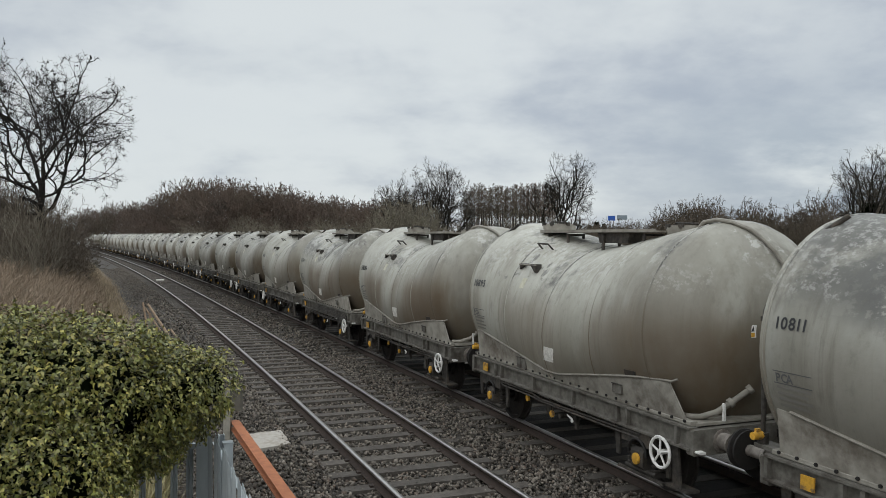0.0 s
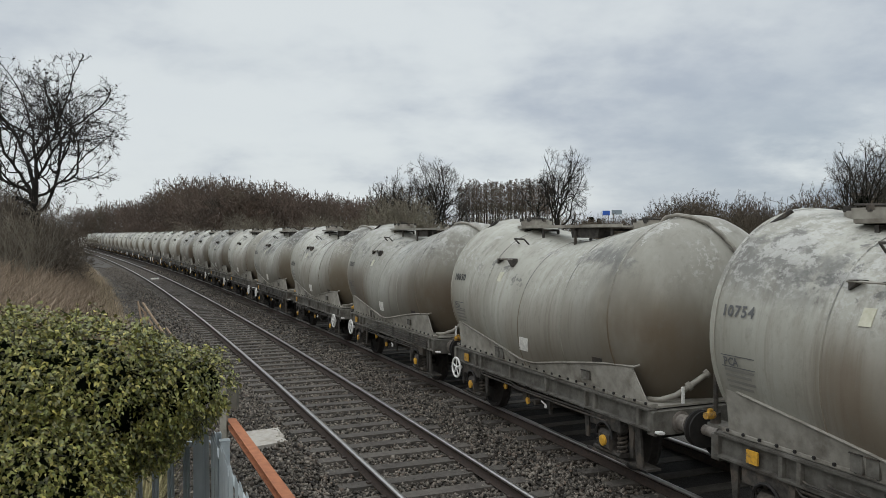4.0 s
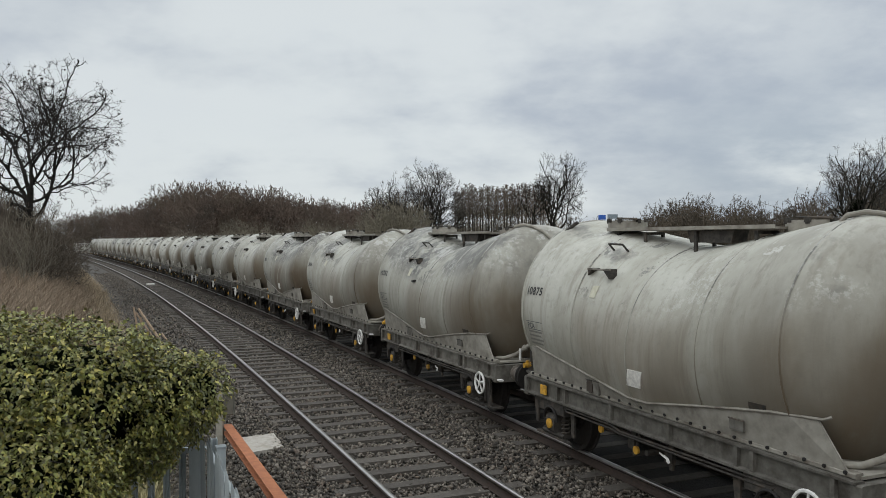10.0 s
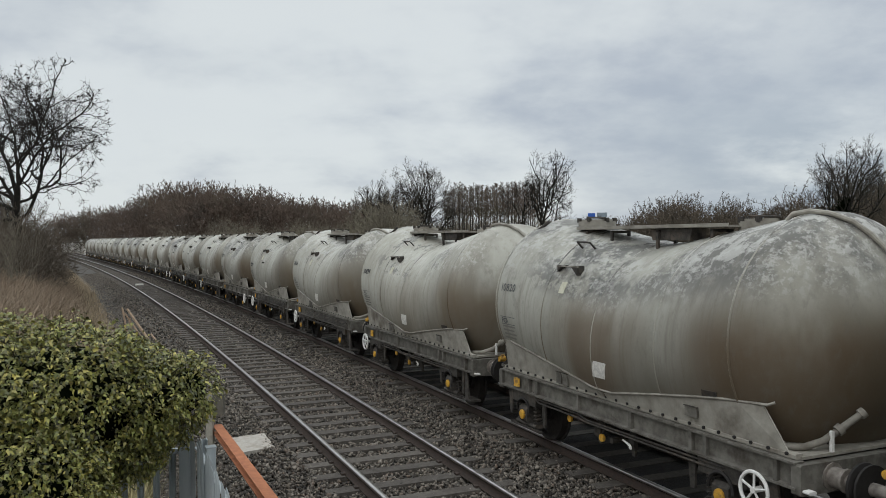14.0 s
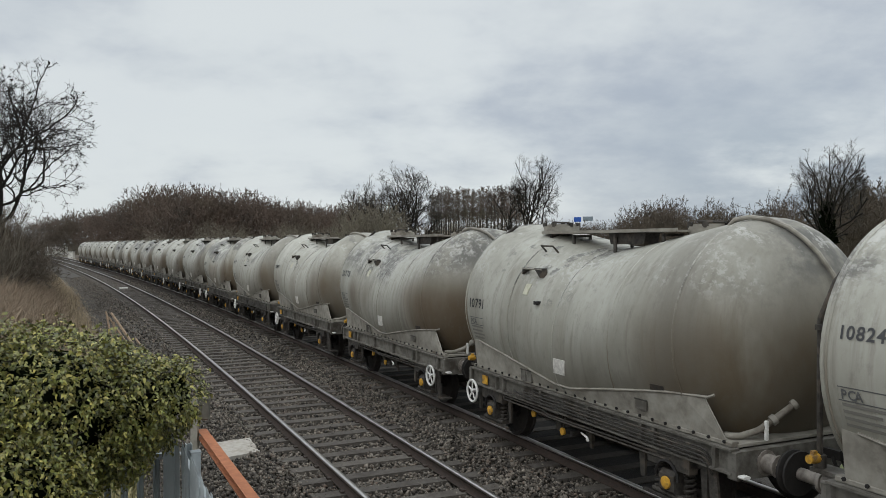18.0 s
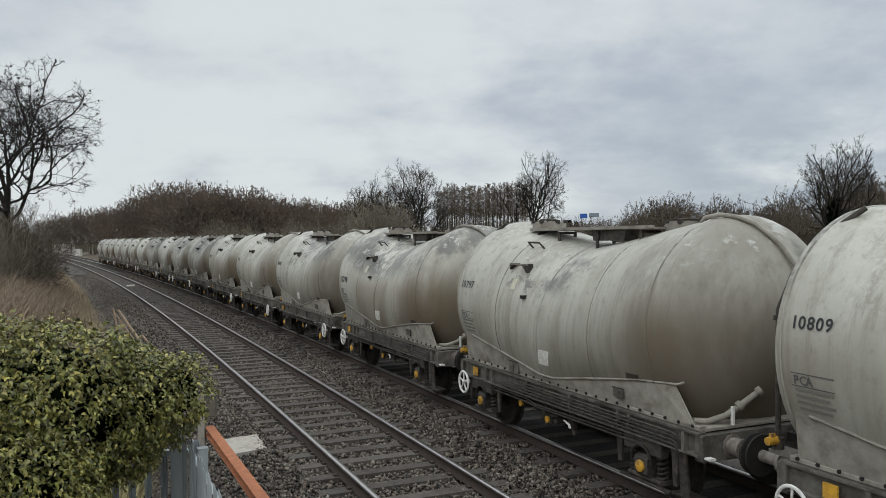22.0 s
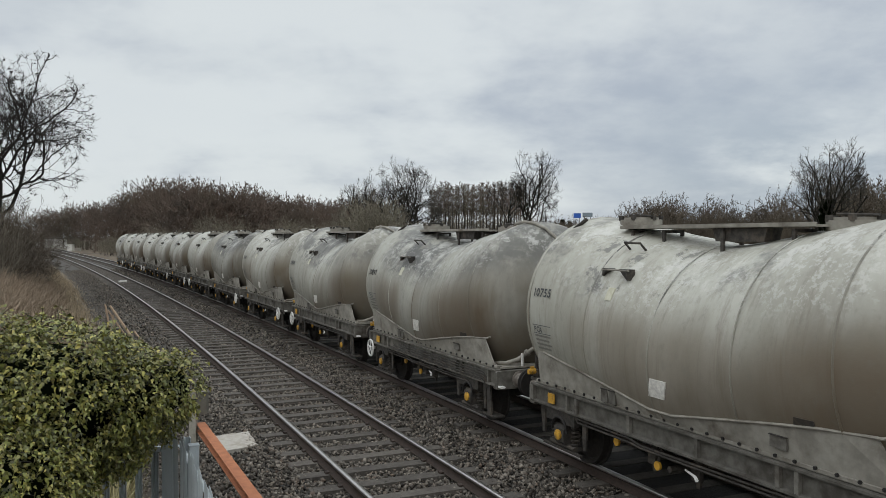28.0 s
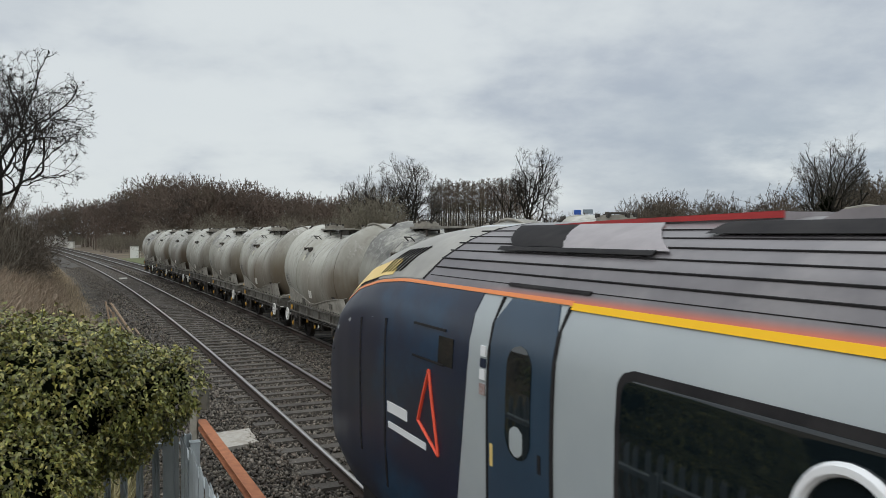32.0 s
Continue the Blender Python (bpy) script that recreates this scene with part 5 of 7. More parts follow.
    tree("leaning_tree", x, y, "slender bare tree leaning beside the lone tree", 37, 11.1, 2.3, bark=M["bark_dark"], twig=M["bark_dark"], fork=0.5, limbs=7, trunk_r=0.16, tip_r=0.011, gap=0.34, seg=0.32, wander=0.17, sprays=4, spray_len=0.45, lean=-0.42, skew=-3.0, least=0.6, low=0.5)
    # hedgerow trees to the right
    spots, hs = [], []
    for lo, hi, el, n in ((12.9, 17.4, 3.25, 36), (17.9, 20.6, 3.0, 22), (20.9, 24.4, 3.6, 18), (26.2, 32, 4.4, 30), (7.6, 12.8, 1.6, 40), (12.6, 33.0, 1.95, 110), (-2.0, 8.0, 0.9, 20)):
        for _ in range(n):
            az, d = rng.uniform(lo, hi), rng.uniform(105, 140)
            edge = 1 - 0.42 * abs(2 * (az - lo) / (hi - lo) - 1) ** 2.2 if hi - lo < 5 else 1.0
            spots.append(polar(az, d)); hs.append((3.8 + d * math.tan(radians(el))) * rng.uniform(0.8, 1.0) * edge)
    wood("hedgerow", "bare brown hedgerow trees across the field", 94, spots, hs, M["twig"], M["twig"], kinds=6, growth=forked, rx=0.40, fork=0.14, limbs=14, trunk_r=0.011, tip_r=0.0027,
         gap=0.080, seg=0.06, least=0.16, up=0.04, wander=0.13, low=0.2, tilt=(4, 76), sprays=7, spray_len=0.038)
    x, y = polar(25.9, 92)
    tree("ivy_clad_tree", x, y, "large bare tree with an ivy-clad trunk", 35, 13.7, 3.9, bark=M["bark_dark"], twig=M["bark"], fork=0.30, limbs=13, trunk_r=0.27, tip_r=0.011, gap=0.46, seg=0.34, up=0.06, wander=0.12, least=0.8, low=0.5, tilt=(4, 76), sprays=8, spray_len=0.45)
    vs, fs = [], []
    r2 = random.Random(8)
    for _ in range(900):
        zz = r2.uniform(0.3, 7.0)
        rad = r2.uniform(0.2, 1.0) * (1.0 - 0.06 * zz)
        a = r2.uniform(0, 6.28)
        c = np.array([x + rad * math.cos(a), y + rad * math.sin(a), zz])
        p, q = np.random.randn(3) * 0.16, np.random.randn(3) * 0.16
        n = len(vs)
        vs += [c - p, c + q, c + p, c - q]
        fs.append((n, n + 1, n + 2, n + 3))
    tagged(new("trunk_ivy", raw_mesh("trunk_ivy", vs, fs, M["ivy_dark"])), "dark ivy clinging round a tree trunk", "ivy", kind="stuff")
    # two dark conifers by the far road signs
    for k, (az, d, h) in enumerate(((8.6, 230, 8.6), (9.1, 235, 8.0), (8.1, 228, 7.4))):
        x, y = polar(az, d)
        cv, cf = [], []
        for _ in range(500):
            zz = r2.random() ** 0.7
            rad = (1 - zz) * 2.4 * r2.uniform(0.4, 1)
            a = r2.uniform(0, 6.28)
            c = np.array([rad * math.cos(a), rad * math.sin(a), 0.6 + zz * (h - 0.8)])
            p, q = np.random.randn(3) * 0.35, np.random.randn(3) * 0.35
            n = len(cv)
            cv += [c - p, c + q, c + p, c - q]
            cf.append((n, n + 1, n + 2, n + 3))
        ob = thing("conifer", pose(x, y, -0.55), "small dark conifer far across the fields", "tree")
        part("trunk", MB().tube([(0, 0, 0), (0, 0, h * 0.9)], [0.2, 0.04], 6), M["bark"], ob)
        part("crown", raw_mesh("crown", cv, cf, M["ivy_dark"]), None, ob)


build_trees()


# ---------------------------------------------------------------- lineside growth
def blades(name, spots, rng, height, width, material, lean=0.5, kink=True):
    """Thin bent stems or blades: two joined flat pieces each."""
    n = len(spots)
    p = np.array(spots, dtype=float)
    rs = np.random.RandomState(rng)
    a = rs.uniform(0, 2 * math.pi, n)
    h = rs.uniform(height[0], height[1], n)
    l = rs.uniform(0.1, 1.0, n) * lean * h
    d = np.stack([np.cos(a), np.sin(a), 0 * a], -1)
    b = rs.uniform(0, 2 * math.pi, n)
    s = np.stack([np.cos(b), np.sin(b), 0 * b], -1) * (width * rs.uniform(0.6, 1.3, n))[:, None]
    mid = p + d * (l * 0.35)[:, None] + np.array([0, 0, 1.0]) * (h * 0.6)[:, None]
    drop = rs.uniform(0.65, 1.0, n) if kink else np.ones(n)
    tip = p + d * l[:, None] + np.array([0, 0, 1.0]) * (h * drop)[:, None]
    vs = np.stack([p - s, p + s, mid + s * 0.8, mid - s * 0.8, tip], 1).reshape(-1, 3)
    k = (np.arange(n) * 5)[:, None]
    fs = np.concatenate([k + [[0, 1, 2]], k + [[0, 2, 3]], k + [[3, 2, 4]]], 0)
    return raw_mesh(name, vs, fs, material)


def bank_height(off):
    """The cess falls from the ballast and the verge rises away from the line."""
    return float(np.interp(-off, [3.1, 3.7, 4.4, 5.2, 6.2, 7.6, 10.0, 40.0], [-0.42, -0.39, -0.18, 0.28, 0.8, 1.3, 1.7, 2.0]))


def build_lineside():
    # the verge, a sheet beside the near track
    prof = [(-40.0, bank_height(-40)), (-14.0, bank_height(-14)), (-10.0, bank_height(-10)), (-7.6, bank_height(-7.6)), (-6.2, bank_height(-6.2)), (-5.2, bank_height(-5.2)), (-4.4, bank_height(-4.4)), (-3.7, bank_height(-3.7)), (-3.1, -0.50)]
    v, f = sweep(prof, 9.5, 300, 2.5, False)
    v = np.array(v)
    v[:, 2] += np.array([0.10 * noise.noise((p[0] * 0.4, p[1] * 0.4, 2.0)) - 0.02 for p in v])
    tagged(new("verge_ground", raw_mesh("verge_ground", v, f, M["earth"], True)), "rough brown verge sloping down to the track", "ground", kind="structure")
    v, f = sweep([(SPACING + 3.0, -0.50), (SPACING + 12, -0.32), (SPACING + 60, -0.2), (SPACING + 95, -0.2)], -110, 130, 5.0, False)
    tagged(new("field", raw_mesh("field", v, f, M["field"], True)), "green pasture field beyond the railway", "field", kind="structure")
    rng = random.Random(3)

    def spot(s, off):
        x, y, _, _ = on_line(s, off)
        return float(x), float(y), bank_height(off) - 0.03

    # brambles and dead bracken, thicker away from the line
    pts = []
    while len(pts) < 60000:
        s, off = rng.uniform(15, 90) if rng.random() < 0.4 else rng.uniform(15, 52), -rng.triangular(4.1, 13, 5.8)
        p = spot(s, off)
        # cut away on far bearings to fit the camera's view of the shelter
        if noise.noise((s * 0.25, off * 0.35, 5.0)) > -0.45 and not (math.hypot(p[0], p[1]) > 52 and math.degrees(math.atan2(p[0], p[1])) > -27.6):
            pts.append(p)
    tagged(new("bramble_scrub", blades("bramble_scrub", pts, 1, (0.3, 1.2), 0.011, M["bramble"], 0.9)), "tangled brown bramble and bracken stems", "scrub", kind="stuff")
    pts = []
    while len(pts) < 46000:
        s, off = 14 + 96 * rng.random() ** 1.3, -rng.triangular(3.35, 8.5, 4.2)
        if noise.noise((s * 0.22, off * 0.5, 9.0)) > -0.3:
            pts.append(spot(s, off))
    tagged(new("dead_grass", blades("dead_grass", pts, 2, (0.10, 0.55), 0.009, M["dry_grass"], 0.55, False)), "tall straw-coloured dead grass on the verge", "grass", kind="stuff")
    # grass behind the palisade
    pts = []
    for _ in range(20000):
        y = rng.uniform(7.7, 14.5)
        pts.append((rng.uniform(-7.2, -3.35) - 0.30 * (y - 7.7), y, -0.55))
    tagged(new("fence_grass", blades("fence_grass", pts, 4, (0.6, 1.35), 0.011, M["straw"], 0.5, False)), "long straw-coloured grass behind the fence", "grass", kind="stuff")
    v, f = sweep([(-4.6, -0.34), (-4.1, -0.35), (-3.7, -0.37), (-3.3, -0.37), (-2.9, -0.36)], 14, 130, 2.5, False)
    v = np.array(v)
    v[:, 2] += np.array([0.05 * noise.noise((p[0] * 0.7, p[1] * 0.7, 6.0)) for p in v])
    tagged(new("cess_path", raw_mesh("cess_path", v, f, M["cess"], True)), "trodden brown cess path beside the ballast", "ground", kind="structure")
    # low weeds in the cess
    pts = []
    for _ in range(15000):
        s, off = 15 + 60 * rng.random() ** 1.4, -rng.triangular(2.9, 4.8, 3.9)
        x, y, _, _ = on_line(s, off)
        pts.append((float(x), float(y), -0.38))
    tagged(new("cess_weeds", blades("cess_weeds", pts, 6, (0.05, 0.22), 0.008, M["dry_grass"], 0.9)), "low dead weeds along the cess", "weeds", kind="stuff")


build_lineside()


# ---------------------------------------------------------------- ballast stones
def build_stones():
    rs = np.random.RandomState(11)
    cube = np.array([(1, 0, 0), (-1, 0, 0), (0, 1, 0), (0, -1, 0), (0, 0, 1), (0, 0, -1)], dtype=float) + np.array([(0, .35, .3), (0, -.3, .3), (.3, 0, -.3), (-.35, 0, -.3), (.25, .25, 0), (-.25, .25, 0)])
    faces = np.array([(0, 2, 4), (2, 1, 4), (1, 3, 4), (3, 0, 4), (2, 0, 5), (1, 2, 5), (3, 1, 5), (0, 3, 5)])

    def scatter(name, n, s0, s1, o0, o1, size, zfun, label, dense=1.0):
        u = rs.uniform(0, 1, n) ** dense
        s, off = s0 + (s1 - s0) * u, rs.uniform(o0, o1, n)
        x, y, _, _ = on_line(s, off)
        z = zfun(off)
        c = np.stack([x, y, z], -1)
        r = size * rs.uniform(0.55, 1.25, n)
        q = rs.randn(n, 4)
        q /= np.linalg.norm(q, axis=1, keepdims=True)
        w, a, b, d = q.T
        rot = np.stack([np.stack([1 - 2 * (b * b + d * d), 2 * (a * b - d * w), 2 * (a * d + b * w)], -1),
                        np.stack([2 * (a * b + d * w), 1 - 2 * (a * a + d * d), 2 * (b * d - a * w)], -1),
                        np.stack([2 * (a * d - b * w), 2 * (b * d + a * w), 1 - 2 * (a * a + b * b)], -1)], 1)
        shape = cube[None] * rs.uniform(0.65, 1.25, (n, 6, 3)) * rs.uniform(0.6, 1.15, (n, 1, 3))
        v = np.einsum("nij,nkj->nki", rot, shape) * r[:, None, None] + c[:, None]
        f = (np.arange(n) * 6)[:, None, None] + faces[None]
        tagged(new(name, raw_mesh(name, v.reshape(-1, 3), f.reshape(-1, 3), M["stones"])), label, "ballast", kind="stuff")

    # between the sleepers the stones lie level with their tops; on the shoulder they fall away
    def level(off):
        z = np.interp(off, [-3.6, -3.2, -2.0, -1.4, -1.05, 1.05, 1.4, 3.4 - 1.35, 3.4 + 1.4, 5.6, 6.4], [-0.55, -0.345, -0.235, -0.160, -0.195, -0.195, -0.160, -0.19, -0.185, -0.40, -0.58])
        return z + rs.uniform(-0.025, 0.012, len(off))

    scatter("near_ballast_stones", 56000, 5.0, 24, -3.5, 2.72, 0.038, level, "loose grey-brown ballast stones", 1.25)
    scatter("far_ballast_stones", 30000, 24, 92, -3.4, 2.6, 0.046, level, "loose grey-brown ballast stones farther along", 1.2)
    scatter("cess_stones", 4500, 7.0, 70, -5.8, -3.2, 0.036, lambda o: np.interp(o, [-5.6, -3.2], [-0.56, -0.38]) + rs.uniform(-0.02, 0.02, len(o)), "scattered stones along the cess", 1.2)


build_stones()


# ---------------------------------------------------------------- palisade fence
def pale_mesh(height):
    """A W-section pale with a three-pointed top."""
    mb = MB()
    w = 0.034
    sec = [(-w, 0.0), (-0.017, 0.016), (0.0, 0.002), (0.017, 0.016), (w, 0.0)]
    back = [(x, y - 0.004) for x, y in sec]
    top = [height - 0.055, height, height - 0.045, height, height - 0.055]
    vs, fs = [], []
    for (x, y), t in zip(sec, top):
        vs += [(x, y, 0), (x * (0.98 if t < height else 1), y, t)]
    n = len(vs)
    for (x, y), t in zip(back, top):
        vs += [(x, y, 0), (x, y, t)]
    for i in range(4):
        fs += [(2 * i, 2 * i + 2, 2 * i + 3, 2 * i + 1), (n + 2 * i, n + 2 * i + 1, n + 2 * i + 3, n + 2 * i + 2)]
        fs += [(2 * i + 1, 2 * i + 3, n + 2 * i + 3, n + 2 * i + 1)]
    fs += [(0, 1, n + 1, n), (8, n + 8, n + 9, 9)]
    mb.add(vs, fs)
    return mb.mesh("pale", M["galv"])


def palisade(p0, p1, label, skip=()):
    a, b = Vector(p0), Vector(p1)
    d = b - a
    length = d.length
    ang = math.degrees(math.atan2(d.y, d.x))
    base, top = -0.42, 1.45
    ob = thing("palisade_fence", pose(a.x, a.y, base, 0, 0, ang), label, "fence", "palisade fence runs")
    pm = pale_mesh(top - base)
    n = int(length / 0.155)
    for i in range(n + 1):
        part("pale", pm, None, ob, m=pose(i * 0.155, -0.03, random.uniform(-0.01, 0.01), random.uniform(-0.6, 0.6), 0, 180))
    for z in (0.32, 1.68):
        part("fence_rail", MB().box((length / 2, 0.02, z), (length, 0.045, 0.006)).box((length / 2, 0.04, z - 0.022), (length, 0.006, 0.045)), M["galv"], ob, smooth=False)
    posts = [x for x in np.arange(0, length + 0.1, 2.75)]
    for x in posts:
        part("fence_post", MB().box((x, 0.06, 0.86), (0.10, 0.006, 1.78)).box((x, 0.11, 0.86), (0.10, 0.006, 1.78)).box((x, 0.085, 0.86), (0.006, 0.05, 1.78)), M["galv"], ob, smooth=False)
    return ob


def build_fences():
    palisade((-2.60, 7.52), (-6.9, 7.35), "grey galvanised palisade fence half hidden by ivy")
    palisade((-2.54, 7.55), (-0.30, 2.9), "grey galvanised palisade fence beside the track")
    # flat-topped end post where a panel of the run begins
    ob = thing("fence_bay_post", pose(-2.17, 6.86, -0.42, 0, 0, -65), "square galvanised fence post standing among the pales", "fence post")
    part("tube", MB().box((0, 0, 0.93), (0.08, 0.08, 1.86), bevel=0.01), M["galv"], ob, smooth=False)
    part("cap", MB().box((0, 0, 1.865), (0.09, 0.09, 0.012)), M["galv"], ob, smooth=False)


build_fences()


# ---------------------------------------------------------------- ivy
def ivy_leaf():
    """A small pointed three-lobed leaf, folded along its midrib."""
    vs = [(0, -0.45, 0.0), (0, 0.95, -0.30), (0, 0.1, 0.06)]
    right = [(0.20, -0.55, -0.04), (0.46, -0.22, -0.14), (0.24, 0.10, -0.03), (0.17, 0.42, -0.12)]
    vs += right + [(-x, y, z) for x, y, z in right]
    fs = [(0, 3, 4, 2), (2, 4, 5), (2, 5, 6, 1), (0, 2, 8, 7), (2, 9, 8), (2, 1, 10, 9)]
    return np.array(vs), fs


def build_ivy():
    rs = np.random.RandomState(4)
    lv, lf = ivy_leaf()
    # lobes of the mass: centre and half sizes
    lobes = [((-3.55, 6.25, 1.75), (0.95, 0.80, 0.78)), ((-2.95, 6.45, 1.78), (0.70, 0.70, 0.68)), ((-2.52, 6.80, 1.78), (0.46, 0.50, 0.42)),
             ((-2.17, 7.00, 1.80), (0.27, 0.34, 0.27)), ((-3.08, 5.95, 1.22), (0.66, 0.62, 0.70)), ((-4.3, 6.4, 1.65), (0.9, 0.8, 0.85)), ((-2.86, 5.65, 0.62), (0.58, 0.5, 0.62)),
             ((-3.9, 5.6, 0.9), (0.9, 0.7, 0.9)), ((-2.40, 7.1, 1.62), (0.36, 0.3, 0.30)), ((-2.60, 6.75, 1.45), (0.36, 0.34, 0.32))]
    lobes = [((c[0] - 0.24, c[1] - 0.12, c[2] + 0.14), r) for c, r in lobes]
    singles, vines = [], []

    def inside(p, shrink):
        return any(sum(((p[k] - c[k]) / (r[k] * shrink)) ** 2 for k in range(3)) < 1 for c, r in lobes)

    # sprigs that start on the mass and droop, with leaves along them
    for c, r in lobes:
        for _ in range(int(4600 * (r[0] * r[2]) / 0.5)):
            d = rs.randn(3)
            d /= np.linalg.norm(d)
            if d[1] > 0.6:
                continue
            q = np.array(c) + d * np.array(r)
            swell = 0.16 * noise.noise(tuple(q * 1.9)) + 0.13 * noise.noise(tuple(q * 5.0 + 7.0))
            deep = rs.uniform(0, 1) < 0.35
            p = np.array(c) + d * np.array(r) * (1.0 + swell - (rs.uniform(0.12, 0.32) if deep else rs.uniform(0.02, 0.13)))
            if inside(p, 0.84 if not deep else 0.72):
                continue
            # hollows stay open to the shade-coloured core inside
            if not deep and noise.noise(tuple(q * 3.6 + 13.0)) + 0.5 * noise.noise(tuple(q * 9.0)) < -0.50:
                continue
            go = d * 0.8 + rs.randn(3) * 0.55 + np.array([0, -0.1, 0.15])
            go /= np.linalg.norm(go)
            start = p.copy()
            hue = rs.randn()
            for k in range(rs.randint(4, 8)):
                p = p + go * rs.uniform(0.016, 0.030)
                go = go + np.array([0, 0, -0.30]) + rs.randn(3) * 0.12
                go /= np.linalg.norm(go)
                up = d * 0.55 + np.array([0, -0.15, 0.45]) + rs.randn(3) * 0.62
                up /= np.linalg.norm(up)
                tip = go * 0.6 + np.array([rs.randn() * 0.7, rs.randn() * 0.7, -0.55])
                tip -= up * (tip @ up)
                tip /= np.linalg.norm(tip) + 1e-9
                sd = np.cross(tip, up)
                m = np.stack([sd, tip, up], 1) * rs.uniform(0.015, 0.036)
                singles.append((p + sd * rs.uniform(-0.02, 0.02), m))
            if rs.uniform() < 0.25:
                vines.append((start, p))
    rs.shuffle(singles)
    ob = thing("ivy_bush", pose(-3.2, 6.5, -0.4), "dense glossy green ivy smothering the fence", "ivy")
    base = np.array([-3.2, 6.5, -0.4])
    tris = [t for f in lf for t in ([f] if len(f) == 3 else [(f[0], f[1], f[2]), (f[0], f[2], f[3])])]
    tris = np.array(tris)
    near = sorted(singles, key=lambda q: q[0][1] - 0.3 * q[0][2])[:220]
    lm = raw_mesh("leaf", lv, tris, M["ivy"], False)
    keep = {id(q) for q in near}
    for p, m in near:
        mm = Matrix(m.tolist()).to_4x4()
        mm.translation = Vector(p - base)
        part("leaf", lm, None, ob, m=mm)
    rest = [q for q in singles if id(q) not in keep]
    lean = np.array([(0, -0.5, 0.0), (0.44, -0.25, -0.12), (0.24, 0.35, -0.08), (0, 0.95, -0.28), (-0.24, 0.35, -0.08), (-0.44, -0.25, -0.12)])
    halves = np.array([(0, 1, 2), (0, 2, 3), (0, 3, 4), (0, 4, 5)])
    v = np.concatenate([lean @ m.T + p - base for p, m in rest])
    f = (np.arange(len(rest)) * len(lean))[:, None, None] + halves[None]
    fo = part("foliage", raw_mesh("foliage", v, f.reshape(-1, 3), M["ivy"], False), None, ob)
    tagged(fo, kind="stuff")
    # tangled stems within, then near-black shells that paint the inner shade
    segs = [(p - base, q - base, 0.004, 0.002) for p, q in vines]
    tagged(part("stem_tangle", segments_mesh("stem_tangle", segs, 4, M["bark"]), None, ob), kind="stuff")
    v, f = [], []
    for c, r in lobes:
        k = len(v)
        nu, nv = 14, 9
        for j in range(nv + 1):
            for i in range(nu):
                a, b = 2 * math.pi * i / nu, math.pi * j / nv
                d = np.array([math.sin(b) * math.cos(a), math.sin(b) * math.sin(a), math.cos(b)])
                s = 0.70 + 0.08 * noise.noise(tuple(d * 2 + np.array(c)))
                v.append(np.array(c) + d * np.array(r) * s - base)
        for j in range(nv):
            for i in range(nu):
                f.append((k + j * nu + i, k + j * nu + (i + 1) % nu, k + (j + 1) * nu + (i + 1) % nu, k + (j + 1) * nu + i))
    part("inner_growth", raw_mesh("inner_growth", v, f, M["ivy_dark"]), None, ob, "near-black shells painted as the shade inside the ivy")


build_ivy()


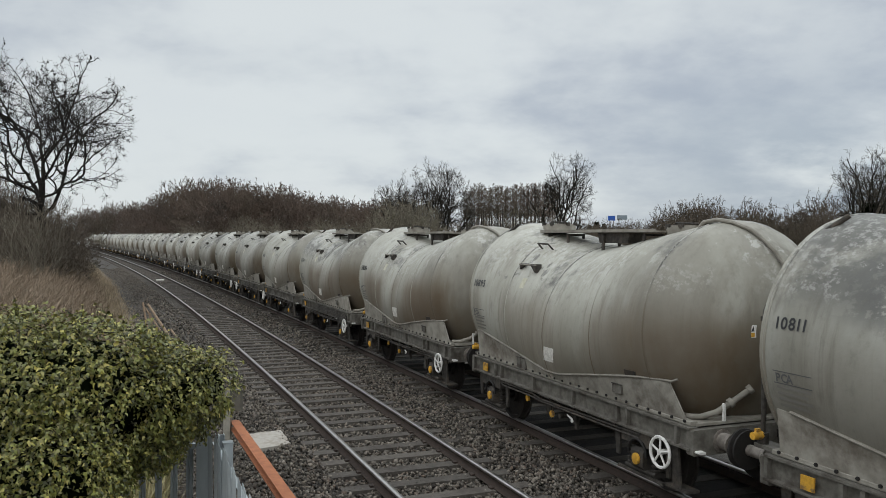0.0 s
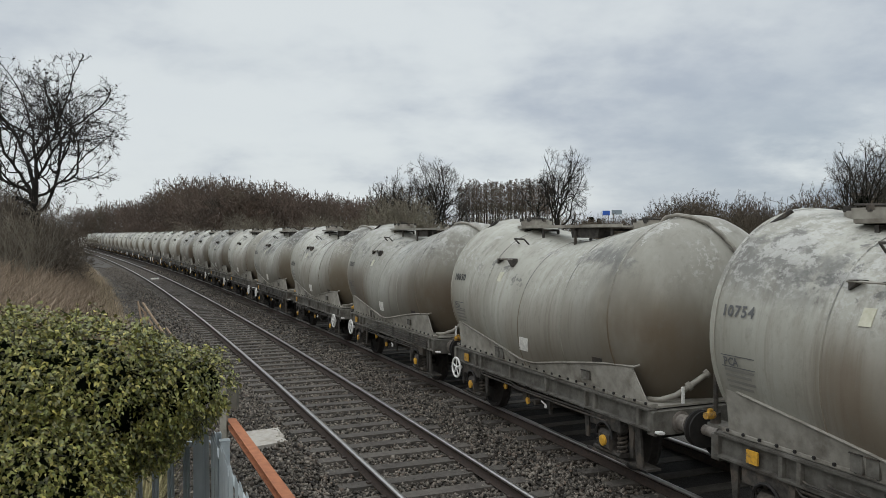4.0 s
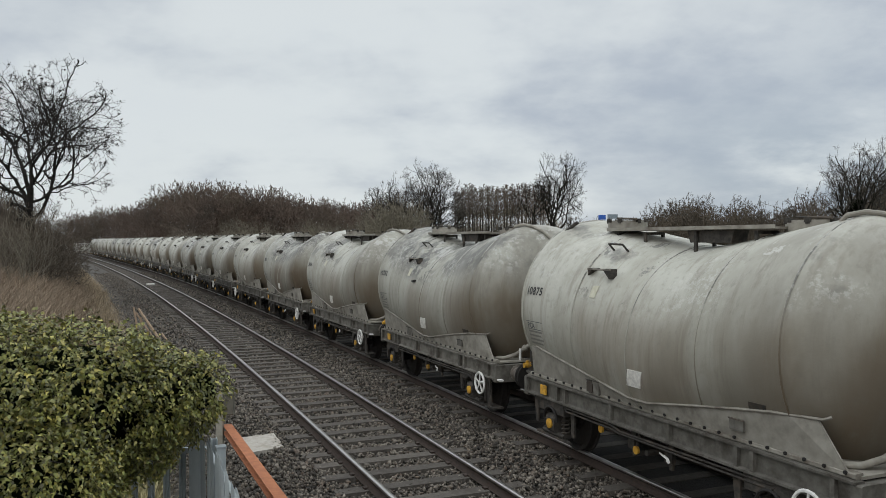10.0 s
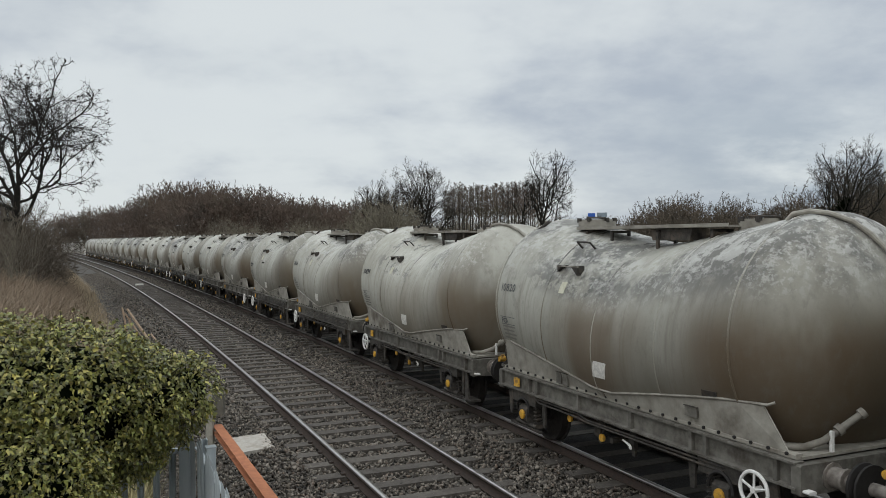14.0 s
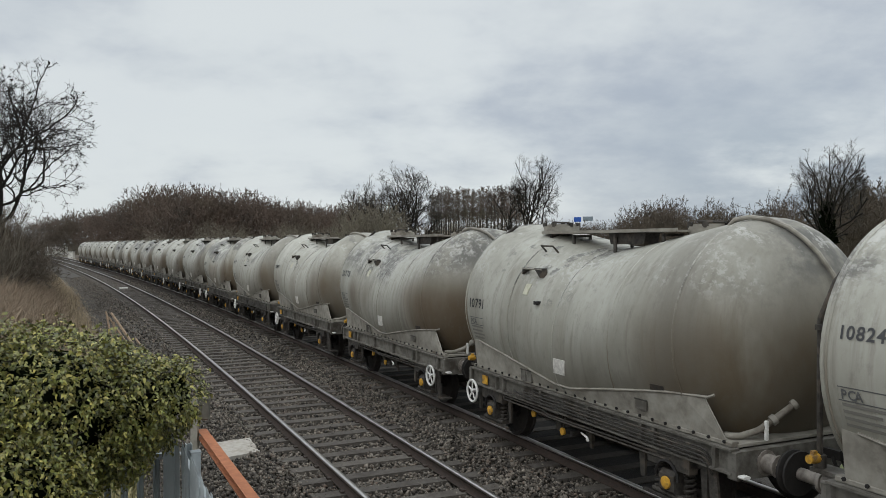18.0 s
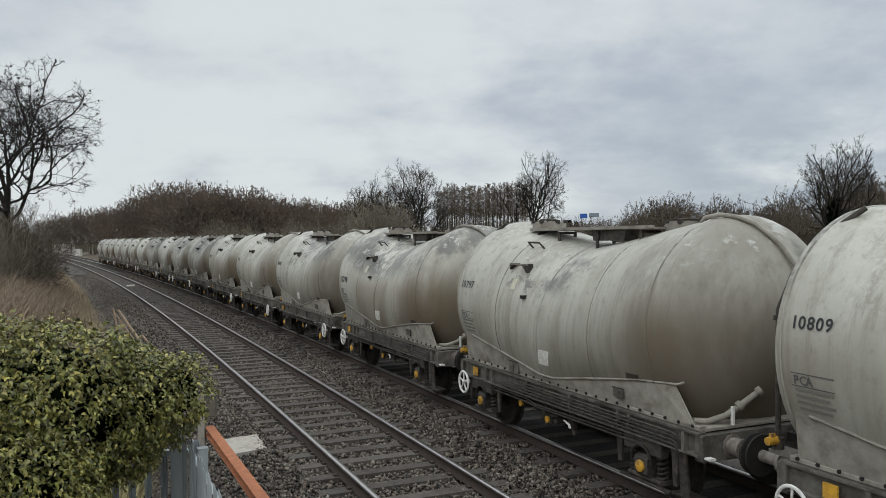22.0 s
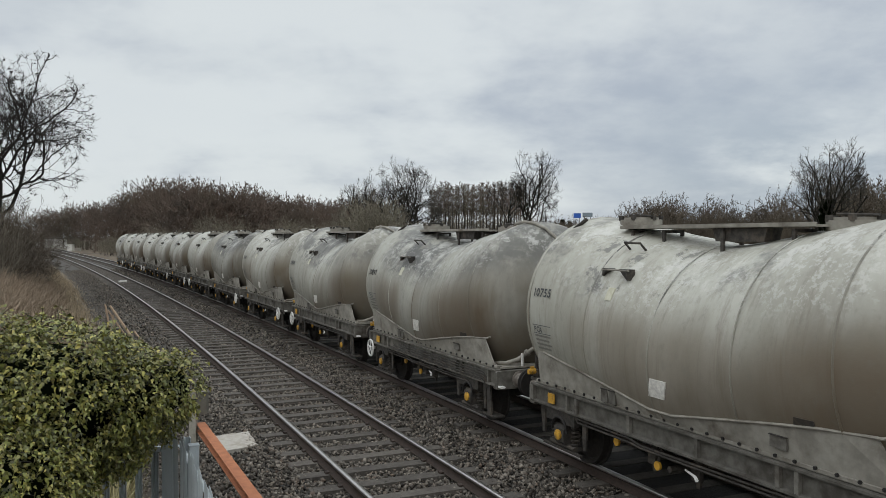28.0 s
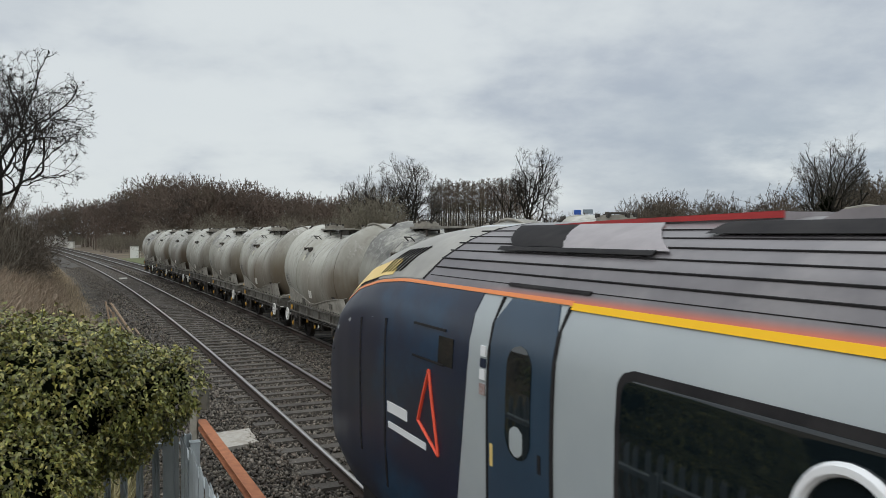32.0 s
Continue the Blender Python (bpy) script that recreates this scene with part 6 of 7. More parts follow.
# ---------------------------------------------------------------- small lineside things
def build_small():
    # rusty beam on low stools
    a, b = Vector((-3.60, 11.70, 0.5)), Vector((-0.65, 5.55, 0.5))
    d = b - a
    ang = math.degrees(math.atan2(d.y, d.x))
    ob = thing("rusty_beam", pose(a.x, a.y, -0.5, 0, 0, ang), "long orange-rusted steel beam on low supports", "beam")
    L = d.length
    sec = [(-0.065, 1.0), (0.065, 1.0), (0.065, 0.988), (0.008, 0.98), (0.008, 0.90), (0.065, 0.892), (0.065, 0.88), (-0.065, 0.88), (-0.065, 0.892), (-0.008, 0.90), (-0.008, 0.98), (-0.065, 0.988)]
    part("girder", MB().prism(sec, 0, L, axis="x"), M["rust_beam"], ob, smooth=False)
    for x in (3.4, 6.5):
        part("support", MB().box((x, 0, 0.44), (0.08, 0.08, 0.88)), M["rust_beam"], ob, smooth=False)
    ob = thing("marker_post", pose(-3.66, 11.55, -0.5), "pale weathered post with a grey box on its side", "post")
    part("shaft", MB().box((0, 0, 0.75), (0.10, 0.08, 1.50), bevel=0.012), M["post_pale"], ob, smooth=False)
    part("box", MB().box((0.13, 0.02, 1.32), (0.15, 0.10, 0.30), bevel=0.015), M["box_grey"], ob, "dark grey box", smooth=False)
    part("box_lid", MB().box((0.13, 0.02, 1.475), (0.165, 0.115, 0.02)), M["box_grey"], ob, smooth=False)
    part("cross_board", MB().box((-0.16, 0.05, 1.34), (0.20, 0.04, 0.16)), M["box_grey"], ob, smooth=False)
    # concrete slab with ragged edges
    rng = random.Random(12)
    c = [(-3.91, 13.48), (-3.38, 13.78), (-3.03, 12.90), (-3.48, 12.51)]
    out = []
    for i in range(4):
        p, q = Vector(c[i]), Vector(c[(i + 1) % 4])
        for k in range(7):
            t = k / 7
            j = 0.035 if i in (1, 0) else 0.008
            out.append(tuple(p.lerp(q, t) + Vector((rng.uniform(-j, j), rng.uniform(-j, j)))))
    ob = new("concrete_slab", MB().prism(out, -0.45, -0.150, axis="z").mesh("concrete_slab", M["slab"]))
    tagged(ob, "pale concrete trough slab lying in the ballast", "slab")
    # leaning old stakes
    ob = thing("broken_fence", pose(-11.6, 28.2, -0.5), "broken brown fence stakes leaning in the verge", "fence")
    for p, q, r in (((-12.4, 29.0, 0.76), (-11.9, 28.4, -0.5), 0.034), ((-12.21, 29.0, 0.70), (-10.6, 27.4, -0.52), 0.042), ((-12.05, 28.8, 0.40), (-11.85, 28.6, -0.5), 0.045), ((-12.35, 29.1, 0.55), (-11.2, 28.2, -0.5), 0.03), ((-10.9, 27.9, -0.10), (-10.0, 26.6, -0.48), 0.035)):
        o = Vector((-11.6, 28.2, -0.5))
        part("stake", MB().tube([Vector(p) - o, Vector(q) - o], [r * 1.05, r * 1.2], 6), M["wood_stick"], ob)
    # half-buried plate and stone by the track
    x, y = -26.3, 60.3
    ob = new("drain_cover", MB().box((float(x), float(y), -0.33), (1.3, 0.6, 0.12), m=Matrix.Rotation(0.5, 3, "Z")).mesh("drain_cover", M["black"]))
    tagged(ob, "dark drain cover beside the track", "drain cover")
    x, y = -23.95, 59.1
    ob = new("track_magnet", MB().box((float(x), float(y), -0.10), (0.55, 0.42, 0.11), m=Matrix.Rotation(0.5, 3, "Z"), bevel=0.03).mesh("track_magnet", M["plate"]))
    tagged(ob, "pale track magnet box between the rails", "track equipment")
    st = MB()
    rs = np.random.RandomState(2)
    st.box((0, 0, 0), (0.55, 0.32, 0.2), bevel=0.07)
    st.v = [tuple(np.array(p) + rs.uniform(-0.04, 0.04, 3)) for p in st.v]
    ob = new("lineside_stone", st.mesh("lineside_stone", M["box_grey"]))
    ob.matrix_basis = pose(-9.45, 25.3, -0.42, 0, 8, 30)
    tagged(ob, "grey stone lying on the cess", "stone")
    # location cabinet with a rail beside it
    ob = thing("location_cabinet", pose(-46.7, 119.5, -0.55, 0, 0, 22), "pale grey lineside equipment cabinet", "cabinet")
    part("body", MB().box((0, 0, 0.95), (1.25, 0.8, 1.9), bevel=0.03), M["plate"], ob, smooth=False)
    part("roof", MB().box((0, 0, 1.95), (1.4, 0.95, 0.10)), M["box_grey"], ob, smooth=False)
    part("door", MB().box((0.0, -0.41, 0.98), (1.1, 0.03, 1.6)), M["white"], ob, smooth=False)
    for x in (0.9, 1.7):
        part("rail_post", MB().tube([(x, 0, 0), (x, 0, 1.1)], 0.03, 6), M["plate"], ob)
    for z in (0.55, 1.05):
        part("hand_rail", MB().tube([(0.6, 0, z), (1.8, 0, z)], 0.028, 6), M["plate"], ob)
    # the far station: platform, canopy, huts, a white van
    x, y = polar(-26.6, 232)
    ob = thing("platform_shelter", pose(x, y, -0.5, 0, 0, 24), "long open station shelter far along the line", "shelter")
    part("roof", MB().box((0, 0, 3.4), (13.0, 2.5, 0.18)), M["box_grey"], ob, smooth=False)
    part("platform", MB().box((0, 0, 0.35), (16.0, 3.2, 0.7)), M["slab"], ob, smooth=False)
    part("back_wall", MB().box((2.0, 1.1, 1.9), (5.5, 0.1, 2.2)), M["white"], ob, smooth=False)
    for k in range(7):
        part("canopy_post", MB().box((-6 + 2 * k, -1.0, 2.0), (0.18, 0.18, 2.7)), M["white"] if k in (3, 4) else M["box_grey"], ob, smooth=False)
    x, y = polar(-27.35, 228)
    ob = thing("white_van", pose(x, y, -0.3, 0, 0, 10), "white van parked beyond the far platform", "van")
    part("body", MB().prism([(-1.2, 0.4), (1.2, 0.4), (1.2, 2.0), (0.9, 2.3), (-1.2, 2.3)], -0.9, 0.9), M["white"], ob, smooth=False)
    part("windscreen", MB().box((0.2, -0.91, 1.75), (1.2, 0.02, 0.5)), M["black"], ob, smooth=False)
    for sx in (-0.7, 0.7):
        part("wheel", MB().tube([(sx, -0.95, 0.33), (sx, -0.75, 0.33)], 0.33, 12), M["black"], ob)
    x, y = polar(-25.2, 222)
    ob = thing("relay_hut", pose(x, y, -0.5), "small pale hut by the far platform", "hut")
    part("wall", MB().box((0, 0, 0.9), (1.3, 1.2, 1.8)), M["plate"], ob, smooth=False)
    part("roof", MB().box((0, 0, 1.85), (1.5, 1.4, 0.12)), M["box_grey"], ob, smooth=False)
    # far road signs over the hedge
    M["sign_blue"] = mat("sign_blue", (0.02, 0.10, 0.42), 0.5, second=(0.02, 0.085, 0.36), grain=2)
    M["sign_grey"] = mat("sign_back", (0.22, 0.27, 0.30), 0.6, second=(0.18, 0.22, 0.25), grain=2)
    for az, d, w, h, z0, m, lab in ((9.62, 290, 2.6, 1.7, 10.8, "sign_blue", "blue road sign on posts far across the field"), (10.35, 292, 3.6, 1.6, 11.1, "sign_grey", "grey-green road sign on posts far across the field")):
        x, y = polar(az, d)
        ob = thing("road_sign", pose(x, y, -0.6, 0, 0, -az), lab, "sign")
        part("panel", MB().box((0, 0, z0 + 0.6), (w, 0.12, h)), M[m], ob, smooth=False)
        for sx in (-w * 0.3, w * 0.3):
            part("sign_post", MB().box((sx, 0.12, z0 / 2 + 0.6), (0.2, 0.12, z0 + 1.2)), M["box_grey"], ob, smooth=False)


build_small()


# ---------------------------------------------------------------- the passing express
M["navy"] = mat("navy_paint", (0.012, 0.019, 0.040), 0.30, second=(0.010, 0.015, 0.033), grain=2, spec=0.35, blot=(0.012, 0.042, 0.085), blot_scale=0.5)
M["teal_door"] = mat("slate_blue_paint", (0.026, 0.052, 0.085), 0.30, second=(0.021, 0.043, 0.072), grain=2, spec=0.6)
M["pale_side"] = mat("pale_grey_paint", (0.37, 0.40, 0.405), 0.32, second=(0.34, 0.37, 0.38), grain=1.5, spec=0.5)
M["roof_grey"] = mat("train_roof", (0.155, 0.143, 0.148), 0.36, second=(0.125, 0.115, 0.12), grain=2.5, blot=(0.19, 0.175, 0.175), blot_scale=0.7)
M["roof_dusty"] = mat("dusty_roof", (0.28, 0.27, 0.245), 0.5, second=(0.23, 0.22, 0.20), grain=2.0, blot=(0.33, 0.315, 0.28), blot_scale=0.9)


def fade_to_red(m, z0, z1):
    """The livery's red that fades upwards into the roof's grey, behind the cab."""
    nt = m.node_tree
    N, L = nt.nodes.new, nt.links.new
    b = nt.nodes["Principled BSDF"]
    was = b.inputs["Base Color"].links[0].from_socket
    tc, sep = N("ShaderNodeTexCoord"), N("ShaderNodeSeparateXYZ")
    L(tc.outputs["Object"], sep.inputs[0])
    up = N("ShaderNodeMapRange"); up.interpolation_type = "SMOOTHSTEP"
    up.inputs[1].default_value, up.inputs[2].default_value = z1, z0
    L(sep.outputs[2], up.inputs[0])
    along = N("ShaderNodeMapRange"); along.interpolation_type = "SMOOTHSTEP"
    along.inputs[1].default_value, along.inputs[2].default_value = -4.4, -6.0
    L(sep.outputs[0], along.inputs[0])
    k = N("ShaderNodeMath"); k.operation = "MULTIPLY"
    L(up.outputs[0], k.inputs[0]); L(along.outputs[0], k.inputs[1])
    mx = N("ShaderNodeMix"); mx.data_type = "RGBA"
    mx.inputs[7].default_value = (0.62, 0.13, 0.055, 1)
    L(k.outputs[0], mx.inputs[0]); L(was, mx.inputs[6]); L(mx.outputs[2], b.inputs["Base Color"])


fade_to_red(M["roof_grey"], 2.80, 2.88)
M["notice_brown"] = mat("notice_brown", (0.24, 0.12, 0.10), 0.6, second=(0.4, 0.36, 0.34), grain=40)
M["roof_dark"] = mat("roof_black", (0.018, 0.017, 0.018), 0.85, second=(0.03, 0.028, 0.028), grain=4, spec=0.1)
M["roof_light"] = mat("roof_panel", (0.30, 0.27, 0.275), 0.5, second=(0.22, 0.20, 0.205), grain=3)
M["roof_red"] = mat("red_fairing", (0.45, 0.035, 0.035), 0.4, second=(0.33, 0.03, 0.03), grain=3)
M["line_yellow"] = mat("yellow_band", (0.82, 0.46, 0.012), 0.5, spec=0.2)
M["line_orange"] = mat("orange_band", (0.72, 0.22, 0.06), 0.4)
M["nose_yellow"] = mat("nose_yellow", (0.76, 0.56, 0.20), 0.45, second=(0.68, 0.48, 0.16), grain=3)
M["logo_red"] = mat("logo_red", (0.75, 0.09, 0.045), 0.4)
M["logo_white"] = mat("logo_white", (0.75, 0.75, 0.75), 0.5)


def train_glass():
    m = bpy.data.materials.new("tinted_glass")
    m.use_nodes = True
    b = m.node_tree.nodes["Principled BSDF"]
    b.inputs["Base Color"].default_value = (0.006, 0.010, 0.012, 1)
    b.inputs["Roughness"].default_value = 0.04
    b.inputs["Specular IOR Level"].default_value = 0.9
    b.inputs["IOR"].default_value = 1.5
    return m


M["train_glass"] = train_glass()
# half width of the body by height, and the outline of the nose
BODY = [(0.45, 1.22), (0.75, 1.33), (1.2, 1.36), (1.9, 1.365), (2.2, 1.36), (2.45, 1.345), (2.65, 1.30), (2.86, 1.18), (3.04, 1.04), (3.19, 0.84), (3.29, 0.60), (3.34, 0.34), (3.36, 0.0)]
NOSE_TOP = [(-30, 3.36), (-3.2, 3.36), (-2.5, 3.30), (-1.8, 3.16), (-1.2, 2.92), (-0.75, 2.52), (-0.4, 2.02), (-0.15, 1.62), (0.0, 1.35)]
NOSE_WIDE = [(-30, 1.0), (-2.6, 1.0), (-1.8, 0.985), (-1.2, 0.95), (-0.75, 0.90), (-0.4, 0.82), (-0.15, 0.70), (0.0, 0.50)]
NOSE_FOOT = [(-30, 0.45), (-1.6, 0.45), (-0.9, 0.55), (-0.4, 0.74), (0.0, 1.0)]


def nose(x):
    return [float(np.interp(x, [a for a, _ in tab], [b for _, b in tab])) for tab in (NOSE_TOP, NOSE_WIDE, NOSE_FOOT)]


def body_point(x, z, out=0.0, side=1):
    """A point of the flank (side 1 faces the camera's verge); z is the height on the full section, drawn in over the nose."""
    top, wide, foot = nose(x)
    k = (top - foot) / (3.36 - 0.45)
    y = float(np.interp(z, [a for a, _ in BODY], [b for _, b in BODY])) * wide
    y1 = float(np.interp(min(z + 0.05, 3.36), [a for a, _ in BODY], [b for _, b in BODY])) * wide
    n = Vector((0, 0.05 * k, y - y1)).normalized()
    return Vector((x, side * (y + out * n.y), foot + (z - 0.45) * k + out * n.z))


def flank(x0, x1, z0, z1, out=0.006, nx=8, nz=6, left=None, right=None, side=1, corner=0.0):
    """A sheet lying on the flank. left and right bend its ends: metres forward by height, 0 to 1."""
    mb = MB()
    vs, fs = [], []
    for j in range(nz + 1):
        v = j / nz
        z = z0 + (z1 - z0) * v
        pull = 0.0
        if corner:
            edge = min(z - z0, z1 - z)
            if edge < corner:
                pull = corner - math.sqrt(max(0.0, corner ** 2 - (corner - edge) ** 2))
        a = x0 + (left(v) if left else 0) + pull
        b = x1 + (right(v) if right else 0) - pull
        for i in range(nx + 1):
            vs.append(body_point(a + (b - a) * i / nx, z, out, side))
    n = len(vs)
    vs += [Vector((p.x, p.y - side * 0.015, p.z)) for p in vs[:n]]
    w = nx + 1
    for j in range(nz):
        for i in range(nx):
            q = (j * w + i, j * w + i + 1, (j + 1) * w + i + 1, (j + 1) * w + i)
            fs += [q, tuple(n + k for k in reversed(q))]
    rim = [i for i in range(w)] + [j * w + nx for j in range(1, nz + 1)] + [nz * w + i for i in range(nx - 1, -1, -1)] + [j * w for j in range(nz - 1, 0, -1)]
    for a, b in zip(rim, rim[1:] + rim[:1]):
        fs.append((a, b, n + b, n + a))
    return mb.add(vs, fs)


def build_express():
    ob = thing("express_train", Matrix(), "navy and pale grey express train with a dark ribbed roof", "train")
    # shell
    xs = list(np.linspace(-23.0, -4.0, 20)) + list(np.linspace(-3.6, 0.0, 19))
    heights = [a for a, _ in BODY]
    vs, fs = [], []
    for x in xs:
        ring = [body_point(x, z) for z in heights] + [body_point(x, z, 0, -1) for z in reversed(heights[:-1])]
        vs += ring
    n = 2 * len(heights) - 1
    for i in range(len(xs) - 1):
        for j in range(n):
            fs.append((i * n + j, i * n + (j + 1) % n, (i + 1) * n + (j + 1) % n, (i + 1) * n + j))
    fs += [tuple(range(n)), tuple(range((len(xs) - 1) * n, len(xs) * n))]
    part("shell", MB().add(vs, fs), M["pale_side"], ob, "pale grey body shell")
    for side in (1, -1):
        part("cab_side", flank(-4.85, -0.02, 0.46, 2.80, 0.006, 34, 16, left=lambda v: 0.26 * (0.5 + 0.5 * math.cos(math.pi * v)) ** 1.2, side=side), M["navy"], ob, "dark navy cab side")
        part("roof_flank", flank(-23.0, -3.6, 2.815, 3.345, 0.008, 40, 14, side=side, right=lambda v: -0.35 * v), M["roof_grey"], ob, "grey roof side fading to red at its foot")
        part("cab_roof", flank(-3.59, -0.9, 2.84, 3.35, 0.008, 16, 10, side=side, left=lambda v: -0.35 * v), M["roof_dusty"], ob, "dusty pale grey cab roof")
        part("cab_roof_seam", flank(-3.61, -3.575, 2.84, 3.345, 0.012, 1, 10, side=side, left=lambda v: -0.35 * v, right=lambda v: -0.35 * v), M["roof_dark"], ob)
        part("orange_line", flank(-6.05, -0.6, 2.80, 2.828, 0.011, 24, 2, side=side), M["line_orange"], ob, "thin orange line")
        part("yellow_line", flank(-23.0, -6.03, 2.775, 2.816, 0.011, 30, 2, side=side), M["line_yellow"], ob, "yellow band under the roof")
        part("cab_roof_rail", flank(-2.35, -1.75, 2.845, 2.862, 0.016, 4, 1, side=side), M["roof_dark"], ob)
        door = part("cab_door", flank(-6.02, -5.20, 0.50, 2.79, 0.012, 6, 14, side=side, corner=0.10), M["teal_door"], ob, "slate-blue sliding door")
        part("door_window", flank(-5.79, -5.46, 1.74, 2.50, 0.018, 6, 50, side=side, corner=0.16), M["train_glass"], door, "dark oval door window")
        part("door_seal", flank(-6.05, -6.025, 0.50, 2.79, 0.016, 1, 12, side=side), M["roof_dark"], door)
        part("door_seal", flank(-5.195, -5.17, 0.50, 2.79, 0.016, 1, 12, side=side), M["roof_dark"], door)
        x = -6.68
        for w in (3.1, 1.6, 1.6, 1.6, 1.6, 1.6):
            win = part("side_window", flank(x - w, x, 1.28, 2.52, 0.010, 8, 60, side=side, corner=0.12), M["roof_dark"], ob, "black window surround")
            part("pane", flank(x - w + 0.05, x - 0.05, 1.33, 2.47, 0.016, 8, 60, side=side, corner=0.10), M["train_glass"], win, "tinted train window pane")
            x -= w + 0.7
        part("window_ring", MB().ring(body_point(-8.15, 2.12, 0.03, side), (0, 1, 0.06 * side), 0.24, 0.03, 28, 6), M["logo_white"], ob, "white ring marking on the window")
        part("cab_door_seam", flank(-2.29, -2.25, 1.0, 2.45, 0.012, 1, 8, side=side), M["roof_dark"], ob)
        part("cab_door_seam", flank(-3.06, -3.02, 0.8, 2.45, 0.012, 1, 8, side=side), M["roof_dark"], ob)
        part("cab_window", flank(-4.58, -4.30, 2.19, 2.42, 0.012, 3, 4, side=side), M["train_glass"], ob, "small cab side window")
        for z in (2.18, 2.46):
            part("cab_grab_rail", flank(-4.42, -3.75, z, z + 0.018, 0.016, 4, 1, side=side), M["roof_dark"], ob)
        # badge: a red open triangle beside white bars
        tri = [(-4.32, 1.43), (-4.13, 2.11), (-3.89, 1.64)]
        for a, b in zip(tri, tri[1:] + tri[:1]):
            pts = [body_point(a[0] + (b[0] - a[0]) * t, a[1] + (b[1] - a[1]) * t, 0.012, side) for t in np.linspace(0, 1, 8)]
            part("badge_stroke", MB().tube(pts, 0.017, 5), M["logo_red"], ob, "red badge stroke")
        part("badge_bar", flank(-3.62, -3.12, 1.56, 1.66, 0.012, 4, 1, side=side), M["logo_white"], ob, "white badge bar")
        part("badge_bar", flank(-4.05, -3.14, 1.41, 1.47, 0.012, 4, 1, side=side), M["logo_white"], ob, "white badge bar")
        for z, h, pm in ((2.36, 0.075, "logo_white"), (2.28, 0.065, "navy"), (2.19, 0.075, "logo_white"), (2.08, 0.08, "notice_brown")):
            part("notice", flank(-5.13, -5.05, z, z + h, 0.012, 1, 1, side=side), M[pm], ob, "small notice by the door")
        part("yellow_notice", flank(-5.27, -5.225, 1.60, 1.76, 0.014, 1, 1, side=side), M["nose_yellow"], ob)
        part("door_button", flank(-5.92, -5.885, 1.72, 1.84, 0.018, 1, 1, side=side), M["roof_dark"], door)
        part("window_label", flank(-5.70, -5.53, 1.76, 1.96, 0.022, 3, 6, side=side, corner=0.06), M["pale_side"], door, "pale label inside the door window")
        part("red_swoosh", flank(-5.25, -4.95, 0.6, 1.02, 0.014, 2, 4, side=side), M["logo_red"], ob)
        part("brow_yellow", flank(-2.75, -1.3, 2.87, 3.03, 0.014, 10, 4, side=side), M["nose_yellow"], ob, "yellow panel over the cab")
        for k in range(6):
            part("brow_slat", flank(-2.92 + 0.105 * k, -2.885 + 0.105 * k, 2.90, 3.12, 0.02, 1, 4, side=side, left=lambda v: -0.28 * v, right=lambda v: -0.28 * v), M["roof_dark"], ob)
        # roof ribs
        for z, r in ((2.885, 0.003), (2.955, 0.008), (3.03, 0.008), (3.10, 0.007), (3.165, 0.007), (3.22, 0.006), (3.27, 0.006)):
            pts = [body_point(x, z, 0.010, side) for x in np.linspace(-23, -3.7, 30)]
            part("roof_rib", MB().tube(pts, r, 5), M["roof_dark"], ob, "black roof rib")
        part("roof_vent", flank(-6.18, -5.16, 2.868, 2.888, 0.02, 4, 1, side=side), M["roof_dark"], ob)
        hatch = part("roof_hatch", flank(-6.6, -5.5, 3.13, 3.30, 0.03, 6, 4, side=side, left=lambda v: 0.5 * v, right=lambda v: 0.35 * v), M["roof_light"], ob, "pale sloping roof panel")
        part("hatch_edge", flank(-6.5, -4.6, 3.10, 3.13, 0.036, 6, 1, side=side), M["roof_dark"], hatch)
        part("hatch_grille", flank(-5.5, -4.75, 3.14, 3.30, 0.028, 3, 3, side=side, left=lambda v: 0.35 * v, right=lambda v: 0.5 * v), M["roof_dark"], hatch)
        part("roof_grille", flank(-8.3, -6.7, 3.23, 3.30, 0.03, 6, 3, side=side), M["roof_dark"], ob)
        part("red_fairing", MB().prism([(-7.0, 3.345), (-4.4, 3.315), (-4.5, 3.325), (-5.4, 3.355), (-7.0, 3.385)], side * 0.46, side * 0.48), M["roof_red"], ob, "red roof fairing", smooth=False)
        part("underskirt", MB().box((-12, side * 1.2, 0.42), (20, 0.08, 0.30)), M["roof_dark"], ob, smooth=False)
    part("roof_pod", MB().prism([(-7.0, 3.30), (-4.4, 3.30), (-4.5, 3.32), (-5.4, 3.35), (-7.0, 3.38)], -0.455, 0.455), M["roof_light"], ob, smooth=False)
    part("roof_pod", MB().prism([(-9.8, 3.30), (-7.2, 3.30), (-7.4, 3.38), (-8.2, 3.43), (-9.6, 3.40)], -0.5, 0.5), M["roof_light"], ob, smooth=False)
    part("windscreen", MB().add([body_point(-2.0, 3.05, 0.02), body_point(-2.0, 3.05, 0.02, -1), body_point(-1.0, 2.2, 0.02, -1), body_point(-1.0, 2.2, 0.02)], [(0, 1, 2, 3)]), M["train_glass"], ob, "dark raked windscreen")
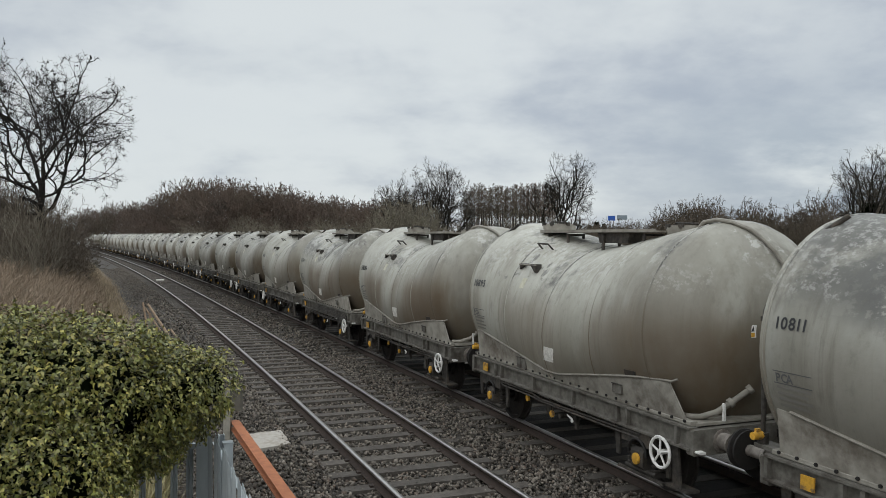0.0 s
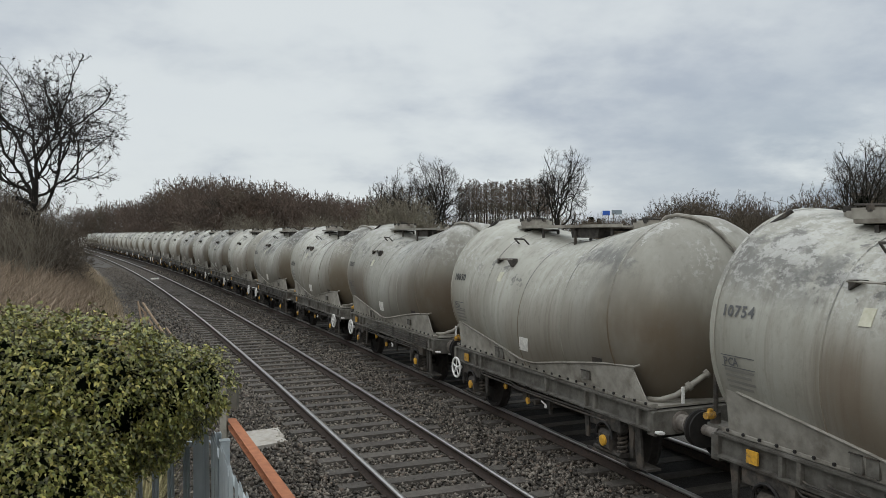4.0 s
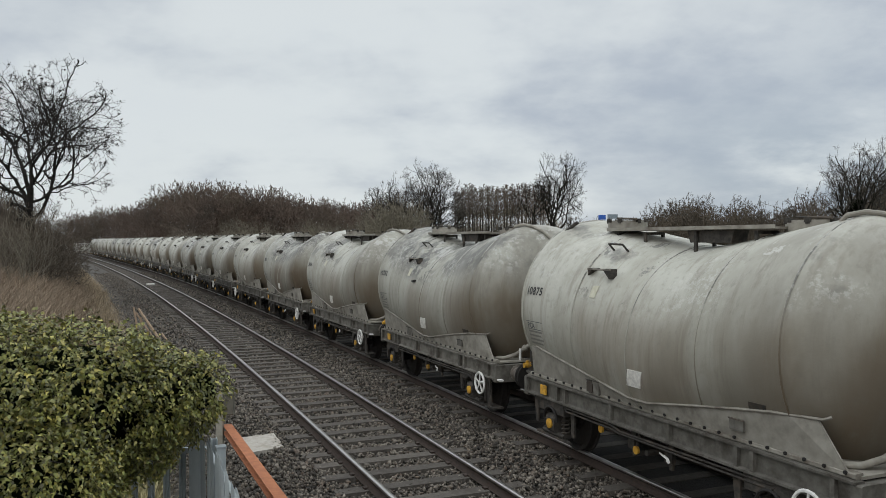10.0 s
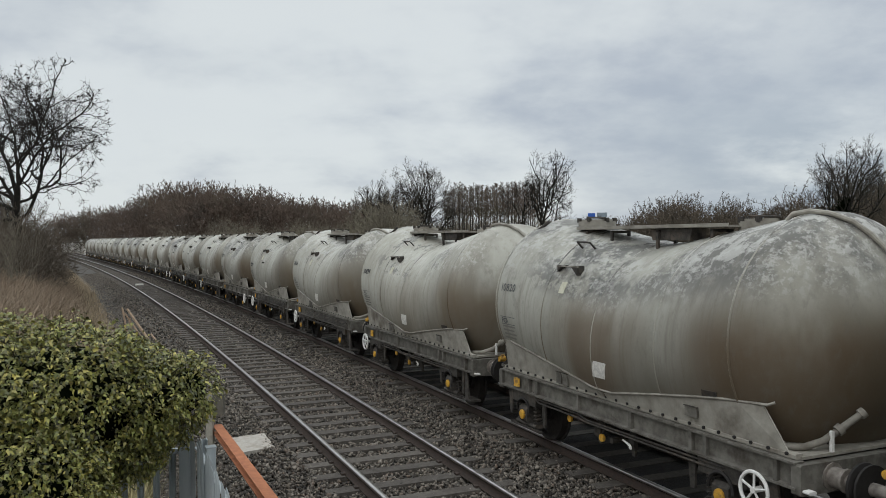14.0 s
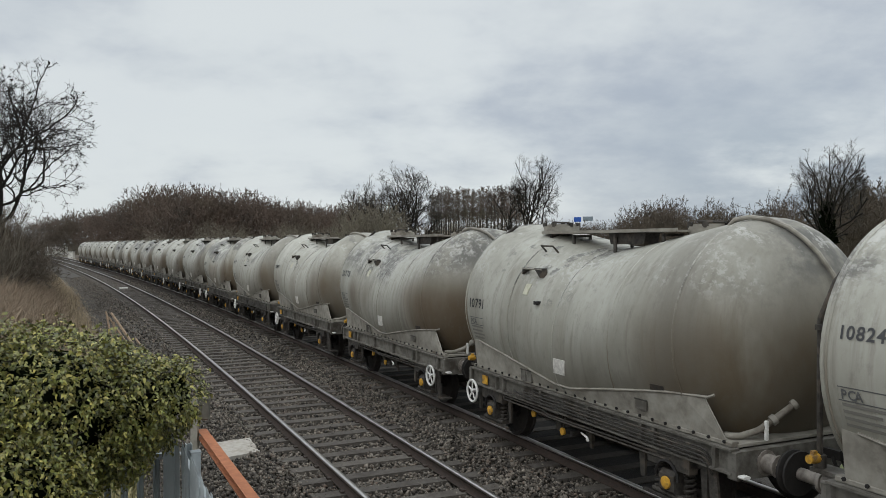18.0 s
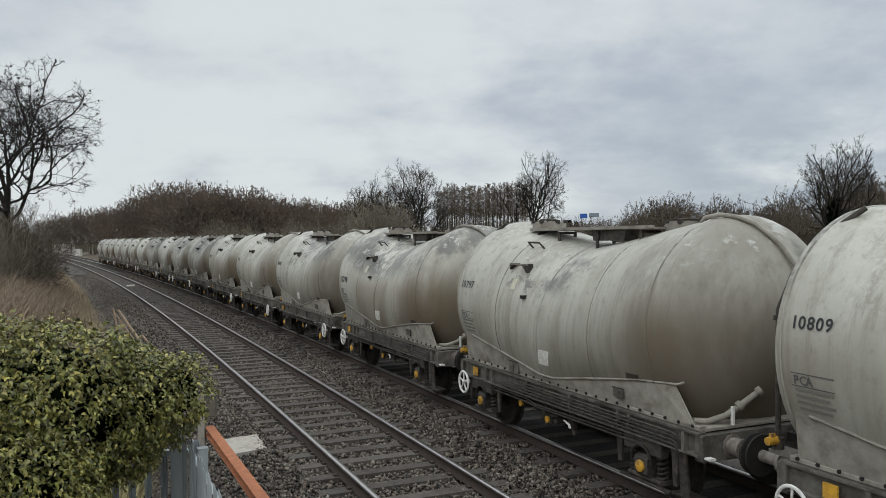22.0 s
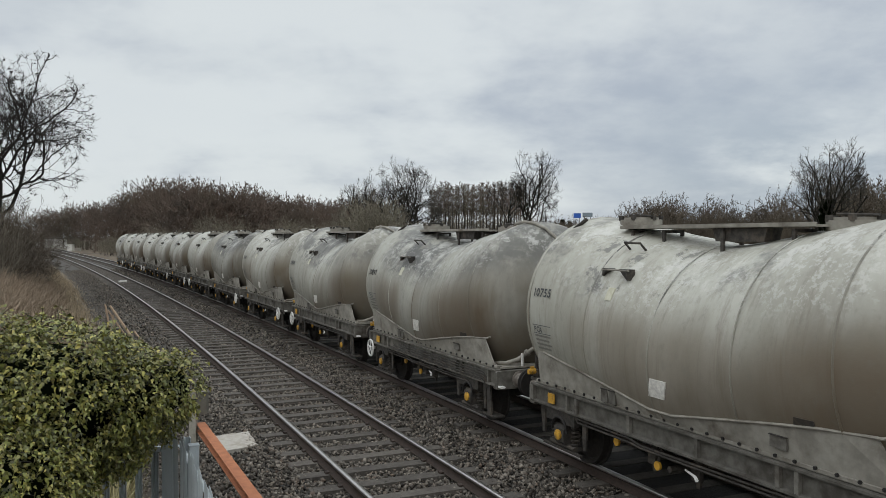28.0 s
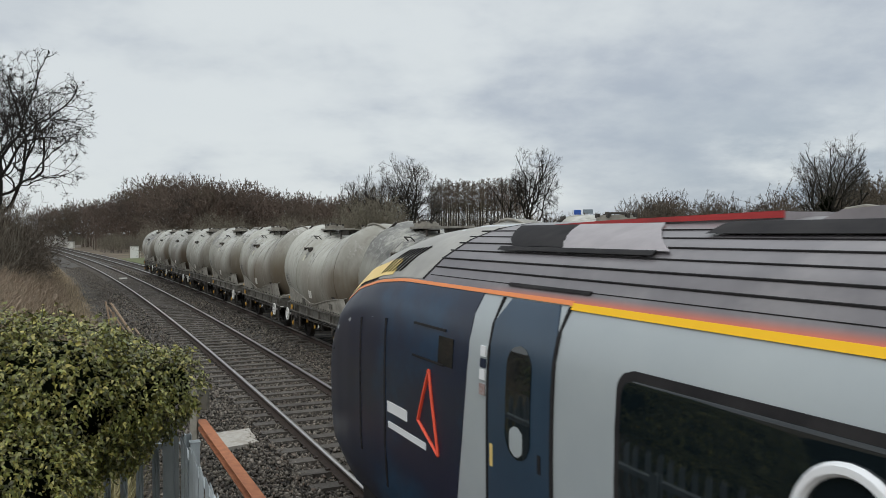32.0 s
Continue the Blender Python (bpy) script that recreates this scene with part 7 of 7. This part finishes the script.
    for x in (-4.1, -6.7, -16.5, -19.1):
        axle = part("wheelset", MB().tube([(0, -0.9, 0), (0, 0.9, 0)], 0.09, 10), M["wheel"], ob, m=pose(x, 0, 0.42))
        for s in (1, -1):
            part("wheel", MB().tube([(0, s * 0.70, 0), (0, s * 0.83, 0)], 0.42, 24), M["wheel"], axle)
    for x in (-5.4, -17.8):
        part("bogie_frame", MB().box((x, 1.0, 0.5), (3.6, 0.16, 0.25), bevel=0.04).box((x, -1.0, 0.5), (3.6, 0.16, 0.25), bevel=0.04).box((x, 0, 0.5), (0.6, 2.0, 0.2)), M["black"], ob, smooth=False)
    part("underframe", MB().box((-12, 0, 0.55), (21, 2.3, 0.25)), M["black"], ob, smooth=False)
    return ob


EXPRESS = build_express()
EXPRESS_NOSE, EXPRESS_SPEED = 12.0, 35.2


# ---------------------------------------------------------------- what moves
# correction that fits the wagons' places to the camera's view: seconds, metres
DRIFT_T = (0, 1.5, 3, 4.5, 6.5, 9, 12, 15, 18, 21, 24, 27, 30, 32)
DRIFT = (-0.17, 0.03, 0.16, 0.21, 0.19, 0.10, 0.01, -0.04, -0.09, -0.19, -0.23, -0.27, -0.22, -0.19)


def travelled(t):
    """How far the goods train has rolled towards the camera by t seconds."""
    u = t - 16.0
    return 5.27876 * u - 0.0010581 * u * u + 0.00011584 * u ** 3 - float(np.interp(t, DRIFT_T, DRIFT))


def motions():
    times = [1.0 * k for k in range(33)]
    for i, w in enumerate(WAGONS):
        start = -75.95 + PITCH * (i - 1) + 3.31
        walk(w, [(t, line_pose(start - travelled(t), SPACING)) for t in times])

    # the wheels turn as the wagons roll
    turns = [(0.1 * k, travelled(0.1 * k) / 0.455) for k in range(321)]
    for ws in WHEELSETS:
        at = ws.location.copy()
        walk(ws, [(t, pose(at.x, at.y, at.z, 0, -math.degrees(a), 0)) for t, a in turns])
    walk(EXPRESS, [(t, line_pose(EXPRESS_NOSE - EXPRESS_SPEED * (32.0 - t), 0.0)) for t in [float(k) for k in range(33)]])


motions()
